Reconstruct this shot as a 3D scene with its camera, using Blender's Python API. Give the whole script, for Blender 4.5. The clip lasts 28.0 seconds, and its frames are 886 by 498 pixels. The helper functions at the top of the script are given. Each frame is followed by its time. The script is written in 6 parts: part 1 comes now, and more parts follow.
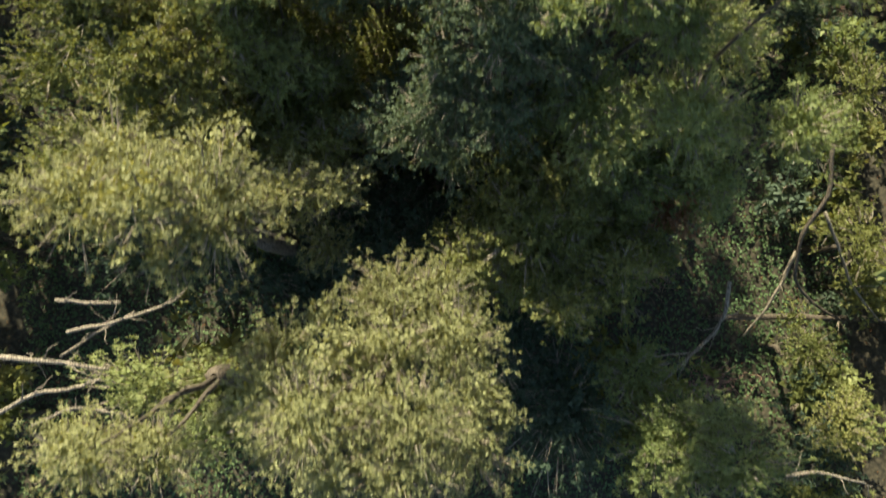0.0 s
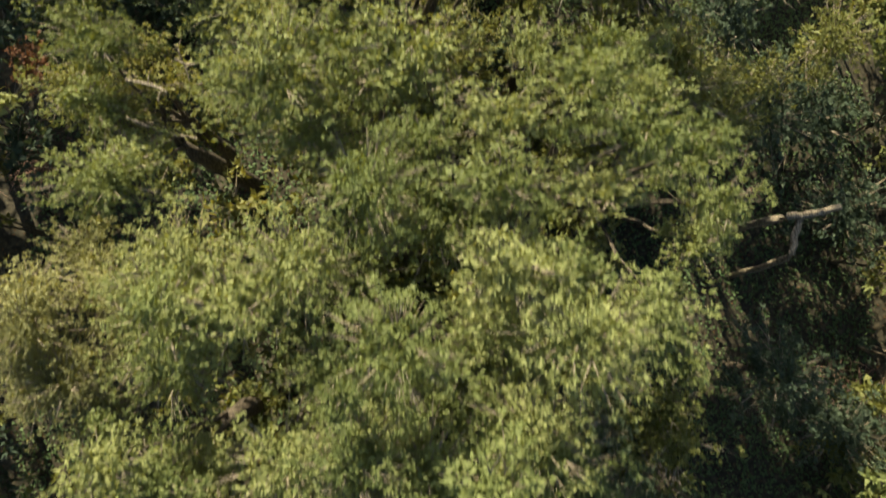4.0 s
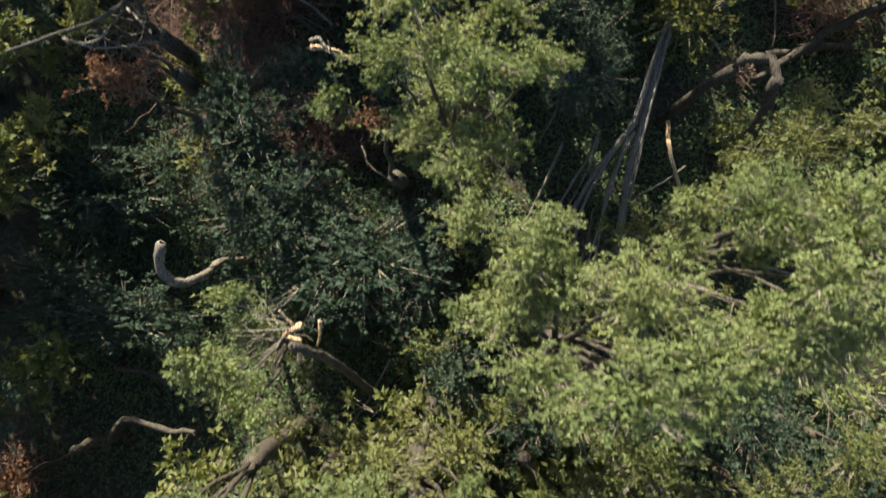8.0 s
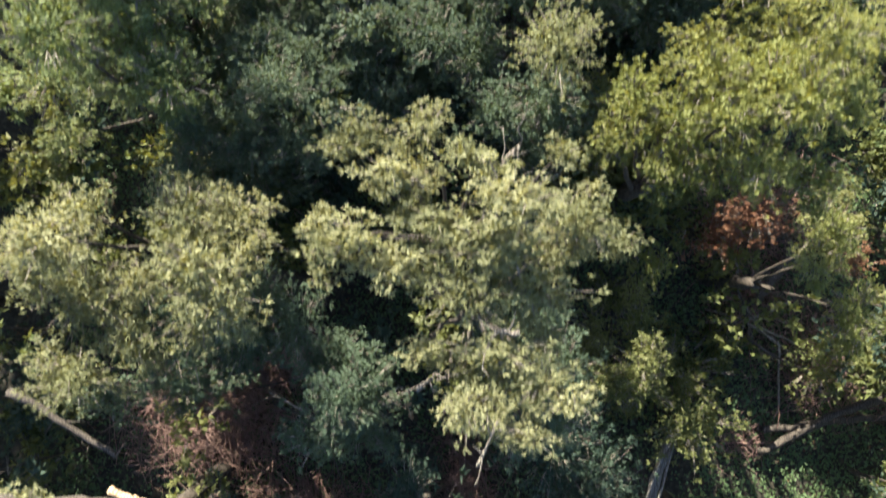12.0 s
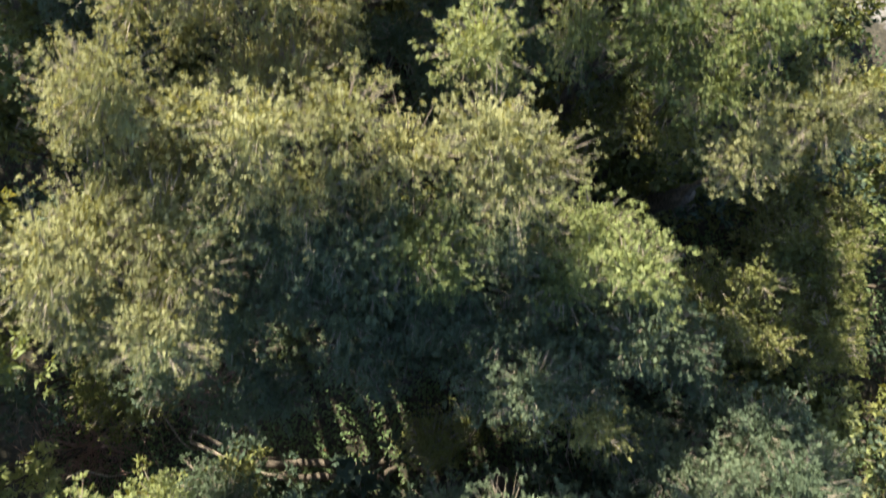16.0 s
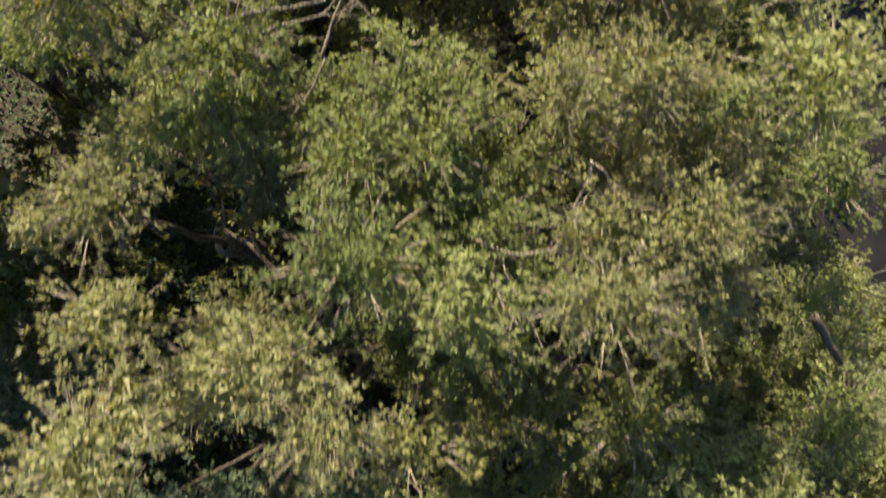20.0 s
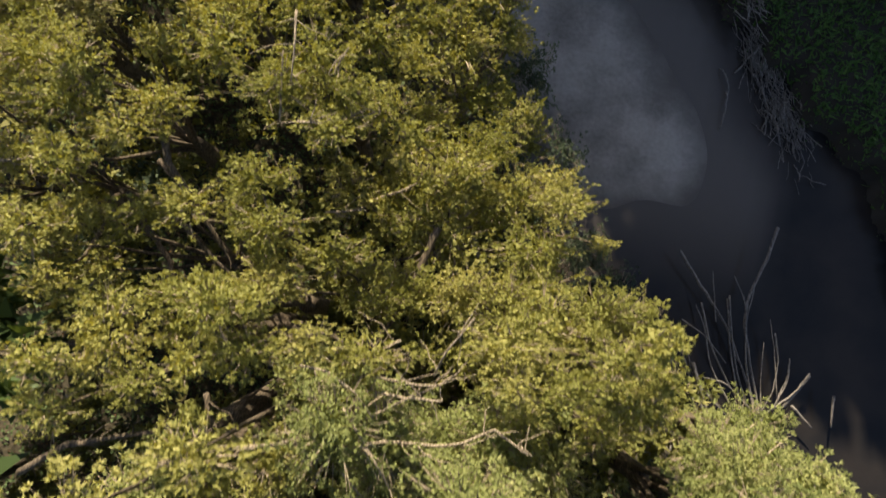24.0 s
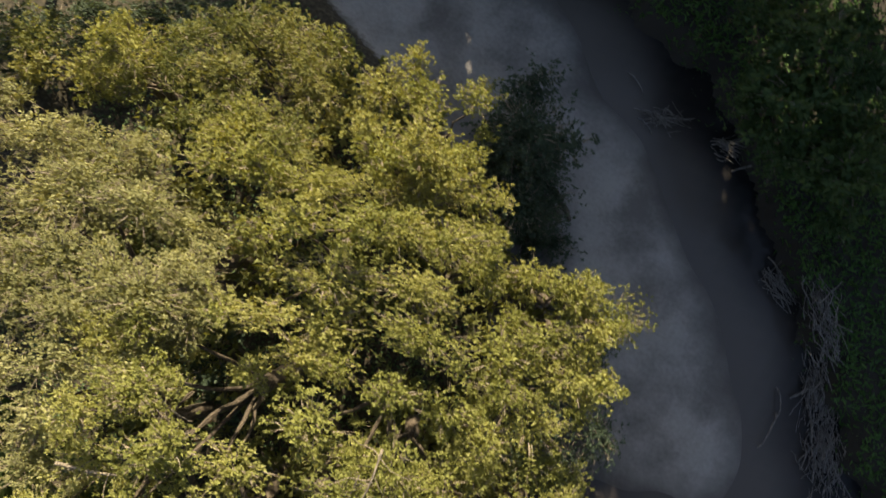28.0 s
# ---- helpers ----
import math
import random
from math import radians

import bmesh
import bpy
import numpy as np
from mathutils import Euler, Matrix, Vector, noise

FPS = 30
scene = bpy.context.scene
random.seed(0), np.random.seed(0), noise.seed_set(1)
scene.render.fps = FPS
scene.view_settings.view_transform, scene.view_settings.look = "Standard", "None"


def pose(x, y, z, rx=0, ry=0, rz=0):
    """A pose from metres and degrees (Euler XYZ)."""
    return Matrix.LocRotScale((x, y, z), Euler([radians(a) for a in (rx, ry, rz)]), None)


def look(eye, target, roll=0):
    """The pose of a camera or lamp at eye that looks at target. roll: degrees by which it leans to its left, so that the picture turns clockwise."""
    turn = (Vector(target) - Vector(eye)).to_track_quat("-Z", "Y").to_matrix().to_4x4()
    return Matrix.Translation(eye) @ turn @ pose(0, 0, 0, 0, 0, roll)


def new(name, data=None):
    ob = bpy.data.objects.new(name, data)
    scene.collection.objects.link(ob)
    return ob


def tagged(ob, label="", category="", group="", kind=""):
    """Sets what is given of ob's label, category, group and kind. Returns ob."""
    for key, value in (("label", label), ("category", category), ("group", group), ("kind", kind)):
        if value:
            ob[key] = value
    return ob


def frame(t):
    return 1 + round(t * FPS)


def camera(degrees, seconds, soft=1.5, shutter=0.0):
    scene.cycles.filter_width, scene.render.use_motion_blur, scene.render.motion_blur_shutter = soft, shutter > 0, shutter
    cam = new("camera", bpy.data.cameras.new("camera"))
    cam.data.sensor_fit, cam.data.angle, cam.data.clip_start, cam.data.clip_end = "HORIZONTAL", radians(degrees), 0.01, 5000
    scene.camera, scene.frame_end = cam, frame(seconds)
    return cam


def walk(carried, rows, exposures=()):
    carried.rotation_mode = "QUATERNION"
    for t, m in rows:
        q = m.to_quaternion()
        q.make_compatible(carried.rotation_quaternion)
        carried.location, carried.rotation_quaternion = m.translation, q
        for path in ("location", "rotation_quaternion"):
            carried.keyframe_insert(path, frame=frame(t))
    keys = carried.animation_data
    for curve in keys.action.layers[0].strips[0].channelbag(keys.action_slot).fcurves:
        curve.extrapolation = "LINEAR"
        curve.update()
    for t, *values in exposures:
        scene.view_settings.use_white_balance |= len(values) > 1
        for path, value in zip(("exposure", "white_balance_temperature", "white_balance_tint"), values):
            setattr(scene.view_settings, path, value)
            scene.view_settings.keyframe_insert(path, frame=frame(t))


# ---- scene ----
cam = camera(70.0, 28.0, soft=1.5, shutter=0.55)
# seconds, place, tilt ahead from straight down, lean, turn
PATH = [
    (0, 0.047, -0.074, 20.255, 3.941, -0.437, 0.563),
    (0.5, 0.055, 1.378, 20.170, 3.997, -0.276, 0.564),
    (1, 0.048, 2.870, 20.076, 4.012, -0.124, 0.758),
    (1.5, 0.038, 4.409, 19.991, 3.903, 0.012, 0.834),
    (2, 0.023, 5.902, 19.920, 3.992, 0.093, 1.088),
    (2.5, 0.006, 7.379, 19.844, 4.141, 0.127, 1.138),
    (3, -0.016, 8.813, 19.791, 4.419, 0.141, 1.160),
    (3.5, -0.052, 10.274, 19.721, 4.462, 0.163, 1.254),
    (4, -0.107, 11.708, 19.656, 4.668, 0.221, 1.246),
    (4.5, -0.163, 13.143, 19.597, 4.949, 0.277, 0.933),
    (6.5, -0.317, 18.337, 19.751, 3.326, 0.142, 2.011),
    (7, -0.379, 19.553, 19.674, 3.185, 0.162, 2.006),
    (7.5, -0.420, 20.738, 19.595, 3.147, 0.221, 2.078),
    (8, -0.455, 21.913, 19.512, 3.153, 0.280, 2.140),
    (8.5, -0.492, 23.067, 19.420, 3.270, 0.315, 2.308),
    (9, -0.537, 24.222, 19.360, 3.334, 0.304, 2.270),
    (9.5, -0.604, 25.486, 19.312, 3.310, 0.257, 1.911),
    (10, -0.676, 26.846, 19.381, 3.345, 0.185, 1.845),
    (10.5, -0.757, 28.339, 19.509, 3.364, 0.108, 1.712),
    (11, -0.837, 29.862, 19.630, 3.658, 0.039, 1.642),
    (11.5, -0.901, 31.461, 19.746, 3.829, -0.038, 1.747),
    (12, -0.953, 33.078, 19.885, 4.031, -0.097, 1.610),
    (12.5, -0.984, 34.628, 20.088, 4.617, -0.118, 1.076),
    (14.5, -1.034, 40.951, 19.862, 4.088, -0.123, 2.057),
    (15, -1.079, 42.446, 19.847, 4.079, -0.097, 2.225),
    (15.5, -1.129, 44.036, 19.797, 3.977, -0.052, 2.356),
    (16, -1.180, 45.692, 19.733, 3.918, -0.019, 2.379),
    (16.5, -1.240, 47.383, 19.664, 4.006, -0.010, 2.461),
    (17, -1.313, 48.983, 19.621, 4.099, -0.005, 2.447),
    (17.5, -1.398, 50.672, 19.586, 4.244, 0.001, 2.335),
    (18, -1.476, 52.372, 19.543, 3.934, -0.001, 2.208),
    (18.5, -1.545, 53.987, 19.505, 3.746, -0.016, 1.990),
    (19, -1.608, 55.469, 19.461, 4.097, -0.048, 1.901),
    (19.5, -1.681, 56.921, 19.375, 4.326, -0.067, 1.686),
    (20, -1.749, 58.350, 19.289, 4.519, -0.084, 1.644),
    (20.5, -1.841, 59.759, 19.231, 4.510, -0.114, 2.007),
    (21, -1.955, 61.121, 19.194, 4.539, -0.169, 2.555),
    (21.5, -2.105, 62.447, 19.331, 4.592, -0.236, 3.403),
    (22, -2.275, 63.715, 19.561, 4.815, -0.320, 5.015),
    (22.5, -2.482, 64.956, 19.815, 4.923, -0.383, 6.856),
    (24.5, -3.309, 69.249, 19.850, 4.188, -0.364, 11.579),
    (25, -3.588, 70.334, 19.847, 3.802, -0.284, 12.215),
    (25.5, -3.928, 71.314, 19.946, 3.593, -0.191, 14.101),
    (26, -4.353, 72.225, 20.089, 3.587, -0.115, 17.212),
    (26.5, -4.850, 73.101, 20.253, 3.504, -0.006, 19.851),
    (27, -5.383, 73.919, 20.464, 3.500, 0.159, 22.024),
    (27.5, -5.933, 74.678, 20.660, 3.534, 0.394, 24.737),
    (28, -6.537, 75.399, 20.856, 3.568, 0.684, 28.093),
]
EXPOSURES = [(0, 1.55, 6500, 2), (1, 1.6, 6200, -4), (3, 1.48, 6500, -1), (4.2, 1.28, 6900, 4), (6.5, 1.14, 6500, 5), (8, 1.32, 5900, 6), (9.2, 1.58, 5400, 9), (10, 2.45, 5250, 14), (11, 2.3, 5150, 12), (12.5, 1.94, 5700, 11), (14.5, 2.52, 5550, 11), (15.5, 2.28, 5750, 11), (17, 1.72, 6450, 8), (18.2, 1.84, 6500, 9), (20, 1.48, 6500, 10), (22.5, 1.2, 6800, 14), (25, 1.55, 7300, 13), (28, 1.46, 7200, 11)]
walk(cam, [(t, pose(x, y, z, 0, 0, turn) @ pose(0, 0, 0, tilt, lean, 0)) for t, x, y, z, tilt, lean, turn in PATH], EXPOSURES)

# ---- sky and sun ----
SUN_AZ, SUN_EL = 22.0, 31.0          # degrees left of the way ahead, and above the horizon
world = bpy.data.worlds.new("sky")
scene.world = world
world.use_nodes = True
sky = world.node_tree.nodes.new("ShaderNodeTexSky")
sky.sky_type, sky.sun_disc = "NISHITA", False
sky.sun_elevation, sky.sun_rotation = radians(SUN_EL), radians(-SUN_AZ)
sky.altitude, sky.air_density, sky.dust_density = 100.0, 1.0, 1.5
backing = world.node_tree.nodes["Background"]
backing.inputs["Strength"].default_value = 0.066
world.node_tree.links.new(sky.outputs["Color"], backing.inputs["Color"])
sun = new("sun", bpy.data.lights.new("sun", "SUN"))
sun.data.energy, sun.data.angle, sun.data.color = 5.0, radians(0.6), (1.0, 0.86, 0.62)
az, el = radians(SUN_AZ), radians(SUN_EL)
toward = Vector((-math.sin(az) * math.cos(el), math.cos(az) * math.cos(el), math.sin(el)))
sun.matrix_world = look(toward * 200, (0, 0, 0))


# ---- materials ----
def shader(name):
    m = bpy.data.materials.new(name)
    m.use_nodes = True
    t = m.node_tree
    return m, t, t.nodes, t.links, t.nodes["Principled BSDF"]


def ramp(nodes, stops):
    r = nodes.new("ShaderNodeValToRGB")
    while len(r.color_ramp.elements) < len(stops):
        r.color_ramp.elements.new(0.5)
    for e, (at, c) in zip(r.color_ramp.elements, stops):
        e.position, e.color = at, (*c, 1)
    return r


def grain(nodes, links, scale, detail=4, where="Object"):
    co = nodes.new("ShaderNodeTexCoord")
    n = nodes.new("ShaderNodeTexNoise")
    n.inputs["Scale"].default_value, n.inputs["Detail"].default_value = scale, detail
    links.new(co.outputs[where], n.inputs["Vector"])
    return n


def math_node(nodes, links, op, a, b):
    n = nodes.new("ShaderNodeMath")
    n.operation = op
    for k, v in enumerate((a, b)):
        if isinstance(v, (int, float)):
            n.inputs[k].default_value = v
        else:
            links.new(v, n.inputs[k])
    return n.outputs[0]


def leaf_material(name, dark, mid, light, through_share=0.35, gloss=0.58):
    """Leaves: a tone for each leaf, one for each bough, and light that comes through the blade."""
    m, t, nodes, links, b = shader(name)
    geo, info = nodes.new("ShaderNodeNewGeometry"), nodes.new("ShaderNodeObjectInfo")
    a = math_node(nodes, links, "MULTIPLY", geo.outputs["Random Per Island"], 0.30)
    c = math_node(nodes, links, "MULTIPLY", info.outputs["Random"], 0.46)
    tone = math_node(nodes, links, "ADD", math_node(nodes, links, "ADD", a, c), 0.12)
    r = ramp(nodes, [(0.05, dark), (0.5, mid), (0.93, light)])
    links.new(tone, r.inputs["Fac"])
    links.new(r.outputs["Color"], b.inputs["Base Color"])
    b.inputs["Roughness"].default_value = gloss
    b.inputs["Specular IOR Level"].default_value = 0.25
    tr, mix = nodes.new("ShaderNodeBsdfTranslucent"), nodes.new("ShaderNodeMixShader")
    warm = nodes.new("ShaderNodeMixRGB")
    warm.blend_type = "MULTIPLY"
    warm.inputs["Fac"].default_value = 1.0
    warm.inputs["Color2"].default_value = (1.25, 1.1, 0.45, 1)
    links.new(r.outputs["Color"], warm.inputs["Color1"])
    links.new(warm.outputs["Color"], tr.inputs["Color"])
    mix.inputs["Fac"].default_value = through_share
    links.new(b.outputs[0], mix.inputs[1])
    links.new(tr.outputs[0], mix.inputs[2])
    links.new(mix.outputs[0], nodes["Material Output"].inputs["Surface"])
    return m


def wood_material(name, dark, light, scale=9.0):
    m, t, nodes, links, b = shader(name)
    n = grain(nodes, links, scale, 6)
    streak = nodes.new("ShaderNodeTexWave")
    streak.inputs["Scale"].default_value, streak.inputs["Distortion"].default_value = 6.0, 9.0
    co = nodes.new("ShaderNodeTexCoord")
    links.new(co.outputs["Object"], streak.inputs["Vector"])
    f = math_node(nodes, links, "ADD", math_node(nodes, links, "MULTIPLY", n.outputs["Fac"], 0.7), math_node(nodes, links, "MULTIPLY", streak.outputs["Fac"], 0.3))
    r = ramp(nodes, [(0.3, dark), (0.72, light)])
    links.new(f, r.inputs["Fac"])
    links.new(r.outputs["Color"], b.inputs["Base Color"])
    b.inputs["Roughness"].default_value = 0.85
    bump = nodes.new("ShaderNodeBump")
    bump.inputs["Strength"].default_value, bump.inputs["Distance"].default_value = 0.6, 0.03
    links.new(f, bump.inputs["Height"])
    links.new(bump.outputs["Normal"], b.inputs["Normal"])
    return m


LEAF = {
    "W": leaf_material("willow_leaf", (0.092, 0.128, 0.048), (0.198, 0.238, 0.090), (0.335, 0.355, 0.165)),
    "G": leaf_material("grey_willow_leaf", (0.116, 0.124, 0.060), (0.236, 0.248, 0.116), (0.380, 0.385, 0.200)),
    "P": leaf_material("pale_willow_leaf", (0.150, 0.162, 0.080), (0.270, 0.275, 0.132), (0.410, 0.400, 0.220)),
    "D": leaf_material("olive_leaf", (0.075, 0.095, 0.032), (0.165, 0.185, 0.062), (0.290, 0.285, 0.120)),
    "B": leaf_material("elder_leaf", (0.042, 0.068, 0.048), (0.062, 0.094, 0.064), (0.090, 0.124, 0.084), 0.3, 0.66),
    # shaded crown sides: the shade is put into this darker, bluer leaf colour
    "T": leaf_material("shade_tinted_leaf", (0.064, 0.094, 0.060), (0.100, 0.138, 0.084), (0.150, 0.188, 0.114), 0.35, 0.64),
    "Y": leaf_material("maple_leaf", (0.125, 0.145, 0.042), (0.230, 0.250, 0.076), (0.360, 0.355, 0.145)),
    "X": leaf_material("withered_leaf", (0.110, 0.050, 0.026), (0.200, 0.098, 0.052), (0.330, 0.180, 0.098), 0.15, 0.7),
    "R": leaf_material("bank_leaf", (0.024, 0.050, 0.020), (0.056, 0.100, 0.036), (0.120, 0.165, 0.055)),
    "ivy": leaf_material("ivy_leaf", (0.040, 0.076, 0.034), (0.086, 0.138, 0.060), (0.130, 0.175, 0.070), 0.15, 0.68),
    "litter": leaf_material("fallen_leaf", (0.060, 0.030, 0.014), (0.120, 0.065, 0.032), (0.210, 0.130, 0.070), 0.1, 0.8),
    "grass": leaf_material("grass_blade", (0.020, 0.060, 0.014), (0.042, 0.105, 0.024), (0.078, 0.150, 0.042), 0.2, 0.6),
}
BARK = wood_material("bark", (0.034, 0.027, 0.020), (0.120, 0.098, 0.074))
DEAD = wood_material("weathered_wood", (0.095, 0.080, 0.062), (0.330, 0.285, 0.220))
RAW = wood_material("torn_wood", (0.330, 0.180, 0.080), (0.720, 0.560, 0.360), 14)
DRIFT = wood_material("driftwood", (0.060, 0.057, 0.056), (0.225, 0.215, 0.210))
TWIG = wood_material("live_twig", (0.110, 0.090, 0.065), (0.300, 0.260, 0.200))
RUST = wood_material("brown_twig", (0.130, 0.078, 0.062), (0.320, 0.200, 0.155))


def ground_material():
    """Leaf mould in the wood; grey sand and wet silt in the bed, which lies lower."""
    m, t, nodes, links, b = shader("earth_and_sand")
    geo, sep = nodes.new("ShaderNodeNewGeometry"), nodes.new("ShaderNodeSeparateXYZ")
    links.new(geo.outputs["Position"], sep.inputs[0])
    fine, coarse = grain(nodes, links, 7.0, 8), grain(nodes, links, 0.55, 5)
    soil = ramp(nodes, [(0.32, (0.018, 0.017, 0.011)), (0.5, (0.038, 0.034, 0.022)), (0.68, (0.075, 0.064, 0.042))])
    links.new(fine.outputs["Fac"], soil.inputs["Fac"])
    sand = ramp(nodes, [(0.36, (0.165, 0.158, 0.153)), (0.5, (0.245, 0.238, 0.232)), (0.64, (0.310, 0.302, 0.296))])
    links.new(math_node(nodes, links, "ADD", math_node(nodes, links, "MULTIPLY", fine.outputs["Fac"], 0.3), math_node(nodes, links, "MULTIPLY", coarse.outputs["Fac"], 0.7)), sand.inputs["Fac"])
    wet = nodes.new("ShaderNodeMixRGB")
    wet.inputs["Color2"].default_value = (0.092, 0.087, 0.084, 1)
    links.new(sand.outputs["Color"], wet.inputs["Color1"])
    low = nodes.new("ShaderNodeMapRange")
    low.inputs["From Min"].default_value, low.inputs["From Max"].default_value = -0.85, -1.0
    links.new(math_node(nodes, links, "ADD", sep.outputs["Z"], math_node(nodes, links, "MULTIPLY", math_node(nodes, links, "SUBTRACT", coarse.outputs["Fac"], 0.5), 0.22)), low.inputs["Value"])
    links.new(low.outputs["Result"], wet.inputs["Fac"])
    mix = nodes.new("ShaderNodeMixRGB")
    links.new(soil.outputs["Color"], mix.inputs["Color1"])
    links.new(wet.outputs["Color"], mix.inputs["Color2"])
    bed = nodes.new("ShaderNodeMapRange")
    bed.inputs["From Min"].default_value, bed.inputs["From Max"].default_value = -0.64, -0.78
    links.new(math_node(nodes, links, "ADD", sep.outputs["Z"], math_node(nodes, links, "MULTIPLY", math_node(nodes, links, "SUBTRACT", fine.outputs["Fac"], 0.5), 0.3)), bed.inputs["Value"])
    links.new(bed.outputs["Result"], mix.inputs["Fac"])
    # near-black ground on the far bank, down to its foot
    dark_bank, bank = nodes.new("ShaderNodeMixRGB"), nodes.new("ShaderNodeAttribute")
    bank.attribute_name = "dark_bank"
    dark_bank.inputs["Color2"].default_value = (0.026, 0.023, 0.019, 1)
    links.new(bank.outputs["Fac"], dark_bank.inputs["Fac"])
    links.new(mix.outputs["Color"], dark_bank.inputs["Color1"])
    links.new(dark_bank.outputs["Color"], b.inputs["Base Color"])
    b.inputs["Roughness"].default_value = 0.9
    bump = nodes.new("ShaderNodeBump")
    bump.inputs["Strength"].default_value, bump.inputs["Distance"].default_value = 0.5, 0.05
    links.new(fine.outputs["Fac"], bump.inputs["Height"])
    links.new(bump.outputs["Normal"], b.inputs["Normal"])
    return m


def water_material():
    m, t, nodes, links, b = shader("creek_water")
    n = grain(nodes, links, 0.35, 4)
    r = ramp(nodes, [(0.35, (0.009, 0.010, 0.012)), (0.65, (0.026, 0.023, 0.022))])
    links.new(n.outputs["Fac"], r.inputs["Fac"])
    mix, depth = nodes.new("ShaderNodeMixRGB"), nodes.new("ShaderNodeAttribute")
    depth.attribute_name = "shallow"
    mix.inputs["Color2"].default_value = (0.105, 0.098, 0.094, 1)
    links.new(depth.outputs["Fac"], mix.inputs["Fac"])
    links.new(r.outputs["Color"], mix.inputs["Color1"])
    links.new(mix.outputs["Color"], b.inputs["Base Color"])
    b.inputs["Roughness"].default_value = 0.12
    b.inputs["IOR"].default_value = 1.33
    ripple = grain(nodes, links, 5.0, 3)
    bump = nodes.new("ShaderNodeBump")
    bump.inputs["Strength"].default_value, bump.inputs["Distance"].default_value = 0.25, 0.02
    links.new(ripple.outputs["Fac"], bump.inputs["Height"])
    links.new(bump.outputs["Normal"], b.inputs["Normal"])
    return m


# ---- ground, creek bed and water ----
RIGHT_BANK = [(24, 40), (15.5, 62), (13.6, 68), (11.5, 73), (10.3, 75.1), (8.3, 76.3), (6.7, 78.4), (4.5, 81.1), (2.3, 83), (0, 84.9), (-2.4, 86.6), (-4.6, 87.3), (-14, 91), (-40, 100)]
LEFT_BANK = [(24, 36), (14.5, 51), (10.4, 57.5), (9.0, 61), (7.4, 63.2), (4.8, 64.6), (1.6, 65.8), (-1.6, 68.2), (-3.8, 71.8), (-5.2, 75), (-7.0, 77.8), (-9.4, 79.4), (-14.5, 81.4), (-25, 86), (-44, 96)]
BAR_EDGE = [(7.4, 60), (7.0, 70), (6.3, 73.5), (5.6, 75.2), (4.8, 76.8), (3.7, 78.2), (1.9, 80.2), (-0.6, 82.2), (-2.6, 83.9), (-4.6, 84.9), (-6.2, 86.2), (-8, 87.2), (-20, 92.4), (-40, 100)]


def side_of(line, x, y):
    """Distance to a line of points, positive on its right."""
    best, sign = np.full(np.shape(x), 1e9), np.ones(np.shape(x))
    for (ax, ay), (bx, by) in zip(line, line[1:]):
        dx, dy = bx - ax, by - ay
        k = np.clip(((x - ax) * dx + (y - ay) * dy) / (dx * dx + dy * dy), 0, 1)
        ex, ey = x - ax - k * dx, y - ay - k * dy
        d = np.hypot(ex, ey)
        s = np.where(ex * dy - ey * dx >= 0, 1.0, -1.0)
        sign, best = np.where(d < best, s, sign), np.minimum(d, best)
    return best * sign


def smooth(a, b, v):
    k = np.clip((v - a) / (b - a), 0, 1)
    return k * k * (3 - 2 * k)


def ground_z(x, y):
    x, y = np.asarray(x, float), np.asarray(y, float)
    hump = 0.16 * np.sin(x * 0.9 + 1.3 * np.sin(y * 0.37)) * np.sin(y * 0.8 + 0.7) + 0.07 * np.sin(x * 2.3 + y * 1.7)
    hump = hump * smooth(34, 20, np.abs(x)) * smooth(-34, -18, y)
    l, r, bar = side_of(LEFT_BANK, x, y), -side_of(RIGHT_BANK, x, y), side_of(BAR_EDGE, x, y)
    near = smooth(50, 60, y)
    r = r + 0.28 * np.sin(1.3 * x + 0.7 * y) + 0.16 * np.sin(2.9 * x - 1.3 * y)
    bed = smooth(-0.5, 1.0, l) * smooth(0.2, 0.6, r) * near
    tip, inner = 72.0 - y + 0.15 * (x - 1), (0.6 + (72.2 - y) * 0.72 - x) * 0.81
    shelf = 0.66 * np.maximum(smooth(-2.2, 2.2, tip), smooth(-1.0, 1.8, inner) * smooth(80.5, 76.5, y))
    deep = 1 - (1 - smooth(-2.2, 1.3, bar)) * (1 - shelf)
    return hump * (1 - 0.85 * bed) - bed * (0.86 + 0.45 * deep)


def mesh_of(name, verts, faces, material, smooth_shade=True):
    me = bpy.data.meshes.new(name)
    verts, faces = np.asarray(verts, np.float32), np.asarray(faces, np.int32)
    n = faces.shape[1]
    me.vertices.add(len(verts))
    me.vertices.foreach_set("co", verts.ravel())
    me.loops.add(faces.size)
    me.loops.foreach_set("vertex_index", faces.ravel())
    me.polygons.add(len(faces))
    me.polygons.foreach_set("loop_start", np.arange(0, faces.size, n, dtype=np.int32))
    me.polygons.foreach_set("use_smooth", np.full(len(faces), smooth_shade))
    me.materials.append(material)
    me.update(calc_edges=True)
    return me


def sheet(name, xs, ys, height, material):
    gx, gy = np.meshgrid(xs, ys)
    v = np.stack([gx, gy, height(gx, gy)], -1).reshape(-1, 3)
    i = np.arange(len(xs) * len(ys)).reshape(len(ys), len(xs))
    f = np.stack([i[:-1, :-1], i[:-1, 1:], i[1:, 1:], i[1:, :-1]], -1).reshape(-1, 4)
    return mesh_of(name, v, f, material)


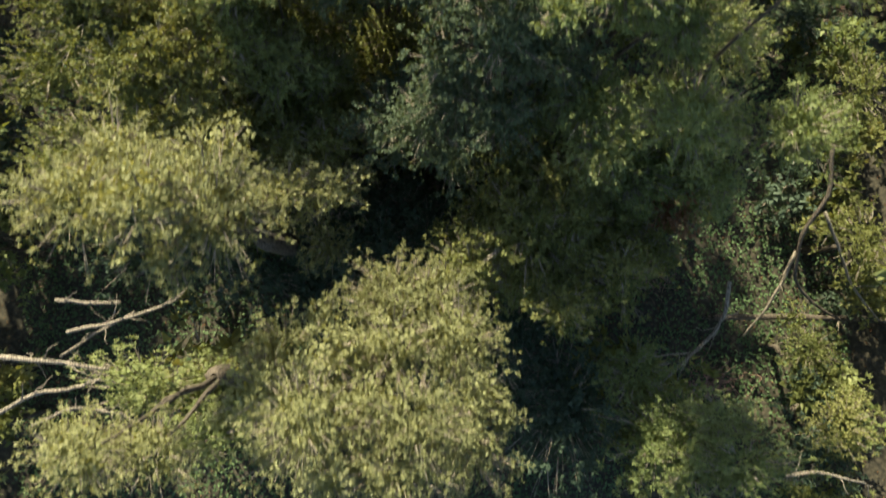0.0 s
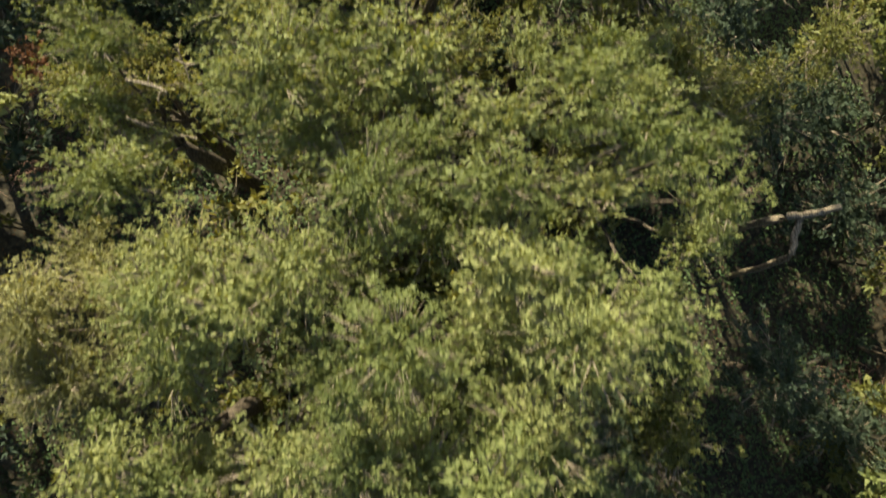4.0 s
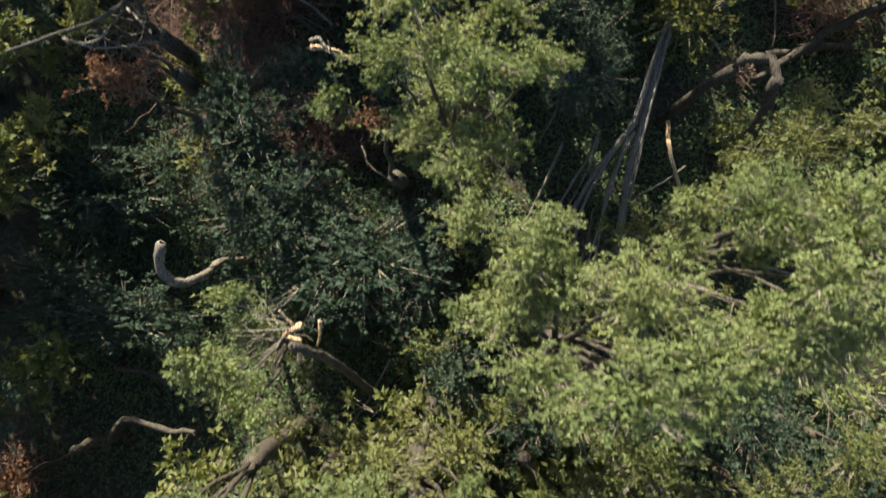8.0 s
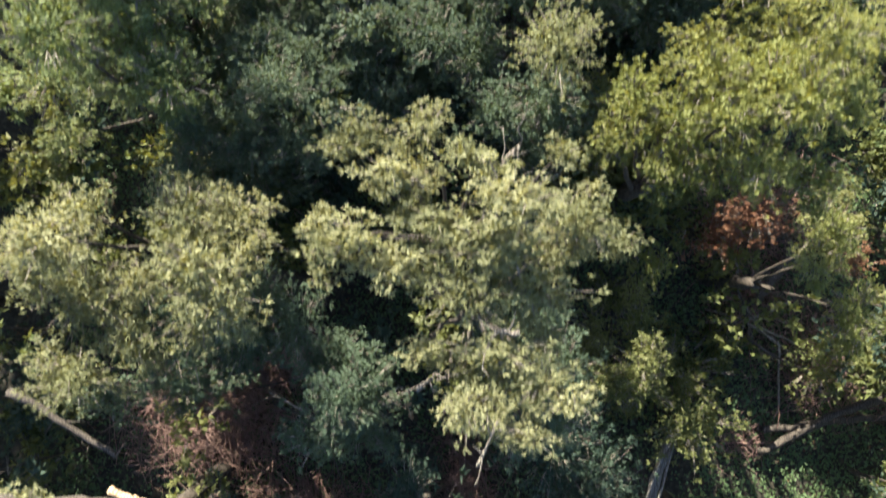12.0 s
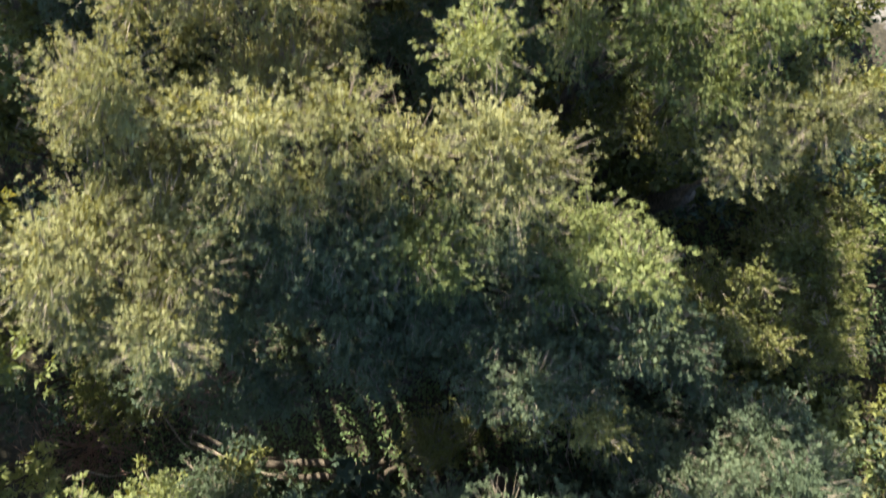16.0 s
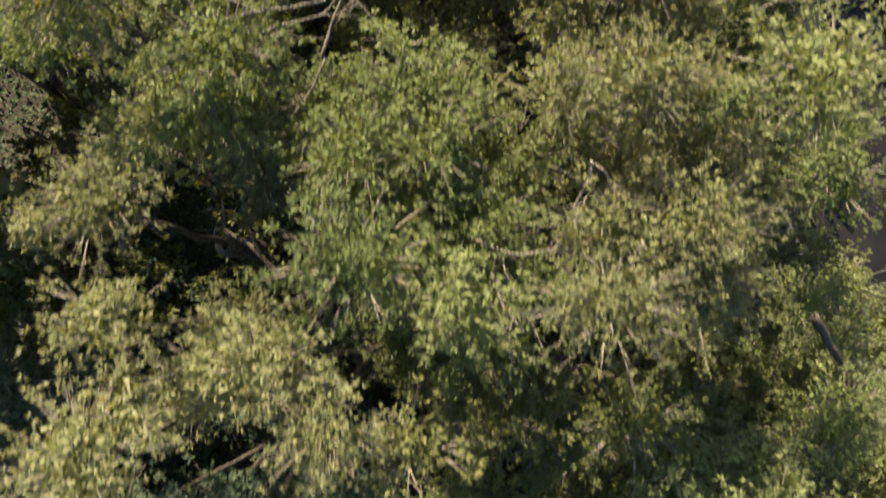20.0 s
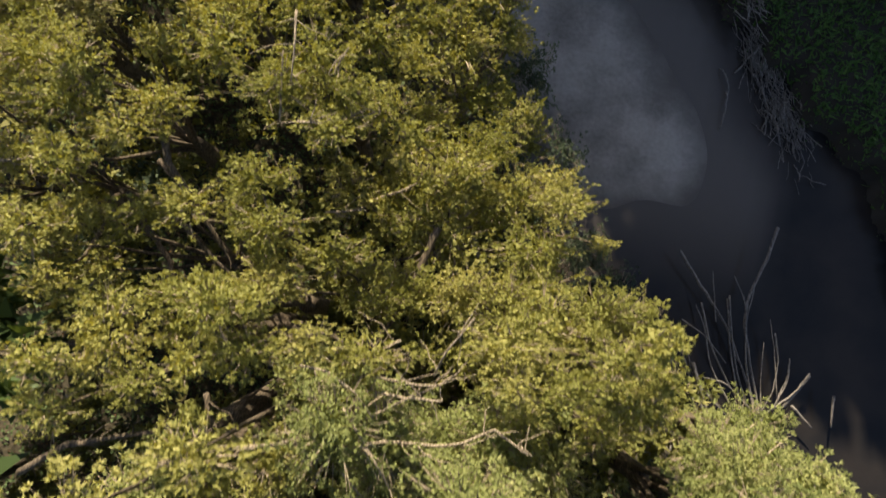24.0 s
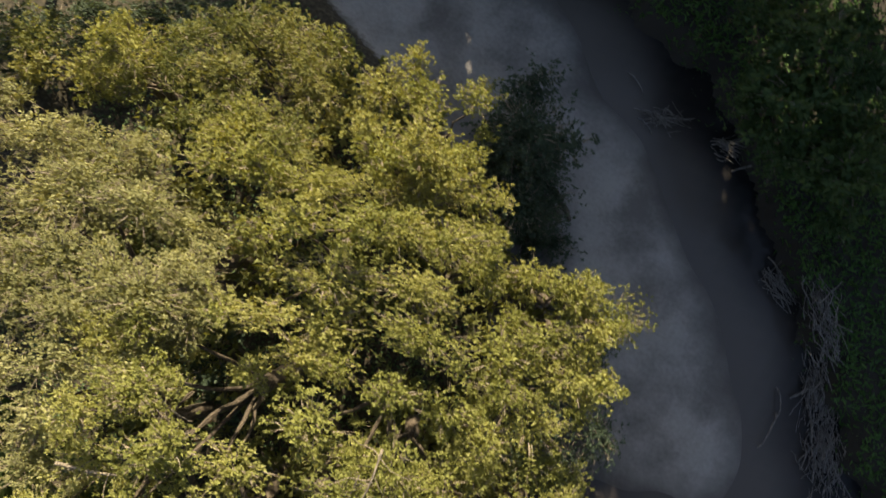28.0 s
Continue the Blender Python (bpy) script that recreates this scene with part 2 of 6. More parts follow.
far = [60, 90, 150, 260, 500, 1000, 2000]
xs = [-v for v in reversed(far)] + list(np.arange(-40, -16, 0.5)) + list(np.arange(-16, 16, 0.25)) + list(np.arange(16, 40.1, 0.5)) + far
ys = [-v for v in reversed(far)] + list(np.arange(-40, 56, 0.5)) + list(np.arange(56, 96, 0.25)) + list(np.arange(96, 110.1, 0.5)) + [150, 260, 500, 1000, 2000]
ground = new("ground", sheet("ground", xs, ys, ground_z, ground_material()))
at = np.empty(len(ground.data.vertices) * 3, np.float32)
ground.data.vertices.foreach_get("co", at)
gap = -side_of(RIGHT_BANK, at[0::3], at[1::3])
# full on the far bank, fading out towards the bed
ground.data.attributes.new("dark_bank", "FLOAT", "POINT").data.foreach_set("value", (smooth(1.5, 0.9, gap) * smooth(54, 60, at[1::3])).astype(np.float32))
tagged(ground, "dark woodland soil and leaf litter sloping to a grey sandy creek bed", "ground", kind="structure")
water = new("water", sheet("water", np.arange(-44, 26, 0.5), np.arange(48, 104, 0.5), lambda x, y: np.full(x.shape, -0.99), water_material()))
at = np.empty(len(water.data.vertices) * 3, np.float32)
water.data.vertices.foreach_get("co", at)
gap = side_of(BAR_EDGE, at[0::3], at[1::3]) + 0.35 * np.sin(0.9 * at[0::3] - 0.7 * at[1::3])
# the bed shows through where the water thins out over the bar
water.data.attributes.new("shallow", "FLOAT", "POINT").data.foreach_set("value", (0.85 * smooth(1.5, -0.2, gap) * smooth(69, 74, at[1::3])).astype(np.float32))
tagged(water, "dark shallow creek water beside a grey sandbar", "water", kind="structure")

rng = np.random.default_rng(7)


def unit(v):
    return v / np.maximum(np.linalg.norm(v, axis=-1, keepdims=True), 1e-6)


def blades(at, along, length, width, lift):
    """Leaf blades: a broad foot with two sides, and the tip."""
    along = unit(along)
    side = unit(np.cross(along, lift)) * (width / 2)[:, None]
    v = np.stack([at + side, at + along * length[:, None], at - side], 1).reshape(-1, 3)
    return v, np.arange(len(v)).reshape(-1, 3)


def bough_mesh(name, radius, count, leaf, width, droop, material, lumps, per=9, inner=0.2, tight=0.42):
    """One leafy bough: sprays that fan out in lumps, each a thin twig with tufts of small leaves, round an inner mass of older leaves."""
    heads = unit(rng.normal(size=(lumps, 3)) * (1, 1, 0.7) + (0, 0, 0.55))
    sprays = max(4, int(count * (1 - inner)) // (per * 4))
    pick = rng.integers(0, lumps, sprays)
    way = unit(heads[pick] + rng.normal(size=(sprays, 3)) * np.where(rng.random((sprays, 1)) < 0.3, 0.75, 0.34))
    way[:, 2] = np.maximum(way[:, 2], -0.3)
    level = 0.68 + 0.32 * rng.random(lumps)
    reach = radius * (level[pick] + 0.13 * rng.normal(size=sprays))
    # four tufts on a spray: one at its tip, the others beside it and further in
    back = np.array([0.0, 0.07, 0.16, 0.3]) + 0.04 * rng.random((sprays, 4))
    tip = way[:, None] * (reach[:, None] - radius * back)[..., None] + rng.normal(size=(sprays, 4, 3)) * leaf * np.array([0.3, 1.1, 1.5, 1.6])[:, None]
    tip = tip * (1, 1, 0.8)
    tip[..., 2] -= droop * 0.08 * radius * rng.random((sprays, 1))
    twig_to = tip[:, :3].reshape(-1, 3)
    twig_from = np.repeat(way * (reach * 0.5)[:, None] * (1, 1, 0.8), 3, 0)
    tip = tip.reshape(-1, 3)
    k = len(tip) * per
    out = np.repeat(np.repeat(way, 4, 0), per, 0)
    ray = unit(rng.normal(size=(k, 3)) + out * 0.25)
    at = np.repeat(tip, per, 0) + ray * leaf * tight * rng.uniform(0.3, 1.2, (k, 1))
    along = ray + out * 0.5 + (0, 0, 0.3 - 0.75 * droop)
    lift = unit(rng.normal(size=(k, 3)) * 0.55 + out * 0.75 + (0, 0, 0.6))
    v, f = blades(at, along, leaf * rng.uniform(0.65, 1.25, k), width * rng.uniform(0.7, 1.2, k), lift)
    m = int(count * inner)
    which = rng.integers(0, lumps, m)
    deep = unit(heads[which] + rng.normal(size=(m, 3)) * 0.45)
    p = deep * (radius * (level[which] - 0.18) * (0.35 + 0.5 * rng.random(m)))[:, None] * (1, 1, 0.75)
    size = max(0.095, leaf * 1.3)
    v2, f2 = blades(p, unit(rng.normal(size=(m, 3))), size * rng.uniform(0.7, 1.2, m), size * 0.6 * rng.uniform(0.7, 1.2, m), unit(rng.normal(size=(m, 3)) * 0.8 + deep))
    n = len(twig_to)
    run = twig_to - twig_from
    v3, f3 = blades(twig_from, run, np.linalg.norm(run, axis=1), np.full(n, 0.02 if leaf < 0.15 else 0.03), unit(rng.normal(size=(n, 3)) + (0, 0, 0.6)))
    me = mesh_of(name, np.concatenate([v, v2, v3]), np.concatenate([f, f2 + len(v), f3 + len(v) + len(v2)]), material, False)
    me.materials.append(TWIG)
    slot = np.zeros(len(f) + len(f2) + n, dtype=np.int32)
    slot[-n:] = 1
    me.polygons.foreach_set("material_index", slot)
    return me


SIZES = (0.45, 0.75, 1.15)
FORM = {"W": (0.066, 0.034, 0.7), "G": (0.058, 0.028, 0.5), "P": (0.078, 0.034, 0.8), "D": (0.066, 0.040, 0.4), "B": (0.078, 0.048, 0.4), "T": (0.074, 0.044, 0.6), "Y": (0.058, 0.038, 0.1), "X": (0.08, 0.036, 0.6), "R": (0.13, 0.08, 0.3)}
BOUGHS = {}
for kind, (leaf, width, droop) in FORM.items():
    for size in SIZES:
        n = int(1760 * size * size * {"R": 0.6, "B": 1.15, "G": 1.65, "Y": 1.5, "T": 1.35, "W": 1.65, "D": 1.05, "P": 1.4}.get(kind, 1.0))
        BOUGHS[kind, size] = [bough_mesh("bough", size, n, leaf, width, droop, LEAF[kind], max(7, int(15 * size)), inner=0.2 if kind == "Y" else 0.3) for _ in range(4)]

# inner boughs: darker leaves than most crowns, crown shade put into their colour
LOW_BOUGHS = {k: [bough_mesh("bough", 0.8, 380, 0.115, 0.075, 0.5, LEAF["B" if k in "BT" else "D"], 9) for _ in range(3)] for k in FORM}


def tube(points, radii, sides=6, wobble=0.12):
    """Verts and quads of a tapered, slightly crooked round stem, closed by a point at each end."""
    p = np.asarray(points, float)
    radii = np.asarray(radii, float)
    t = unit(np.gradient(p, axis=0))
    ref = np.where(np.abs(t[:, 2:3]) > 0.9, np.array([[1.0, 0, 0]]), np.array([[0, 0, 1.0]]))
    u = unit(np.cross(t, ref))
    w = np.cross(t, u)
    a = np.linspace(0, 2 * math.pi, sides, endpoint=False)
    r = radii[:, None, None] * (1 + wobble * rng.normal(size=(len(p), sides, 1)))
    ring = p[:, None] + r * (np.cos(a)[None, :, None] * u[:, None] + np.sin(a)[None, :, None] * w[:, None])
    ring = np.concatenate([np.repeat(p[:1, None] - t[:1, None] * radii[0] * 0.3, sides, 1) + (ring[:1] - p[:1, None]) * 0.4, ring, np.repeat(p[-1:, None] + t[-1:, None] * radii[-1] * 0.4, sides, 1) + (ring[-1:] - p[-1:, None]) * 0.3])
    v = ring.reshape(-1, 3)
    i = np.arange(len(v)).reshape(-1, sides)
    f = np.stack([i[:-1], np.roll(i[:-1], -1, 1), np.roll(i[1:], -1, 1), i[1:]], -1).reshape(-1, 4)
    return v, f


def bend(points, steps=4, crook=0.03):
    """A finer, gently crooked line through the points."""
    p = np.asarray(points, float)
    n = (len(p) - 1) * steps + 1
    k = np.linspace(0, len(p) - 1, n)
    q = np.stack([np.interp(k, np.arange(len(p)), p[:, c]) for c in range(3)], -1)
    if len(p) > 2:
        q[1:-1] = (q[:-2] + 2 * q[1:-1] + q[2:]) / 4
    q[1:-1] += rng.normal(size=(n - 2, 3)) * crook
    return q


def part(name, me, parent, label="", m=None):
    ob = new(name, me)
    ob.parent = parent
    if m is not None:
        ob.matrix_basis = m
    return tagged(ob, label)


LABELS = {
    "W": ("willow_tree", "green willow with drooping narrow leaves, sunlit on top", "tree", "creekside trees"),
    "G": ("willow_tree", "grey-green willow with a dense domed crown of fine leaves", "tree", "creekside trees"),
    "P": ("willow_tree", "pale silvery-green willow with drooping sunlit sprays", "tree", "creekside trees"),
    "D": ("small_tree", "dull olive-green small tree in the shade of taller crowns", "tree", "understorey trees"),
    "B": ("elder_shrub", "blue-green leafy shrub growing in the shade of the wood", "shrub", "shrubs under the trees"),
    "T": ("small_tree", "tree with open shade put into its darker blue-green leaf colour", "tree", "understorey trees"),
    "Y": ("maple_tree", "yellow-green broadleaf tree catching low warm sunlight", "tree", "creekside trees"),
    "X": ("withered_shrub", "clump of rust-brown withered leaves on dead twigs", "dead foliage", "withered clumps"),
    "R": ("bank_tree", "dark green shaded tree on the far creek bank", "tree", "far bank trees"),
}
ROOTS = []


def tree(kind, x, y, turn, lobes):
    """A tree or shrub: trunk, a limb to each bough, and leafy boughs at the given offsets, heights and half widths."""
    name, label, category, group = LABELS[kind]
    gz = float(ground_z(x, y))
    top = max(l[2] for l in lobes)
    if kind in "D" and top < 4.4:
        name, label, category, group = "bramble_shrub", "low olive-green shrub among dead branches on the wood floor", "shrub", "shrubs under the trees"
    root = tagged(new(name), label, category, group)
    root.location = (x, y, gz)
    ROOTS.append((x, y, top, root))
    thick = 0.022 * top + 0.03
    fork = min(l[2] for l in lobes) * 0.55 - gz
    lean = rng.normal(size=2) * 0.15
    stem = bend([(0, 0, -0.25), (lean[0] * 0.4, lean[1] * 0.4, fork * 0.5), (lean[0], lean[1], fork)], 4, 0.02)
    v, f = tube(stem, np.linspace(thick * 1.25, thick * 0.8, len(stem)), 8, 0.07)
    part("trunk", mesh_of("trunk", v, f, BARK), root)
    for dx, dy, z, rx, ry in lobes:
        z += float(rng.normal()) * (0.3 if kind in "YW" else 0.15)
        rz = 0.75 * min(rx, ry) + 0.15 * max(rx, ry)
        c = np.array([dx, dy, z - gz - 0.45 * rz])
        start = np.array([lean[0], lean[1], fork * rng.uniform(0.75, 1.0)])
        mid = start * 0.45 + c * 0.55 + np.array([0, 0, -0.12 * np.linalg.norm(c[:2] - lean)])
        line = bend([start, mid, c + (0, 0, 0.15 * rz)], 3, 0.04)
        v, f = tube(line, np.linspace(thick * 0.3, 0.014, len(line)), 5)
        part("limb", mesh_of("limb", v, f, BARK), root)
        full = {"Y": 1.16, "B": 1.42, "T": 1.35, "W": 1.34, "G": 1.3}.get(kind, 1.25)
        clumps = [(c, rx * full, ry * full, rz * 1.2)]
        for _ in range(2 if rx > 1.0 else 1):
            a = rng.uniform(0, 2 * math.pi)
            k = rng.uniform(0.6, 1.15)
            ca, sa = math.cos(radians(turn)), math.sin(radians(turn))
            ox, oy = rx * k * math.cos(a), ry * k * math.sin(a)
            s = rng.uniform(0.4, 0.7) * (rx + ry) / 2
            clumps.append((c + np.array([ca * ox - sa * oy, sa * ox + ca * oy, -rz * rng.uniform(0.1, 0.7)]), s, s, s * 0.8))
        for p, ax, ay, hz in clumps:
            size = min(SIZES, key=lambda s: abs(math.log(s / (0.5 * (ax + ay)))))
            q = int(rng.integers(0, 4))
            sx, sy = (ax, ay) if q % 2 == 0 else (ay, ax)
            me = BOUGHS[kind, size][int(rng.integers(0, 4))]
            tagged(part("bough", me, root, "", Matrix.LocRotScale(Vector(p), Euler((0, 0, radians(turn + 90 * q))), (sx / size, sy / size, hz / size / 0.8))), kind="stuff")
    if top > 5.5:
        # lower boughs added inside the crown to keep sun off the floor
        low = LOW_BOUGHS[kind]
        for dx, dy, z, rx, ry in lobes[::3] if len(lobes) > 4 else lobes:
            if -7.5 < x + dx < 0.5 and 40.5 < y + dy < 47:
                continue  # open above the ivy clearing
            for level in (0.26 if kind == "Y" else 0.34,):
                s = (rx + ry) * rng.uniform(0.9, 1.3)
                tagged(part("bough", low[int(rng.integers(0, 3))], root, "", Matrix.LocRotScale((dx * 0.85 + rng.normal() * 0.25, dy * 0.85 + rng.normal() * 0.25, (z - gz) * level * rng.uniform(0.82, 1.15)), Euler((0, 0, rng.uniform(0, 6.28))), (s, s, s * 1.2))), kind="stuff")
    return root


def crown(kind, x, y, turn, top, rx, ry, deep=0.0):
    """A tree with one domed crown: boughs over the dome, lower towards its uneven rim."""
    deep = deep or (2.0 if kind in "GW" else 1.6)
    rx, ry = rx * 1.08, ry * 1.08
    step = max(0.92, 0.52 * min(rx, ry))
    lobes = []
    for j in range(-int(ry / step) - 1, int(ry / step) + 2):
        for i in range(-int(rx / step) - 1, int(rx / step) + 2):
            u = (i + 0.5 * (j % 2) + rng.normal() * 0.16) * step / rx
            v = (j * 0.9 + rng.normal() * 0.16) * step / ry
            d = math.hypot(u, v)
            if d > 1.0 + 0.1 * rng.normal():
                continue
            r = step * rng.uniform(0.74, 0.95)
            lobes.append((u * rx * 0.93, v * ry * 0.93, top - deep * min(1.0, d) ** 2.4 + rng.normal() * 0.18, r, r * rng.uniform(0.8, 1.0)))
    if not lobes:
        lobes = [(0.0, 0.0, top, rx * 0.8, ry * 0.8)]
    return tree(kind, x, y, turn, lobes)


GREY = wood_material("split_wood", (0.120, 0.108, 0.092), (0.310, 0.285, 0.245))
WOODS = {"dim": ("fallen_branch", "thin dark crooked branch lying across the ivy", "branch", BARK), "log": ("fallen_log", "grey fallen log lying on the wood floor", "log", BARK), "branch": ("fallen_branch", "bare crooked dead branch among the undergrowth", "branch", DEAD),
         "snag": ("broken_snag", "broken grey trunk with a splintered end", "dead tree", DEAD), "split": ("split_stem", "long split stem torn from a broken trunk", "dead tree", GREY),
         "bark": ("broken_snag", "broken dark-barked trunk leaning in the shade", "dead tree", BARK), "stump": ("torn_stub", "pale freshly torn wood of a broken stem", "dead wood", RAW), "drift": ("driftwood_stick", "single grey driftwood stick in the creek bed", "driftwood", DRIFT), "dead": ("", "", "", DRIFT)}


def limb(kind, r, points, parent=None):
    """A bare stem along the points. High ones are parts of the tree they grow from, low ones lie on the ground."""
    name, label, category, material = WOODS[kind]
    p = np.asarray(points, float)
    high = p[:, 2].max() > 1.8
    if kind in ("snag", "split", "bark"):
        high = False
    if parent is None and high:
        parent = min(ROOTS, key=lambda q: math.hypot(q[0] - p[:, 0].mean(), q[1] - p[:, 1].mean()) + (0 if q[2] > p[:, 2].mean() - 1 else 6))[3]
    if not high and parent is None:
        lowest = 0 if p[0, 2] < p[-1, 2] else -1
        ends = [lowest] if kind in ("snag", "stump", "split", "bark") else [0, -1]
        for e in ends:
            a, b = p[e], p[1 if e == 0 else -2]
            w = unit(a - b) * 0.35
            q = a + w
            q[2] = float(ground_z(q[0], q[1])) - 0.06
            p = np.concatenate([[q], p]) if e == 0 else np.concatenate([p, [q]])
    line = bend(p, 4, r * 0.18)
    taper = np.linspace(1.0, 0.62, len(line)) if high or kind in ("branch", "dead", "drift") else np.linspace(1.05, 0.9, len(line))
    if kind in ("snag", "split", "bark") and p[0, 2] < p[-1, 2]:
        taper = np.linspace(1.25, 0.8, len(line))
    if parent is not None:
        inv = np.array(parent.location)
        v, f = tube(line - inv, r * taper, 7)
        if kind in ("branch", "dim", "log"):
            for _ in range(5):
                i = int(rng.integers(1, len(line)))
                d = unit(unit(line[i] - line[i - 1]) * 0.7 + rng.normal(size=3) * 0.7) * rng.uniform(0.25, 0.75)
                v2, f2 = tube(bend([line[i] - inv, line[i] - inv + d * 0.5 + rng.normal(size=3) * 0.04, line[i] - inv + d], 2, 0.02), np.linspace(min(0.016, r * 0.5), 0.005, 5), 4)
                f = np.concatenate([f, f2 + len(v)])
                v = np.concatenate([v, v2])
        ob = part("bare_limb" if kind != "stump" else "torn_wood", mesh_of("bare_limb", v, f, material), parent, "pale torn wood" if kind == "stump" else "bare grey limb")
    else:
        base = line[0].copy()
        v, f = tube(line - base, r * taper, 8)
        ob = tagged(new(name, mesh_of(name, v, f, material)), label, category, "dead wood")
        ob.location = base
    return ob


def twigs(n, spread, rise, r, along=None):
    """Many thin crooked twigs as one mesh: verts and quads."""
    vs, fs, k = [], [], 0
    for _ in range(n):
        a = rng.uniform(0, 2 * math.pi) if along is None else along + rng.normal() * 0.45
        c = np.array([rng.normal() * spread[0] * 0.5, rng.normal() * spread[1] * 0.5, rng.random() * rise])
        d = np.array([math.cos(a), math.sin(a), rng.normal() * 0.25]) * rng.uniform(0.25, 0.6) * max(spread) * 0.8
        line = bend([c - d, c + rng.normal(size=3) * 0.06, c + d], 2, 0.03)
        line[:, 2] = np.maximum(line[:, 2], 0.02)
        v, f = tube(line, np.linspace(r, r * 0.4, len(line)), 3)
        vs.append(v), fs.append(f + k)
        k += len(v)
    return np.concatenate(vs), np.concatenate(fs)


def brush(x, y, sx, sy, rise, n, material, label):
    gz = float(ground_z(x, y))
    root = tagged(new("brush_pile"), label, "brush", "brush piles")
    root.location = (x, y, gz)
    v, f = twigs(int(n * 2.4), (sx, sy), rise, 0.011)
    tagged(part("twig_tangle", mesh_of("twig_tangle", v, f, material), root), kind="stuff")
    for _ in range(5):
        a = rng.uniform(0, 6.3)
        d = np.array([math.cos(a) * sx, math.sin(a) * sy, 0.1]) * 0.8
        line = bend([-d + (0, 0, -0.02), rng.normal(size=3) * 0.1 + (0, 0, rise * 0.5), d + (0, 0, rise * 0.3)], 3, 0.05)
        v, f = tube(line, np.linspace(0.045, 0.02, len(line)), 6)
        part("stick", mesh_of("stick", v, f, material), root)


def drift_pile(x, y, length, width, angle, n):
    gz = float(ground_z(x, y))
    root = tagged(new("driftwood_pile"), "tangled heap of bleached grey driftwood sticks at the water's edge", "driftwood", "driftwood heaps")
    root.location = (x, y, max(gz, -1.0))
    fine, faces, count = [], [], 0
    for i in range(2 * n):
        u, w = rng.normal() * length * 0.34, rng.normal() * width * 0.3
        a = angle + rng.normal() * 0.42
        c = np.array([math.cos(angle) * u - math.sin(angle) * w, math.sin(angle) * u + math.cos(angle) * w, 0.04 + 0.3 * rng.random()])
        d = np.array([math.cos(a), math.sin(a), rng.normal() * 0.12]) * rng.uniform(0.15, 0.6)
        line = bend([c - d, c + rng.normal(size=3) * 0.05, c + d], 2, 0.025)
        line[:, 2] = np.maximum(line[:, 2], -0.05)
        r = rng.choice([0.015, 0.02, 0.03]) if i % 2 == 0 else rng.choice([0.009, 0.012, 0.015])
        v, f = tube(line, np.linspace(r, r * 0.6, len(line)), 5)
        if i % 2 == 0:
            part("stick", mesh_of("stick", v, f, DRIFT), root)
        else:
            fine.append(np.asarray(v)), faces.append(np.asarray(f) + count)
            count += len(v)
    tagged(part("tangle", mesh_of("tangle", np.concatenate(fine), np.concatenate(faces), DRIFT), root, "fine twigs and flood debris"), kind="stuff")


def carpet(name, label, category, material, n, region, leaf, width, tall, keep):
    """Countless small leaves or blades over a stretch of ground, as one object."""
    x0, x1, y0, y1 = region
    x, y = rng.uniform(x0, x1, n), rng.uniform(y0, y1, n)
    k = keep(x, y)
    x, y = x[k], y[k]
    n = len(x)
    at = np.stack([x, y, ground_z(x, y) + rng.random(n) ** 2 * tall], -1)
    a = rng.uniform(0, 2 * math.pi, n)
    along = np.stack([np.cos(a), np.sin(a), rng.normal(size=n) * 0.35 + (0.9 if name == "grass" else 0.1)], -1)
    v, f = blades(at, along, leaf * rng.uniform(0.6, 1.3, n), width * rng.uniform(0.7, 1.2, n), unit(rng.normal(size=(n, 3)) * 0.45 + (0, 0, 1)))
    return tagged(new(name, mesh_of(name, v, f, material, False)), label, category, kind="stuff")


def in_wood(x, y):
    return (side_of(LEFT_BANK, x, y) < -0.2) | (y < 52)


def patchy(x, y):
    return np.sin(x * 0.8 + 2.1 * np.sin(y * 0.45)) + np.sin(y * 1.1 + 1.7 * np.sin(x * 0.6)) + rng.normal(size=x.shape) * 0.5


carpet("ivy", "dark green ivy carpeting the shaded wood floor", "ground cover", LEAF["ivy"], 80000, (-13, 13, -9, 18), 0.11, 0.095, 0.3, lambda x, y: patchy(x, y) > -1.7)
carpet("ivy", "dark green ivy carpeting the clearing among fallen trunks", "ground cover", LEAF["ivy"], 130000, (-13, 13, 18, 48), 0.11, 0.095, 0.3, lambda x, y: patchy(x, y) > -1.3)
carpet("ivy", "dark green ivy carpeting the wood floor near the creek", "ground cover", LEAF["ivy"], 75000, (-20, 13, 48, 82), 0.11, 0.095, 0.3, in_wood)
carpet("leaf_litter", "brown fallen leaves scattered over the wood floor", "leaf litter", LEAF["litter"], 36000, (-15, 15, -9, 82), 0.09, 0.05, 0.06, in_wood)
carpet("grass", "dark rough grass and weeds on the far creek bank", "grass", LEAF["grass"], 130000, (-10, 22, 58, 99), 0.26, 0.085, 0.25, lambda x, y: (side_of(RIGHT_BANK, x, y) > -0.85 + 0.3 * np.sin(1.7 * x + 0.9 * y)) & (rng.random(x.shape) < 1.7 - side_of(RIGHT_BANK, x, y) / 6))


# ---- wood added on both sides of the strip, to close it and shade the floor ----
FAR_BOUGHS = [bough_mesh("bough", 1.3, 170, 0.44, 0.28, 0.4, LEAF["D"], 10) for _ in range(4)]


# coarse leaves, opaque enough to stop the sun
TALL_BOUGHS = [bough_mesh("bough", 1.3, 200, 0.55, 0.4, 0.4, LEAF["D"], 10) for _ in range(3)]


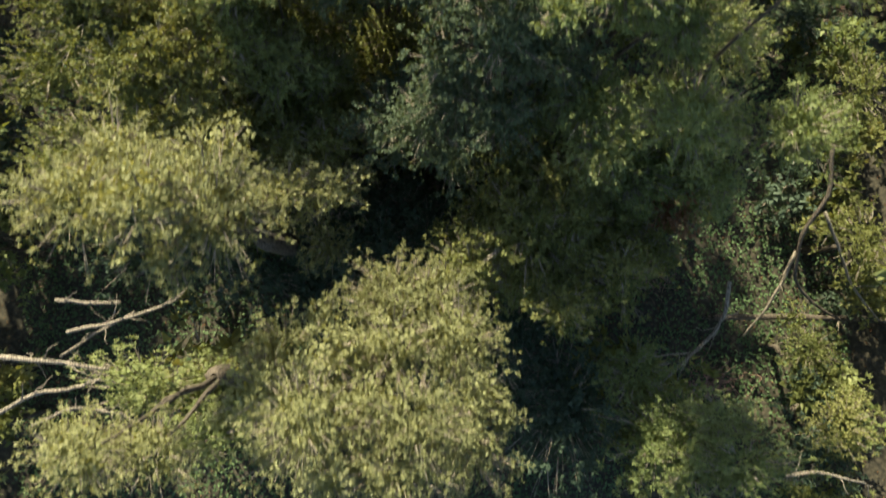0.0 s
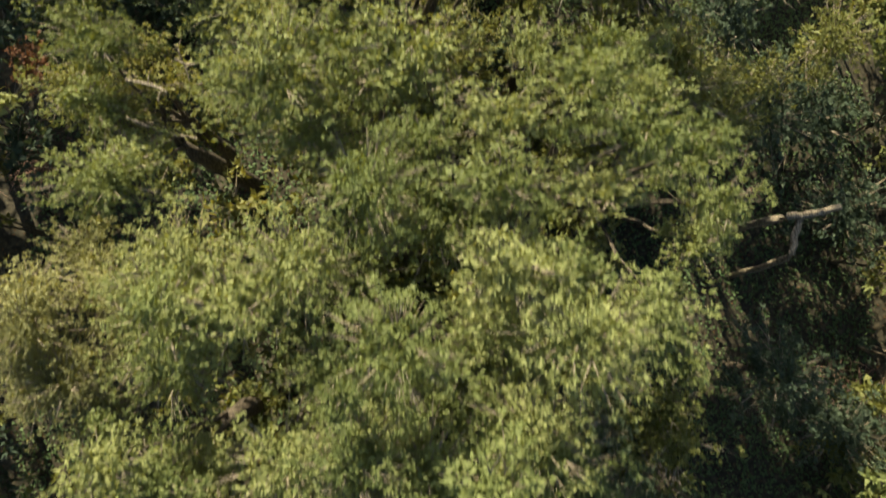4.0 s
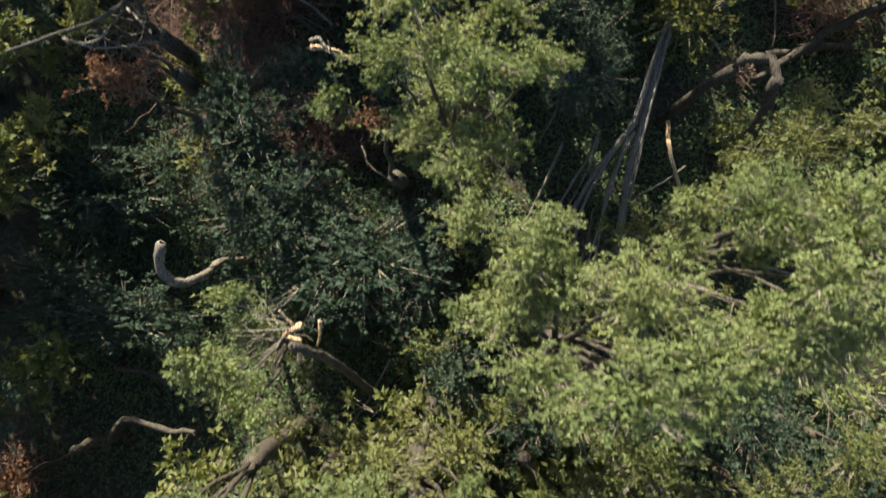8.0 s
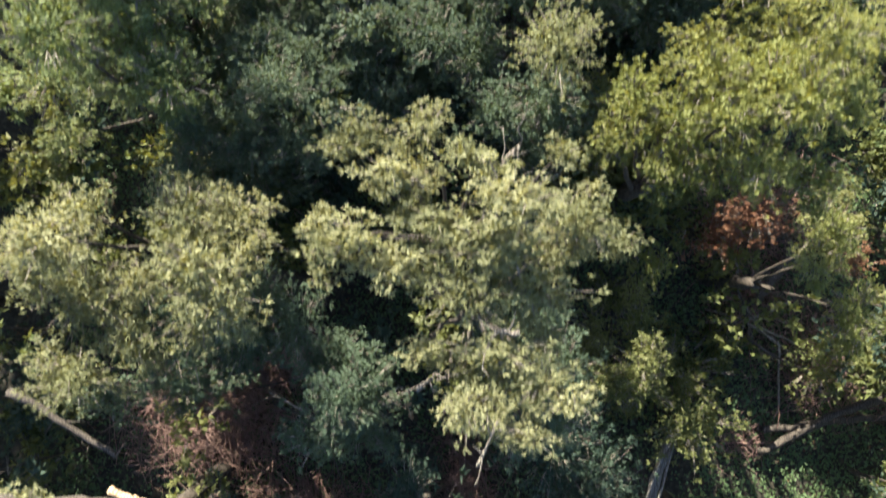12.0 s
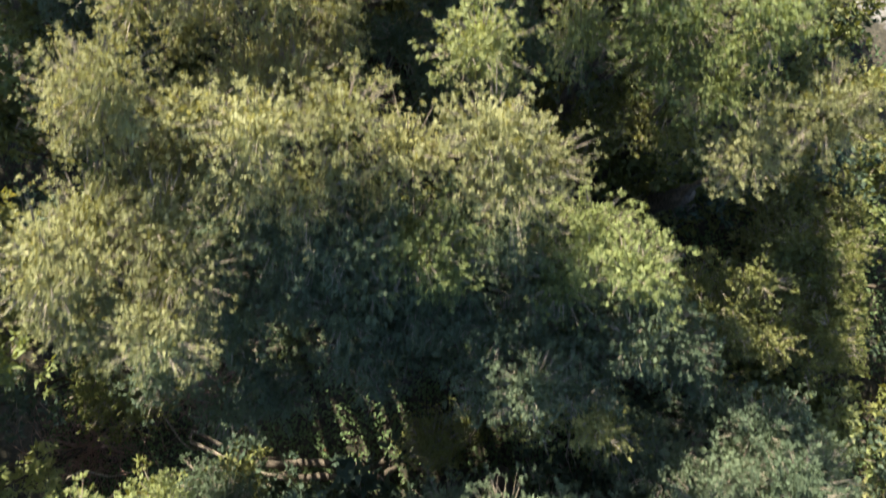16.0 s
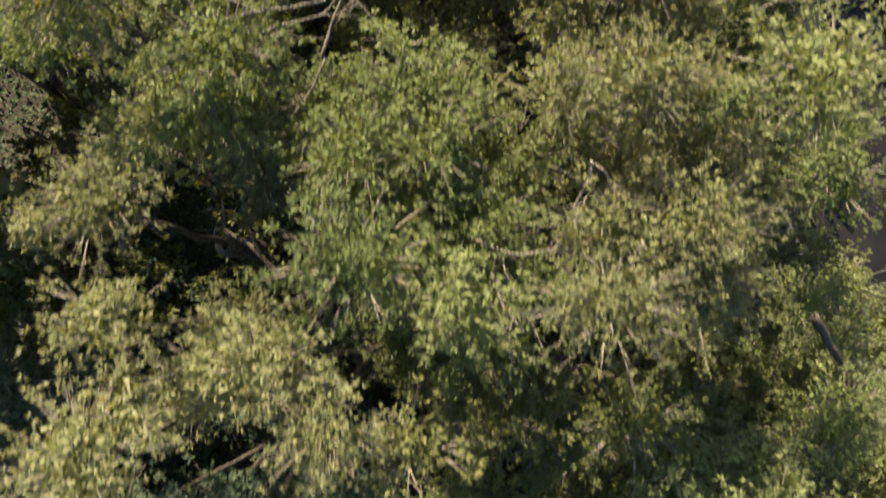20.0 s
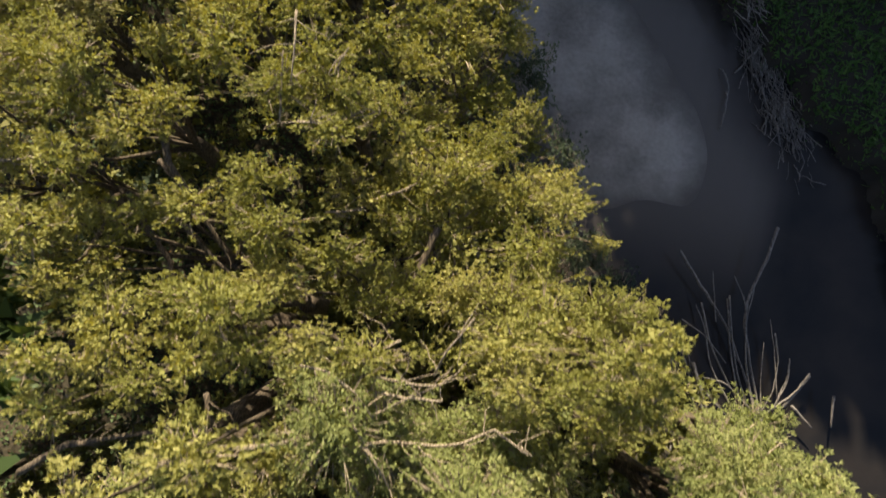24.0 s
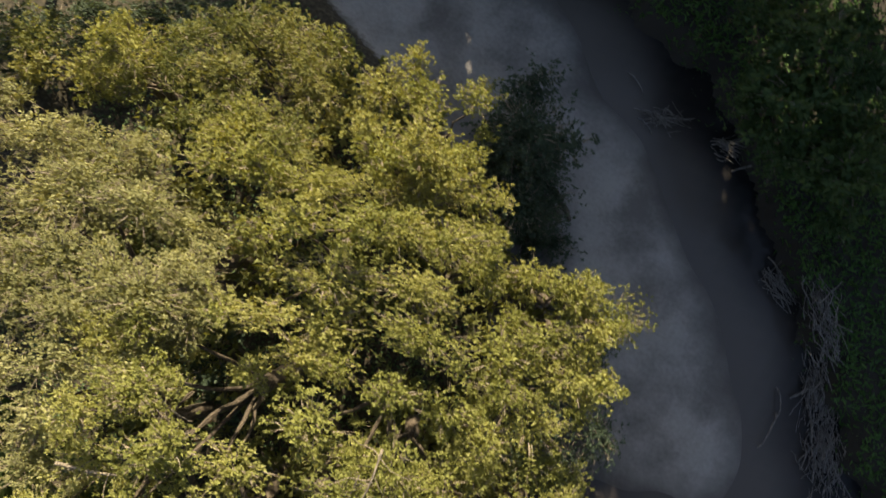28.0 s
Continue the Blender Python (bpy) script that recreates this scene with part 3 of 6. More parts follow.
def far_crown(boughs, layers, spread, material):
    """The whole crown of a tree beyond the strip: layers of boughs as one mesh."""
    vs, fs, k = [], [], 0
    for i in range(7 * layers):
        a, r = i * 2.4 + rng.random(), spread * math.sqrt((i % 7 + 0.3) / 7)
        me = boughs[int(rng.integers(0, len(boughs)))]
        v = np.empty(len(me.vertices) * 3, np.float32)
        me.vertices.foreach_get("co", v)
        q = rng.uniform(0.8, 1.25)
        v = v.reshape(-1, 3) * (q, q, q * 0.9)
        ca, sa = math.cos(a), math.sin(a)
        v = np.stack([ca * v[:, 0] - sa * v[:, 1] + r * ca, sa * v[:, 0] + ca * v[:, 1] + r * sa, v[:, 2] - 0.9 - 0.35 * r * r / spread - rng.random() * 0.8 - 2.8 * (i // 7)], -1)
        vs.append(v), fs.append(np.arange(len(v)).reshape(-1, 3) + k)
        k += len(v)
    return mesh_of("crown", np.concatenate(vs), np.concatenate(fs), material, False)


FAR_LOW = [far_crown(FAR_BOUGHS, 1, 2.1, LEAF[k]) for k in "DWGDW"]
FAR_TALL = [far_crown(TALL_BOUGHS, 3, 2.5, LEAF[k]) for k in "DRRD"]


def far_tree(x, y, top, spread):
    root = tagged(new("added_woodland_tree"), "green broadleaf tree added out of view to extend the wood and block sun", "tree", "woodland trees")
    gz = float(ground_z(x, y))
    root.location = (x, y, gz)
    stem = bend([(0, 0, -0.3), (0.1, 0.1, top * 0.35), (0, 0, top * 0.75)], 3, 0.05)
    v, f = tube(stem, np.linspace(0.22, 0.08, len(stem)), 7)
    part("trunk", mesh_of("trunk", v, f, BARK), root)
    me = FAR_LOW[int(rng.integers(0, 5))] if top < 11 else FAR_TALL[int(rng.integers(0, 4))]
    k = spread / (2.1 if top < 11 else 2.5)
    tagged(part("crown", me, root, "", Matrix.LocRotScale((0, 0, top), Euler((0, 0, rng.uniform(0, 6.28))), (k, k, 1))), kind="stuff")


for row in range(-3, 26):
    for col in range(3):
        x, y = -14.8 - 4.2 * col + rng.normal() * 0.6, row * 3.9 + rng.normal() * 0.7
        if side_of(LEFT_BANK, x, y) < -2.5 and not (x > -20.5 and y > 60):
            far_tree(x, y, 7.4 + rng.random() * 1.6, 2.1)
        x = 15.0 + 4.2 * col + rng.normal() * 0.6
        if y < 48:
            far_tree(x, y, 7.2 + rng.random() * 2.0, 2.1)
# single tall trees added out of view to block sun on the left and upstream
for x, y, top in ((-14.4, 61.0, 12.8), (-14.2, 64.6, 13.1), (-16.8, 63.5, 13.4), (-17, 94.5, 12.4), (-20, 96, 12.6), (-23, 97.5, 12.8), (-18.5, 99, 12.8), (-21.5, 92.8, 12.2)):
    far_tree(x, y, top, 2.3)
# unseen tall trees added on the far bank, which keep the sun off the creek
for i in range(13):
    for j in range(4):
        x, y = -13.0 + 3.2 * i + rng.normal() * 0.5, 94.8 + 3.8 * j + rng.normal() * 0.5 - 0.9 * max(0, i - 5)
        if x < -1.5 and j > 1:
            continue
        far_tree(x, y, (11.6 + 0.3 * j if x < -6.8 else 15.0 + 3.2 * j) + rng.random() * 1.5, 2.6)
# low thickets along both edges of the strip, taller on the left to block sun
SIDE_BOUGHS = [bough_mesh("bough", 0.9, 420, 0.165, 0.10, 0.4, LEAF[k], 9) for k in ("D", "B", "D", "W")]


def thicket(x, y, tall):
    gz = float(ground_z(x, y))
    root = tagged(new("thicket_shrub"), "dense green thicket shrub added beside the trees, also to block low sun", "shrub", "thicket shrubs")
    root.location = (x, y, gz)
    for _ in range(2):
        a = rng.uniform(0, 6.28)
        line = bend([(0, 0, -0.1), (0.3 * math.cos(a), 0.3 * math.sin(a), tall * 0.4), (0.7 * math.cos(a), 0.7 * math.sin(a), tall * 0.75)], 3, 0.03)
        v, f = tube(line, np.linspace(0.05, 0.02, len(line)), 5)
        part("stem", mesh_of("stem", v, f, BARK), root)
    for _ in range(4):
        a, k = rng.uniform(0, 6.28), 1.15 * math.sqrt(rng.random())
        q = rng.uniform(0.9, 1.2)
        tagged(part("bough", SIDE_BOUGHS[int(rng.integers(0, 4))], root, "", Matrix.LocRotScale((k * math.cos(a), k * math.sin(a), tall * rng.uniform(0.3, 0.95)), Euler((0, 0, a)), (q, q, q))), kind="stuff")


for i in range(38):
    for side in (-1, 1):
        x, y = side * (11.3 + rng.random() * 1.4), -8 + 2.1 * i + rng.normal() * 0.4
        if not (side_of(LEFT_BANK, x, y) > -1.5 and y > 50 or y > 60 and side > 0):
            thicket(x, y, rng.uniform(3.6, 5.4) + (1.8 if side < 0 else -2.6 if y < 9 else 0.0))
for i in range(16):
    y = 41.5 + 1.45 * i + rng.normal() * 0.3
    if i > 3:
        thicket(-9.6 + rng.normal() * 0.8, y, rng.uniform(3.0, 4.2))
    if i < 11:
        thicket(7.2 + rng.normal() * 1.0, y, rng.uniform(3.0, 4.6))
        thicket(9.6 + rng.normal() * 0.6, y + 0.7, rng.uniform(3.2, 4.6))
# unseen row added on the far bank, closing sun gaps under the tall crowns
for i in range(15):
    x = -12 + 2.0 * i + rng.normal() * 0.3
    thicket(x, 93.6 - 0.5 * max(0, i - 8) + rng.normal() * 0.4, rng.uniform(4.6, 6.4))

# ---- trees and shrubs ----
tree("W", -6.10, -2.94, 0, [(-0.78, 0.53, 5.2, 1.48, 0.94), (0.78, -0.52, 5.7, 1.04, 0.78)])
tree("D", -3.88, 5.20, 0, [(-2.94, 0.34, 7.6, 1.69, 0.90), (-1.39, -0.31, 6.2, 1.76, 1.38), (0.05, 0.84, 6.0, 1.53, 1.02), (0.18, -1.47, 5.3, 2.01, 1.60), (2.83, 0.65, 4.5, 1.69, 1.69), (1.26, -0.03, 4.5, 1.40, 1.26)])
tree("B", -3.07, 1.59, 0, [(1.71, 0.05, 4.0, 1.75, 1.46), (-0.04, 1.11, 4.0, 1.46, 1.46), (-1.67, -1.18, 4.2, 1.43, 1.14)])
tree("B", 3.17, -2.83, 0, [(0.00, -0.00, 4.6, 1.53, 1.68)])
tree("B", -0.73, -1.54, 0, [(0.00, 0.00, 4.2, 1.86, 0.86)])
tree("D", 1.87, 1.24, 0, [(-0.07, 0.06, 7.6, 1.24, 1.24), (-0.40, 1.21, 7.6, 0.90, 0.79), (0.74, -1.55, 7.5, 0.80, 0.68), (0.90, 1.16, 8.0, 0.77, 0.77), (-1.19, -0.86, 7.2, 0.82, 0.93)])
tree("X", 5.29, 1.86, 0, [(0.00, -0.01, 6.5, 0.55, 0.79)])
tree("W", 4.85, -2.59, 0, [(-0.23, 0.74, 5.8, 0.91, 0.78), (0.23, -0.75, 5.8, 1.16, 1.03)])
tree("W", 6.00, -3.32, 0, [(0.07, 0.65, 7.3, 0.87, 0.58), (0.40, -0.29, 7.5, 1.25, 0.63), (-0.47, -0.35, 6.9, 0.72, 0.60)])
tree("D", 11.05, -3.63, 0, [(0.00, -0.00, 3.1, 1.08, 0.92)])
tree("D", 10.62, -1.60, 0, [(-0.00, 0.01, 2.4, 0.96, 0.80)])
tree("D", 11.84, 1.38, 0, [(-0.00, 0.00, 3.1, 0.92, 1.07)])
tree("D", 11.21, 5.49, 0, [(0.00, 0.00, 4.1, 0.87, 1.29)])
tree("D", -6.22, 4.84, 1, [(-0.99, 2.44, 8.5, 0.72, 0.61), (-1.64, 1.17, 7.9, 0.97, 0.76), (1.20, 1.51, 6.2, 1.11, 0.74), (-1.69, -0.20, 7.5, 1.22, 0.89), (-0.72, 0.58, 6.2, 1.48, 1.10), (1.17, 0.35, 5.9, 1.38, 1.01), (3.16, 0.56, 5.2, 1.45, 0.92), (-2.01, -2.26, 7.0, 1.04, 0.93), (0.57, -1.80, 5.8, 1.90, 1.39), (3.21, -1.13, 4.6, 1.37, 1.24), (-2.24, -1.25, 5.6, 1.41, 0.77)])
tree("D", -1.08, 6.18, 1, [(0.00, -0.00, 5.7, 1.03, 0.77)])
tree("B", -1.10, 0.17, 1, [(-0.00, -0.00, 3.6, 1.90, 1.32)])
tree("B", -7.52, 1.19, 1, [(-0.00, -0.00, 3.8, 1.59, 1.16)])
tree("D", 0.68, 9.41, 1, [(0.00, 0.00, 7.6, 0.66, 0.99)])
tree("D", 0.94, 0.44, 1, [(0.00, 0.01, 5.3, 1.31, 1.05)])
tree("D", 3.67, 0.96, 1, [(0.00, -0.00, 5.2, 1.46, 0.93)])
tree("D", -6.73, 5.65, 1, [(-0.33, -0.20, 8.0, 1.27, 0.95), (0.61, -0.43, 6.6, 1.29, 0.82), (-0.28, 0.64, 8.8, 0.69, 0.49)])
tree("D", 0.86, 6.03, 1, [(0.00, 0.00, 5.0, 0.79, 1.06)])
tree("D", -2.30, 4.75, 1, [(-0.00, -0.00, 5.3, 1.29, 0.64)])
tree("B", 8.56, 9.96, 1, [(-0.00, -0.00, 3.3, 1.18, 1.18)])
tree("B", 10.70, 8.38, 1, [(0.01, 0.00, 2.4, 1.09, 1.09)])
tree("B", 10.79, 14.36, 1, [(-0.00, 0.00, 2.6, 1.07, 1.23)])
tree("W", -6.13, 15.19, 3, [(-0.42, 1.84, 9.4, 0.88, 0.79), (0.04, 0.78, 9.5, 0.99, 0.50), (-0.60, -0.03, 8.8, 0.87, 0.48), (0.51, -1.62, 8.7, 1.07, 0.59), (0.47, -0.98, 8.7, 0.78, 0.49)])
tree("W", -3.59, 16.47, 3, [(-0.21, 0.61, 10.4, 0.84, 0.80), (0.53, -0.37, 10.4, 0.66, 0.49), (-0.30, -0.26, 10.0, 0.51, 0.51)])
tree("W", -1.71, 14.84, 3, [(-0.73, -0.30, 11.5, 0.76, 0.40), (0.10, 0.33, 11.4, 0.62, 0.40), (0.88, -0.29, 11.6, 0.46, 0.32), (0.28, 1.02, 10.7, 0.64, 0.40), (-0.54, -0.76, 11.0, 0.76, 0.38)])
tree("W", 1.52, 13.93, 3, [(-0.51, 1.33, 11.8, 0.38, 0.52), (0.31, 1.18, 11.9, 0.55, 0.38), (0.09, 0.60, 12.0, 0.82, 0.37), (-0.98, -0.02, 12.4, 0.70, 0.42), (-1.95, -0.15, 12.2, 0.53, 0.36), (0.76, -0.09, 12.0, 0.65, 0.38), (1.43, -0.28, 11.9, 0.52, 0.31), (0.23, -0.79, 12.3, 0.72, 0.39), (-1.09, -0.84, 12.4, 0.70, 0.38), (1.74, -0.94, 11.5, 0.51, 0.44)])
tree("D", -0.64, 17.83, 3, [(-1.02, 0.51, 7.9, 1.06, 0.85), (0.66, 0.61, 6.4, 0.95, 1.08), (0.35, -1.12, 7.6, 0.98, 0.76)])
tree("D", 4.53, 17.02, 3, [(-0.78, 1.55, 7.0, 1.03, 0.92), (0.05, -0.05, 7.0, 0.68, 0.80), (0.72, -1.49, 6.7, 0.57, 0.69)])
tree("Y", 1.62, 17.82, 3, [(0.00, 0.00, 7.2, 0.28, 0.28)])
tree("B", 8.40, 17.56, 3, [(-1.17, 1.52, 4.1, 1.12, 1.26), (1.53, -0.61, 2.6, 1.37, 1.52), (-0.35, -0.90, 3.9, 0.98, 1.27)])
tree("D", 9.31, 18.36, 3, [(0.00, 0.00, 5.1, 0.92, 1.06)])
tree("W", -4.61, 17.51, 3, [(0.63, 0.75, 10.3, 0.55, 0.37), (-0.01, 0.01, 10.7, 0.97, 0.53), (-0.77, -0.53, 10.5, 0.54, 0.37), (0.74, -0.42, 10.9, 0.87, 0.43), (-0.59, 0.21, 10.4, 0.50, 0.34)])
tree("W", -1.13, 17.74, 3, [(-0.84, 0.78, 9.3, 0.79, 0.47), (0.50, 0.39, 10.1, 0.87, 0.38), (1.20, 0.95, 9.4, 0.35, 0.35), (-0.36, -0.12, 10.5, 0.86, 0.45), (0.95, -0.40, 11.2, 0.83, 0.50), (1.74, -0.57, 10.9, 0.52, 0.48), (-1.66, -0.75, 10.4, 0.62, 0.46), (-1.97, 0.21, 9.8, 0.62, 0.35), (-0.96, -0.86, 10.6, 0.66, 0.41), (1.43, 0.34, 10.3, 0.51, 0.42)])
tree("W", 2.06, 20.90, 3, [(-1.81, 0.58, 10.8, 0.59, 0.43), (-0.80, 1.02, 10.9, 0.85, 0.58), (0.18, 0.87, 11.1, 0.84, 0.61), (0.83, 0.09, 11.3, 0.68, 0.53), (-0.27, -0.28, 11.5, 0.80, 0.55), (-1.33, -0.12, 11.0, 0.58, 0.42), (-0.48, -0.95, 10.0, 0.56, 0.48), (1.49, -0.71, 10.5, 0.61, 0.45), (1.69, 0.06, 10.5, 0.41, 0.45), (0.45, -0.56, 11.1, 0.61, 0.46)])
tree("D", 3.63, 16.19, 3, [(-0.31, 0.49, 6.5, 1.22, 0.99), (0.90, 0.09, 7.0, 1.57, 1.13), (0.48, 1.55, 6.4, 1.07, 0.42), (2.02, -0.65, 6.4, 1.30, 1.00), (-1.90, 0.91, 6.7, 0.58, 0.70), (-0.05, -1.03, 6.3, 1.30, 0.95), (-1.13, -1.34, 5.9, 0.97, 0.85)])
tree("D", 7.18, 17.10, 3, [(0.00, 0.00, 4.8, 1.07, 0.80)])
tree("D", 1.76, 19.47, 3, [(-0.00, -0.00, 4.4, 0.89, 0.96)])
tree("D", -0.87, 19.82, 3, [(0.14, 0.51, 5.3, 0.52, 0.38), (-0.13, -0.51, 5.7, 0.44, 0.44)])
tree("W", 5.57, 22.81, 3, [(-0.94, 0.36, 9.6, 0.75, 0.67), (-0.28, 0.02, 10.5, 0.69, 0.69), (0.35, -1.06, 9.1, 0.71, 0.52), (0.88, 0.68, 9.5, 0.45, 0.54)])
tree("W", -4.22, 20.57, 3, [(-0.21, 1.01, 8.7, 0.49, 0.24), (-0.36, -0.03, 8.5, 0.45, 0.39), (0.31, 0.40, 8.5, 0.55, 0.45), (0.21, -0.68, 8.4, 0.51, 0.39), (0.58, -1.03, 8.2, 0.43, 0.33), (-0.08, -0.39, 8.4, 0.50, 0.30), (-0.59, -0.46, 8.4, 0.30, 0.25), (0.12, 1.15, 8.7, 0.29, 0.20)])
tree("B", -3.24, 23.01, 3, [(0.74, -0.54, 4.3, 1.64, 1.16), (-1.16, 0.61, 4.2, 1.31, 1.10), (-2.30, 1.33, 4.3, 0.96, 0.82), (2.00, 0.54, 2.6, 0.91, 1.06), (0.72, -1.92, 2.4, 1.70, 0.92)])
tree("B", -10.45, 22.19, 3, [(-0.25, 2.19, 2.2, 1.87, 1.09), (-0.99, -0.49, 2.2, 1.40, 0.93), (1.25, -1.71, 2.4, 1.85, 0.92)])
tree("B", 2.00, 18.51, 3, [(0.00, -0.00, 3.8, 0.99, 0.71)])
tree("B", -0.17, 19.61, 3, [(-0.00, -0.00, 3.7, 0.86, 0.86)])
tree("X", -10.12, 17.04, 3, [(0.00, 0.00, 5.1, 0.52, 0.65)])
tree("W", -0.55, 24.99, 2, [(-0.69, 1.26, 9.7, 0.74, 0.56), (-1.12, 0.69, 9.5, 0.67, 0.40), (-1.89, 0.07, 9.1, 0.45, 0.35), (0.50, 0.01, 10.0, 0.71, 0.55), (1.43, 0.36, 9.9, 0.56, 0.39), (0.90, 1.35, 9.7, 0.48, 0.39), (0.69, -0.66, 9.8, 0.64, 0.47), (0.30, -1.26, 9.6, 0.48, 0.39), (-0.57, -0.43, 8.8, 0.66, 0.42), (0.41, -2.07, 9.8, 0.47, 0.43), (0.04, 0.73, 9.8, 0.69, 0.52)])
tree("X", -1.79, 24.72, 2, [(-0.00, -0.00, 8.9, 0.38, 0.23)])
tree("W", 0.83, 22.28, 2, [(0.06, 0.38, 10.4, 0.53, 0.40), (0.11, -0.38, 10.7, 0.63, 0.47), (-0.18, -0.01, 10.5, 0.48, 0.32)])
tree("W", 4.10, 22.42, 2, [(-0.07, 0.61, 10.8, 0.85, 0.54), (-0.66, 0.96, 9.8, 0.47, 0.30), (0.27, -0.26, 11.4, 0.72, 0.50), (0.04, 1.17, 10.1, 0.38, 0.29), (-0.89, -0.44, 9.6, 0.53, 0.39), (1.24, 1.00, 10.5, 0.36, 0.36), (0.14, -1.23, 11.5, 0.93, 0.58), (-0.16, -1.00, 10.5, 0.57, 0.49), (-0.85, 0.20, 9.7, 0.52, 0.35), (0.92, -1.00, 11.2, 0.45, 0.59)])
tree("X", -6.69, 25.46, 2, [(0.00, -0.01, 8.0, 0.66, 0.56)])
tree("D", -7.14, 26.49, 2, [(0.02, 0.24, 8.7, 0.38, 0.43), (-0.01, -0.25, 8.5, 0.59, 0.24)])
tree("B", -3.12, 22.60, 2, [(-0.19, -0.23, 4.3, 2.02, 1.35), (-1.77, 0.73, 4.1, 1.22, 0.95), (1.97, -0.49, 4.0, 0.97, 1.11)])
tree("B", -7.21, 25.54, 2, [(1.32, 0.62, 4.5, 0.74, 1.34), (2.47, 1.36, 3.8, 0.84, 0.69), (-2.56, -1.52, 2.0, 1.71, 1.25), (-1.22, -0.48, 2.0, 1.09, 1.09)])
tree("B", -10.83, 20.49, 2, [(0.00, 0.00, 2.0, 1.88, 0.93)])
tree("B", 2.76, 28.27, 2, [(-0.67, 0.88, 3.2, 1.08, 1.08), (0.37, -0.86, 3.9, 0.77, 0.84), (0.32, -0.02, 3.4, 0.71, 0.71)])
tree("D", 5.99, 29.67, 2, [(-0.00, 0.00, 2.6, 1.42, 1.12)])
tree("D", 7.84, 25.77, 2, [(-0.21, -0.29, 4.9, 1.04, 0.78), (-1.17, -0.71, 4.7, 0.66, 0.52), (0.85, 0.05, 5.6, 0.50, 0.56), (0.54, 0.94, 4.2, 0.81, 0.68)])
tree("P", -7.23, 32.91, 2, [(-1.04, 0.90, 8.8, 0.72, 0.54), (-1.55, 0.32, 7.8, 0.63, 0.53), (1.76, 0.98, 8.8, 0.72, 0.63), (1.85, 0.16, 8.4, 0.60, 0.65), (0.29, -0.86, 7.7, 0.48, 0.85), (-0.99, -0.04, 7.4, 1.04, 0.93), (-0.81, -1.70, 7.3, 0.94, 0.72), (0.48, 0.27, 7.7, 0.54, 0.54)])
tree("T", -5.91, 31.77, 2, [(-0.26, 0.20, 6.8, 1.15, 0.86), (0.75, 0.18, 6.3, 0.84, 0.72), (1.93, 0.59, 6.8, 0.68, 0.80), (-1.23, -1.03, 5.2, 1.30, 0.58), (1.01, 1.28, 6.6, 0.70, 0.70), (-2.19, -1.24, 6.0, 0.73, 0.43)])
tree("P", -0.37, 32.68, 2, [(-2.20, 0.94, 10.2, 0.50, 0.38), (-0.08, 1.15, 10.6, 0.89, 0.44), (0.79, 0.53, 10.4, 0.82, 0.54), (-0.21, 0.47, 10.4, 0.70, 0.53), (0.26, -0.45, 10.2, 0.88, 0.46), (1.02, -0.87, 10.3, 0.67, 0.42), (-0.13, -1.30, 10.2, 0.47, 0.47), (0.84, -1.79, 10.0, 0.56, 0.38), (1.40, -1.16, 10.2, 0.38, 0.30), (-0.94, -0.51, 9.8, 0.39, 0.22), (-0.82, 0.93, 10.4, 0.49, 0.49), (-1.32, 0.76, 10.4, 0.41, 0.29), (1.46, 1.28, 9.9, 0.52, 0.52)])
tree("P", -7.28, 27.65, 2, [(-0.22, 1.18, 9.3, 0.55, 0.69), (0.19, -0.09, 9.8, 0.66, 0.66), (0.03, -1.09, 9.9, 0.52, 0.44)])
tree("D", 5.29, 30.65, 2, [(0.72, 0.26, 1.5, 1.77, 1.37), (-0.72, -0.25, 1.5, 0.82, 0.82)])
tree("B", 2.77, 27.46, 2, [(0.25, 0.75, 3.5, 0.94, 1.09), (-0.24, -0.77, 4.5, 0.67, 0.54)])
tree("B", -1.37, 27.31, 2, [(-0.32, 0.75, 4.0, 0.53, 0.84), (0.33, -0.74, 5.9, 0.74, 0.68)])
tree("B", -5.62, 25.79, 2, [(0.29, -0.35, 4.4, 1.37, 0.95), (-0.29, 0.35, 4.4, 0.82, 0.69)])
tree("B", 1.25, 29.45, 2, [(-0.00, -0.00, 2.4, 0.93, 0.77)])
tree("W", -0.54, 25.86, 2, [(0.00, -0.00, 7.2, 0.73, 0.56)])
tree("Y", 4.35, 33.58, 2, [(-0.06, 0.37, 3.7, 0.64, 0.85), (0.05, -0.36, 2.9, 0.53, 0.59)])
tree("X", 6.68, 35.19, 2, [(0.32, 0.28, 4.1, 0.90, 0.77), (-0.32, -0.28, 3.2, 0.59, 0.73)])
tree("X", 9.82, 34.17, 2, [(0.00, -0.00, 3.6, 0.57, 0.43)])
tree("D", 8.38, 34.93, 2, [(-0.00, 0.00, 4.8, 1.06, 0.94)])
tree("D", 9.62, 31.42, 2, [(0.00, 0.00, 2.2, 1.24, 0.93)])
tree("Y", 4.52, 37.12, 2, [(-0.50, 1.42, 9.4, 0.81, 0.52), (-0.48, 2.36, 12.2, 0.59, 0.52), (-1.00, 0.42, 9.4, 0.81, 0.52), (0.43, 1.00, 9.8, 0.78, 0.60), (-1.96, -0.36, 8.7, 0.56, 0.36), (-0.84, -1.00, 9.0, 0.85, 0.45), (0.16, -0.45, 9.9, 1.05, 0.59), (1.24, -0.85, 9.6, 0.70, 0.51), (-0.20, -1.56, 8.6, 0.87, 0.56), (1.46, -1.61, 8.4, 0.88, 0.57), (1.67, 0.60, 9.6, 0.47, 0.75)])
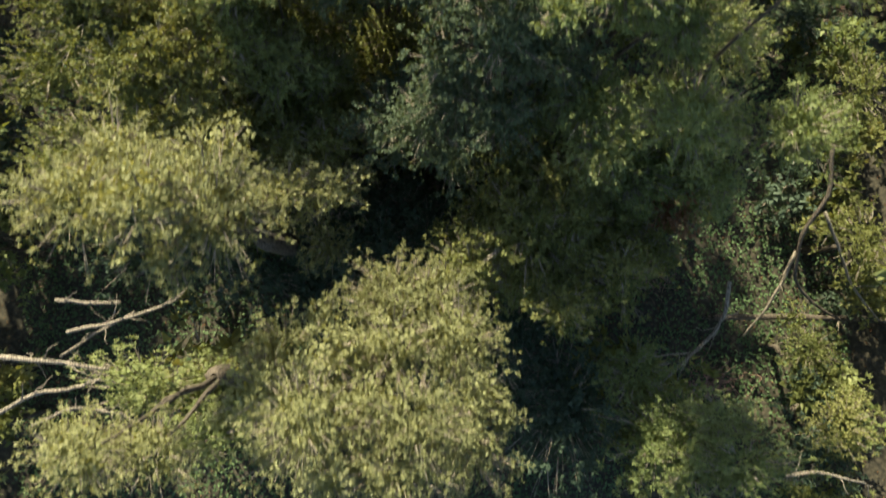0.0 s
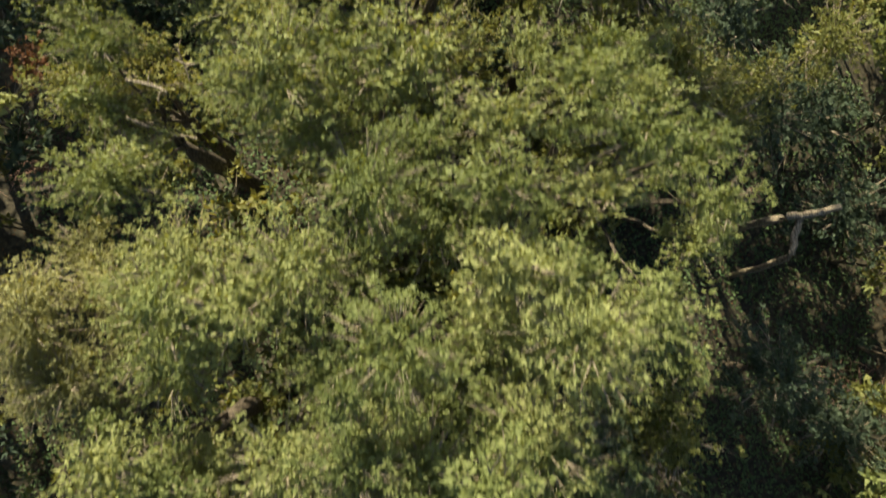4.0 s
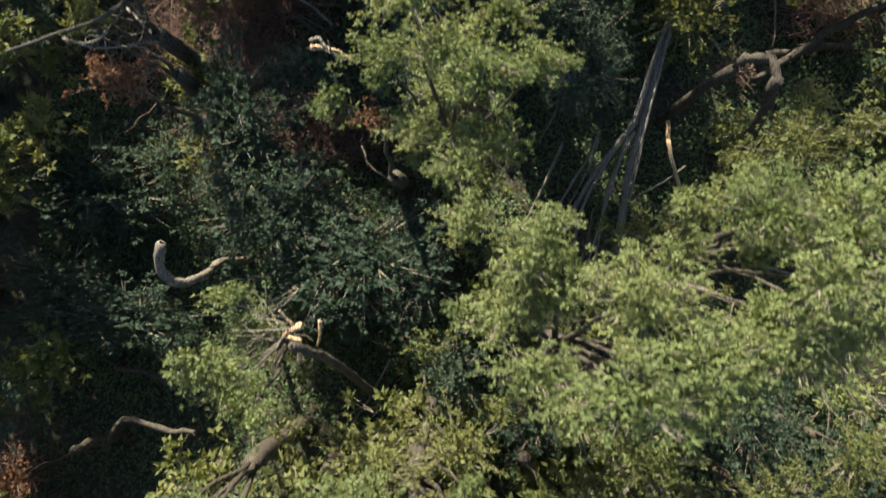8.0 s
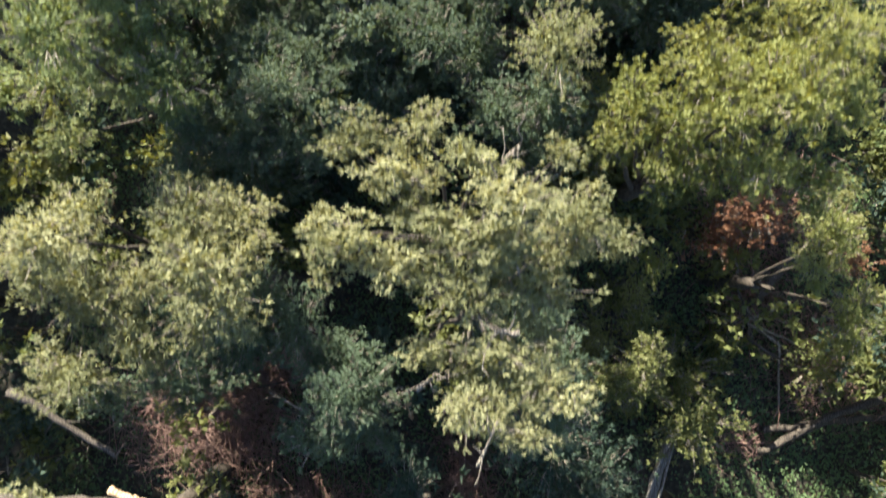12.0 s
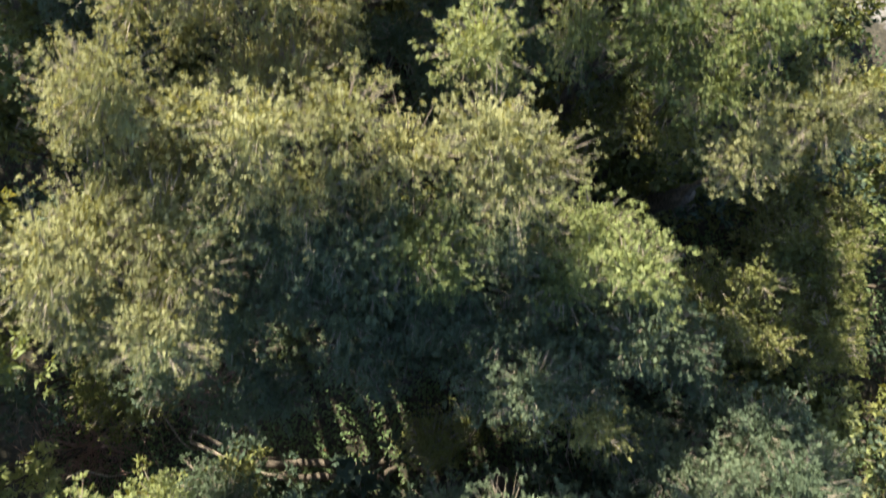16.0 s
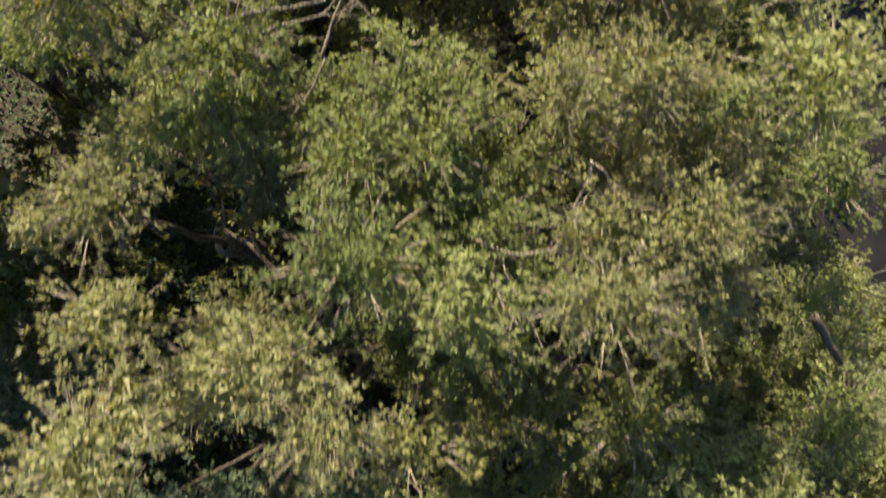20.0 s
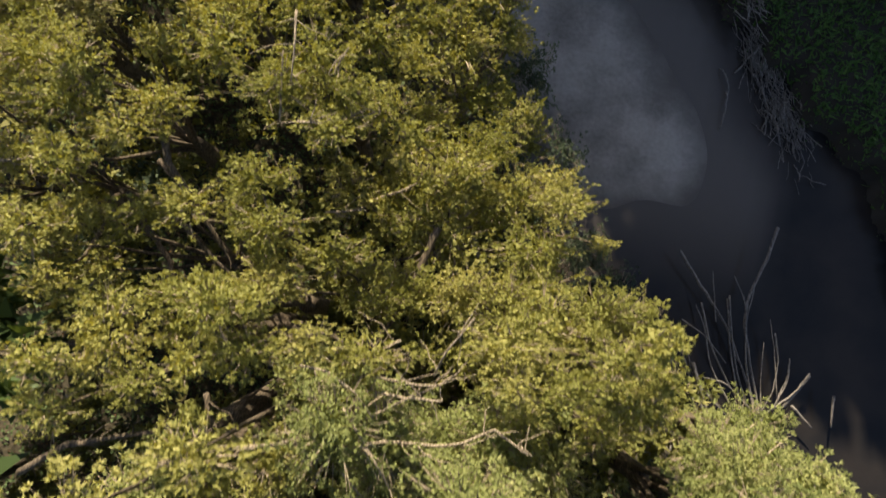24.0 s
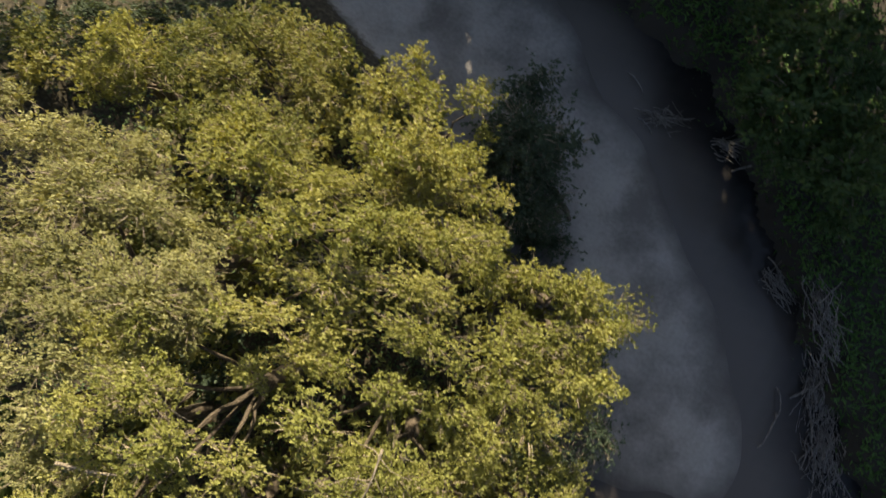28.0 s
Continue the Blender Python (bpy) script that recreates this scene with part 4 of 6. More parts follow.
tree("Y", 7.31, 33.80, 2, [(-0.12, 0.67, 7.2, 0.63, 0.63), (-0.44, 0.20, 6.8, 0.65, 0.59), (0.55, -0.88, 6.5, 0.66, 0.97)])
tree("W", -7.88, 38.14, 2, [(0.71, 1.55, 10.8, 0.61, 0.61), (1.65, 1.77, 10.2, 0.48, 0.48), (-0.67, 0.40, 8.4, 0.88, 0.57), (0.61, -0.20, 7.9, 0.60, 0.52), (0.68, -1.20, 7.9, 0.60, 0.52), (-1.60, -0.42, 6.8, 1.00, 1.00), (-1.36, -1.91, 6.2, 0.68, 0.43)])
tree("D", -9.10, 33.56, 2, [(-0.78, 0.16, 6.0, 0.87, 0.74), (0.78, -0.15, 6.8, 0.70, 0.53)])
tree("B", -3.22, 37.99, 2, [(0.50, 2.29, 6.8, 1.53, 1.00), (-2.31, 1.14, 3.9, 1.45, 1.24), (0.19, 1.07, 3.7, 2.04, 1.31), (-2.63, -0.83, 4.0, 1.37, 1.08), (1.69, -0.30, 3.1, 1.36, 0.91), (-1.23, -1.41, 2.9, 1.22, 0.92), (2.62, 1.30, 5.7, 0.90, 0.77), (-2.50, -2.23, 3.2, 1.20, 0.90), (3.69, -1.03, 3.2, 0.91, 0.75)])
tree("B", 2.03, 37.50, 2, [(0.00, -0.00, 4.5, 1.18, 0.77)])
tree("D", -1.23, 41.93, 2, [(0.00, 0.00, 4.2, 0.84, 0.70)])
tree("D", 8.67, 39.56, 2, [(0.00, 0.00, 4.7, 1.08, 1.08)])
tree("Y", -8.47, 68.14, 6, [(-1.09, 0.31, 9.2, 0.78, 0.51), (0.11, 0.89, 8.7, 0.54, 0.36), (-2.12, -0.28, 7.8, 0.84, 0.47), (1.19, -1.13, 8.3, 0.55, 0.55), (1.54, 1.06, 8.2, 0.46, 0.56), (1.89, -0.16, 7.0, 0.84, 0.62), (-1.51, -0.67, 7.0, 0.68, 0.56)])
tree("Y", -3.48, 69.34, 6, [(-1.71, 0.62, 6.5, 0.76, 0.76), (-0.35, 0.07, 7.2, 0.61, 0.61), (1.25, 0.94, 7.1, 0.84, 0.53), (2.56, 0.29, 6.6, 0.64, 0.64), (-1.29, -0.82, 6.5, 0.70, 0.70), (-0.46, -1.10, 7.0, 0.68, 0.57)])
tree("Y", -0.87, 67.14, 6, [(-1.05, 0.51, 10.5, 0.88, 0.46), (0.43, 0.64, 10.7, 0.61, 0.45), (0.10, 0.03, 10.9, 0.75, 0.44), (-0.80, -0.02, 10.3, 0.64, 0.39), (1.10, -0.04, 10.6, 0.62, 0.45), (-0.46, -0.58, 10.1, 0.65, 0.39), (0.69, -0.53, 10.1, 0.82, 0.39)])
tree("Y", -9.72, 70.73, 12, [(-1.03, 0.33, 9.0, 1.01, 0.63), (0.31, 0.14, 9.8, 0.67, 0.44), (-0.10, -0.47, 10.2, 0.81, 0.56), (0.40, 1.15, 8.9, 0.53, 0.47), (1.19, -0.08, 9.6, 0.77, 0.50), (0.04, -1.49, 9.8, 0.84, 0.58), (1.03, -0.83, 9.9, 0.75, 0.40), (-1.87, 1.22, 8.5, 0.61, 0.51)])
tree("Y", -6.57, 72.09, 12, [(-1.97, 0.71, 8.3, 0.86, 0.56), (-1.13, -0.22, 8.6, 0.95, 0.65), (-0.03, 0.89, 8.4, 0.76, 0.55), (0.05, -0.92, 9.5, 0.78, 0.50), (0.62, -0.15, 9.3, 0.70, 0.61), (1.13, 1.01, 7.9, 0.90, 0.70), (1.32, -0.73, 9.4, 0.61, 0.51), (1.19, -1.39, 9.5, 0.78, 0.42), (-1.16, 0.81, 8.2, 0.62, 0.51)])
tree("Y", -3.48, 73.64, 12, [(-0.88, 0.30, 7.2, 0.85, 0.62), (0.23, 1.09, 6.9, 0.97, 0.51), (-0.13, -0.08, 6.8, 0.98, 0.75), (-0.91, -0.90, 7.2, 0.73, 0.62), (0.40, -0.88, 6.4, 0.89, 0.66), (-0.58, -1.58, 6.9, 0.80, 0.52), (0.98, 1.51, 7.0, 0.46, 0.40), (0.84, 0.55, 6.7, 0.47, 0.47)])
tree("Y", -2.27, 70.66, 12, [(-1.80, 0.33, 7.8, 0.51, 0.41), (-0.53, 1.10, 6.8, 0.75, 0.52), (0.22, 1.78, 6.5, 0.42, 0.59), (-0.15, 0.67, 7.1, 0.62, 0.51), (-0.68, -0.18, 7.2, 0.84, 0.51), (1.10, 0.35, 7.6, 0.60, 0.49), (0.34, -0.20, 7.5, 0.72, 0.49), (1.22, -0.26, 7.6, 0.71, 0.41), (0.76, -1.25, 7.5, 0.93, 0.61), (-0.83, -1.11, 7.0, 0.85, 0.75), (2.08, -0.81, 7.3, 0.43, 0.20), (-1.69, -0.35, 6.9, 0.69, 0.58)])
tree("Y", -7.17, 69.03, 12, [(-0.43, -0.06, 9.2, 0.86, 0.48), (0.62, 0.53, 9.2, 0.76, 0.48), (-1.25, -0.34, 9.3, 0.75, 0.57), (1.06, -0.14, 9.2, 0.76, 0.48)])
tree("G", -12.17, 73.29, 17, [(-0.99, 0.58, 7.5, 0.94, 0.61), (-0.24, 0.47, 7.1, 0.80, 0.51), (0.29, -0.92, 8.5, 1.08, 0.67), (0.94, -0.15, 8.1, 0.65, 0.43)])
tree("Y", -9.12, 74.37, 17, [(-0.74, 0.71, 8.4, 0.88, 0.57), (0.27, 0.05, 8.5, 1.08, 0.57), (-0.44, -1.06, 8.8, 0.95, 0.45), (0.65, -0.81, 8.3, 0.99, 0.58), (0.26, 1.12, 8.0, 0.64, 0.53)])
tree("Y", -6.83, 75.71, 17, [(-0.28, 0.53, 7.3, 1.18, 0.61), (-0.32, -0.69, 8.0, 1.12, 0.59), (0.92, 0.29, 7.0, 0.64, 0.64), (0.27, -1.40, 8.0, 1.12, 0.58), (-1.08, 0.19, 7.7, 0.77, 0.55), (0.49, 1.09, 6.6, 0.59, 0.48)])
tree("Y", -3.66, 75.90, 17, [(-0.48, 0.73, 6.7, 0.77, 0.41), (0.79, 0.55, 6.9, 0.57, 0.26), (-0.42, -0.49, 6.9, 1.00, 0.64), (-1.18, -1.29, 7.2, 0.97, 0.63), (0.88, -0.80, 7.0, 0.56, 0.40), (0.03, 1.15, 6.7, 0.48, 0.29), (0.39, 0.17, 6.8, 0.48, 0.41)])
tree("Y", -16.92, 76.41, 28, [(-0.16, 0.02, 5.3, 0.90, 0.76), (0.44, 0.67, 5.3, 0.67, 0.67), (-0.29, -0.69, 5.2, 0.63, 0.55)])
tree("D", -13.16, 77.50, 28, [(-0.56, -0.08, 6.0, 0.73, 0.86), (0.39, -0.95, 6.4, 1.10, 0.71), (-0.76, -1.49, 6.2, 0.79, 0.59), (1.48, -1.16, 6.6, 0.89, 0.63), (-0.11, 1.56, 4.2, 1.11, 0.96), (-1.43, 1.41, 4.2, 0.89, 0.75), (1.01, 0.73, 4.8, 0.86, 0.86)])
tree("G", -15.51, 74.20, 28, [(-0.92, -0.10, 7.2, 1.15, 0.67), (0.25, 0.26, 7.0, 1.05, 0.56), (0.48, -1.12, 7.5, 1.26, 0.65), (1.31, -0.16, 6.2, 0.72, 0.72), (-2.19, 0.46, 6.6, 0.64, 0.45), (1.05, 0.67, 6.6, 0.64, 0.45)])
tree("Y", -9.20, 78.91, 28, [(-1.10, 0.12, 5.7, 0.88, 0.88), (0.05, 0.32, 6.0, 0.87, 0.73), (1.10, 0.94, 5.8, 0.65, 0.51), (0.31, -0.99, 6.2, 1.24, 0.72), (-0.92, -0.99, 6.1, 0.73, 0.66), (1.40, -0.48, 5.9, 0.87, 0.64), (-0.85, 1.10, 5.6, 0.54, 0.54)])
tree("Y", -8.60, 76.14, 28, [(-1.57, -0.15, 7.2, 1.16, 0.55), (0.34, 0.89, 6.3, 1.24, 0.58), (-1.94, -1.35, 7.5, 0.90, 0.54), (2.17, 0.55, 5.9, 0.74, 0.51), (-0.17, -0.38, 7.3, 0.97, 0.55), (1.17, 0.45, 6.1, 0.92, 0.52)])
tree("B", -6.52, 80.61, 28, [(-0.13, 0.17, 2.0, 1.26, 1.35), (0.62, -1.94, 1.8, 0.94, 1.02), (-0.48, 1.77, 1.4, 0.96, 0.87)])
tree("B", -21.26, 75.82, 28, [(-0.00, -0.00, 2.0, 1.35, 1.18)])
tree("B", -16.68, 78.65, 28, [(0.00, 0.00, 2.4, 0.99, 0.99)])
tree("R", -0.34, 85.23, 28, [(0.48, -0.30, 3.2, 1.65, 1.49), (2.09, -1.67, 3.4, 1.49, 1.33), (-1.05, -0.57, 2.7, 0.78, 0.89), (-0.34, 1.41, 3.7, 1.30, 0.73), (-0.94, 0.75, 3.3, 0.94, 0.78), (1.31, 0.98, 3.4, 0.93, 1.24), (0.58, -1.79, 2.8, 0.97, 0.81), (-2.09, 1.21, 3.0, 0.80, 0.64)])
tree("P", -0.74, 34.49, 2, [(-1.49, 0.99, 10.4, 0.61, 0.43), (-0.53, 1.11, 10.3, 0.53, 0.40), (0.16, 0.55, 10.7, 0.50, 0.37), (-1.01, 0.36, 10.6, 0.68, 0.43), (-2.15, -0.43, 10.2, 0.35, 0.26), (-1.58, -0.58, 10.5, 0.51, 0.34), (-0.32, -0.34, 10.6, 0.75, 0.42), (0.72, -0.13, 10.9, 0.73, 0.48), (1.92, -0.18, 10.3, 0.69, 0.44), (1.73, 0.91, 10.0, 0.34, 0.25), (0.76, -0.82, 10.7, 0.67, 0.42), (2.82, -0.40, 9.2, 0.39, 0.29), (-0.98, -0.98, 10.5, 0.51, 0.34)])
tree("Y", -11.03, 68.99, 12, [(-1.27, 2.25, 8.6, 0.69, 0.60), (-0.56, 1.24, 9.4, 0.74, 0.56), (-0.06, 0.27, 9.6, 0.73, 0.55), (-0.26, -0.97, 9.0, 0.77, 0.59), (1.16, -0.88, 9.4, 0.84, 0.56), (0.96, -1.91, 8.7, 0.79, 0.49)])
tree("G", -13.78, 71.79, 17, [(-0.91, 1.95, 7.6, 0.88, 0.66), (-0.22, 0.44, 7.9, 0.97, 0.64), (0.38, -0.45, 8.2, 0.84, 0.63), (0.88, -1.36, 8.7, 0.81, 0.57), (2.10, -0.88, 8.7, 0.81, 0.51), (-0.65, -0.55, 8.2, 0.84, 0.63), (-1.57, 0.83, 7.7, 0.88, 0.66)])
tree("G", -16.55, 71.94, 28, [(-1.15, 1.58, 7.3, 0.97, 0.73), (-0.19, 0.45, 7.8, 0.93, 0.70), (0.70, -0.56, 7.8, 0.93, 0.70), (1.89, -0.02, 7.6, 0.94, 0.59), (-0.60, -0.45, 7.8, 0.93, 0.70), (-1.80, 0.64, 7.4, 0.96, 0.72), (1.19, -1.66, 8.1, 0.92, 0.70)])
tree("Y", -6.73, 66.73, 12, [(-1.62, -0.38, 11.3, 0.70, 0.47), (-2.06, 0.22, 8.8, 0.84, 0.50), (-0.96, 0.65, 8.8, 0.79, 0.45), (-0.36, -0.52, 11.2, 0.63, 0.39), (-1.36, -1.08, 11.0, 0.64, 0.40), (0.30, -0.07, 10.9, 0.49, 0.41), (1.17, 0.23, 11.0, 0.64, 0.48), (2.07, 0.47, 10.9, 0.65, 0.41), (2.87, 0.45, 10.7, 0.63, 0.46)])
tree("Y", -4.60, 68.16, 12, [(-0.37, 0.37, 8.6, 0.91, 0.51), (-1.20, -0.19, 8.9, 0.79, 0.50), (0.47, -0.15, 7.7, 0.71, 0.54), (1.10, -0.05, 7.3, 0.79, 0.50)])
tree("Y", -0.50, 67.87, 12, [(-1.07, 0.01, 10.0, 0.54, 0.62), (0.66, 0.50, 7.0, 0.92, 0.69), (0.56, 0.24, 10.7, 0.54, 0.46), (0.52, -0.36, 10.1, 0.62, 0.45), (1.02, -0.25, 10.4, 0.35, 0.26), (-0.53, -0.68, 9.8, 0.64, 0.46), (-1.19, 0.56, 6.7, 0.70, 0.53)])
tree("G", -13.04, 68.91, 17, [(0.66, 0.46, 8.7, 0.81, 0.61), (0.72, -0.72, 8.3, 0.85, 0.63), (-0.91, 0.77, 8.2, 0.85, 0.64), (-0.49, -0.50, 8.1, 0.85, 0.64)])
tree("B", -20.73, 77.40, 28, [(2.78, 1.78, 1.6, 1.38, 0.86), (1.25, 0.86, 1.6, 1.38, 0.69), (-1.30, -0.79, 1.6, 1.38, 1.03), (-0.06, 0.27, 1.6, 1.21, 0.69), (-2.67, -2.11, 2.0, 1.52, 1.01)])
tree("B", -16.15, 80.22, 28, [(-0.00, 0.00, 1.4, 1.04, 0.70)])
tree("B", -1.66, 72.42, 17, [(-0.47, 1.03, 1.2, 1.01, 1.01), (-0.58, -0.38, 1.2, 1.01, 1.01), (1.04, -0.64, 0.4, 0.62, 0.79)])
tree("B", 2.48, 69.42, 17, [(0.00, -0.00, 0.0, 0.82, 0.91)])
tree("B", 0.94, 70.41, 17, [(-0.00, -0.00, 0.2, 0.80, 0.89)])
tree("B", -0.12, 73.35, 12, [(0.00, 0.00, 0.2, 0.61, 0.88)])
tree("B", -1.50, 75.79, 12, [(-0.00, -0.00, 0.4, 0.69, 1.04)])
tree("Y", -16.34, 76.37, 28, [(-0.34, 0.39, 6.5, 0.71, 0.58), (0.43, 0.43, 6.3, 0.66, 0.59), (-0.47, -0.54, 5.9, 0.67, 0.53), (0.37, -0.28, 6.0, 0.60, 0.53)])
tree("D", -13.94, 78.41, 28, [(-1.65, -0.33, 5.2, 0.98, 0.69), (-0.54, 0.39, 5.3, 0.97, 0.69), (0.54, 0.71, 5.1, 0.84, 0.70), (1.51, 0.28, 5.4, 0.83, 0.69), (-1.46, -1.33, 5.4, 0.83, 0.68), (-0.02, -1.02, 6.2, 0.79, 0.59), (1.62, 1.30, 4.7, 0.72, 0.65)])
tree("D", -19.19, 75.72, 28, [(-0.33, 0.36, 4.7, 1.01, 0.87), (0.34, -0.35, 4.8, 0.86, 0.57)])
tree("W", 3.58, 14.00, 2, [(-0.37, 1.09, 9.5, 0.73, 0.49), (-0.02, -0.03, 9.7, 0.63, 0.49), (-0.39, 2.37, 9.0, 0.76, 0.47), (0.70, -1.08, 8.5, 0.60, 0.50), (0.10, -2.34, 8.8, 0.58, 0.43)])

crown("G", -5.18, -2.50, 1, 11.2, 1.21, 0.49)
crown("B", 1.30, -1.78, 1, 5.5, 1.45, 1.58)
crown("G", -0.97, -1.69, 1, 11.6, 2.09, 1.47)
crown("G", -3.74, 1.12, 1, 12.6, 1.54, 1.00)
crown("B", -2.15, 1.28, 1, 4.6, 1.68, 1.26)
crown("G", -2.95, 1.87, 1, 8.0, 1.62, 0.86)
crown("W", 2.86, 3.38, 1, 9.5, 1.04, 0.66)
crown("W", 4.51, 3.54, 1, 12.5, 0.74, 0.88)
crown("W", 3.03, 4.83, 1, 13.0, 1.39, 1.07)
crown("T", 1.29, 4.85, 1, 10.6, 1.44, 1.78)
crown("D", -4.31, 5.07, 1, 6.8, 1.78, 1.19)
crown("D", -5.60, 5.79, 1, 8.2, 2.23, 1.17)
crown("W", 0.57, 5.86, 1, 12.3, 0.63, 0.56)
crown("W", 1.79, 5.93, 1, 7.5, 0.88, 0.55)
crown("W", -6.54, 6.46, 1, 9.7, 0.93, 0.83)
crown("W", 3.56, 6.56, 1, 10.0, 0.79, 0.61)
crown("T", -1.37, 6.70, 1, 9.5, 1.04, 1.13)
crown("D", -2.98, 6.93, 1, 9.0, 1.06, 1.16)
crown("W", 3.64, 7.69, 1, 12.7, 0.89, 0.70)
crown("W", 4.71, 8.04, 1, 12.3, 0.40, 0.54)
crown("W", -4.38, 8.13, 1, 10.6, 1.56, 1.40)
crown("T", 1.78, 8.74, 1, 10.3, 1.44, 0.93)
crown("W", -1.37, 9.52, 1, 12.2, 1.29, 1.02)
crown("W", 0.50, 9.63, 1, 12.7, 1.08, 0.76)
crown("D", 3.50, 10.06, 1, 9.5, 0.83, 1.29)
crown("G", -6.82, 11.00, 1, 9.4, 1.11, 1.48)
crown("W", -0.60, 11.07, 1, 13.0, 1.09, 0.61)
crown("W", 1.63, 11.31, 1, 13.0, 1.03, 0.73)
crown("W", -3.63, 11.49, 1, 11.8, 1.21, 1.00)
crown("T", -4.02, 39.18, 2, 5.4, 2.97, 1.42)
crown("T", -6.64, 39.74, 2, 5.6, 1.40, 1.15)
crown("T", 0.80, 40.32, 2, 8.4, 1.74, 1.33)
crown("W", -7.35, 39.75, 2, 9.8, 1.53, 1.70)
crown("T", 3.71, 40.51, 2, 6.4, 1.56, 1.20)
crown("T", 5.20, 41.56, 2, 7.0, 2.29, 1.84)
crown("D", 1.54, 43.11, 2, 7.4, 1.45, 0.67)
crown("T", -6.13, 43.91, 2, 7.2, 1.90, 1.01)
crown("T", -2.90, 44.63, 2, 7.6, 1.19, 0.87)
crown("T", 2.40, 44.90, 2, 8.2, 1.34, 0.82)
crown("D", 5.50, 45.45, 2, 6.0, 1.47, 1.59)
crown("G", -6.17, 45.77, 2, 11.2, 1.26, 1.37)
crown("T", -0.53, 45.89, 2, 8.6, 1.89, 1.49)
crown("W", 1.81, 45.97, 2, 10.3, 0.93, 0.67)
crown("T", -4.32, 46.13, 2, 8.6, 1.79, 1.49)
crown("W", -1.69, 46.36, 2, 9.8, 0.80, 0.53)
crown("D", 7.89, 46.48, 2, 4.8, 1.61, 2.96)
crown("W", 1.28, 46.96, 2, 10.6, 0.41, 0.24)
crown("G", -0.76, 47.83, 2, 11.3, 1.39, 0.83)
crown("G", -3.88, 48.06, 2, 11.4, 1.49, 1.04)
crown("G", 4.40, 48.36, 2, 11.0, 0.70, 1.09)
crown("G", -6.11, 48.55, 2, 11.3, 1.13, 0.90)
crown("W", -0.58, 49.49, 2, 11.2, 0.76, 0.38)
crown("W", 3.65, 49.72, 2, 10.6, 0.98, 0.65)
crown("D", 3.50, 50.04, 2, 6.6, 1.52, 1.64)
crown("G", -4.80, 50.28, 2, 11.0, 1.98, 0.92)
crown("W", 1.87, 50.42, 2, 10.8, 0.86, 0.62)
crown("T", -0.47, 50.82, 2, 8.4, 2.09, 0.80)
crown("G", 2.07, 51.90, 2, 10.0, 0.68, 0.85)
crown("W", -0.88, 52.00, 2, 11.0, 1.45, 0.69)
crown("G", 4.68, 52.24, 2, 9.6, 0.98, 1.60)
crown("T", -4.87, 52.63, 2, 10.4, 1.80, 1.47)
crown("T", -9.68, 53.19, 2, 6.6, 1.27, 1.85)
crown("W", 0.76, 53.44, 2, 11.0, 0.92, 0.92)
crown("W", -2.23, 54.29, 2, 11.5, 1.58, 0.93)
crown("W", 3.05, 55.25, 2, 11.0, 0.84, 0.99)
crown("T", -4.81, 55.34, 2, 11.8, 1.59, 0.62)
crown("W", 1.65, 55.45, 2, 11.4, 0.80, 0.87)
crown("T", -2.67, 55.51, 2, 11.4, 0.87, 0.65)
crown("T", -9.41, 55.86, 2, 7.2, 1.43, 1.21)
crown("W", -0.40, 56.16, 2, 10.4, 0.90, 0.65)
crown("W", 4.50, 56.24, 2, 8.4, 1.56, 1.07)
crown("G", -5.27, 56.71, 2, 13.2, 0.82, 0.38)
crown("D", -1.84, 56.78, 2, 12.4, 0.92, 0.55)
crown("D", -0.69, 56.92, 2, 9.5, 1.14, 0.70)
crown("D", 0.63, 57.10, 2, 11.4, 1.27, 0.70)
crown("G", -3.54, 57.18, 2, 13.2, 1.03, 0.60)
crown("G", -5.35, 57.63, 2, 13.0, 0.93, 0.67)
crown("W", 4.04, 58.22, 2, 8.4, 0.78, 0.58)
crown("G", 0.03, 58.23, 2, 12.8, 0.81, 0.64)
crown("W", -1.64, 58.54, 2, 12.2, 1.39, 0.82)
crown("W", -2.79, 58.63, 2, 12.2, 0.70, 0.70)
crown("G", 1.10, 59.39, 2, 12.6, 1.08, 0.90)
crown("G", -6.03, 59.55, 2, 12.6, 0.72, 0.66)
crown("T", -4.61, 60.07, 2, 10.2, 0.89, 0.73)
crown("W", -1.94, 60.09, 2, 12.4, 1.23, 1.11)
crown("W", -5.46, 60.72, 3, 12.0, 1.11, 0.72)
crown("G", 0.58, 60.76, 2, 12.7, 1.24, 0.94)
crown("W", 2.33, 60.85, 2, 12.4, 0.68, 0.80)
crown("W", -4.18, 61.01, 2, 12.0, 0.91, 0.91)
crown("D", -3.20, 61.15, 5, 8.4, 1.30, 0.80)
crown("G", -6.08, 62.04, 3, 12.8, 0.64, 0.76)
crown("W", -7.09, 62.14, 5, 11.0, 0.85, 1.00)
crown("G", 0.64, 62.61, 5, 12.0, 1.35, 0.81)
crown("G", -1.98, 62.76, 5, 9.0, 0.94, 0.85)
crown("D", -5.27, 62.96, 3, 9.6, 1.13, 0.78)
crown("W", -6.56, 63.69, 5, 10.8, 1.02, 0.70)
crown("W", -7.15, 63.86, 5, 12.0, 0.61, 0.54)
crown("D", -3.44, 63.89, 3, 9.4, 0.98, 0.80)
crown("G", -0.27, 64.27, 5, 12.0, 1.08, 0.88)
crown("W", -2.67, 64.35, 5, 9.6, 0.98, 0.53)
crown("Y", -5.84, 64.44, 5, 11.6, 0.64, 0.43)
crown("Y", -6.75, 65.12, 5, 12.6, 0.68, 0.62)
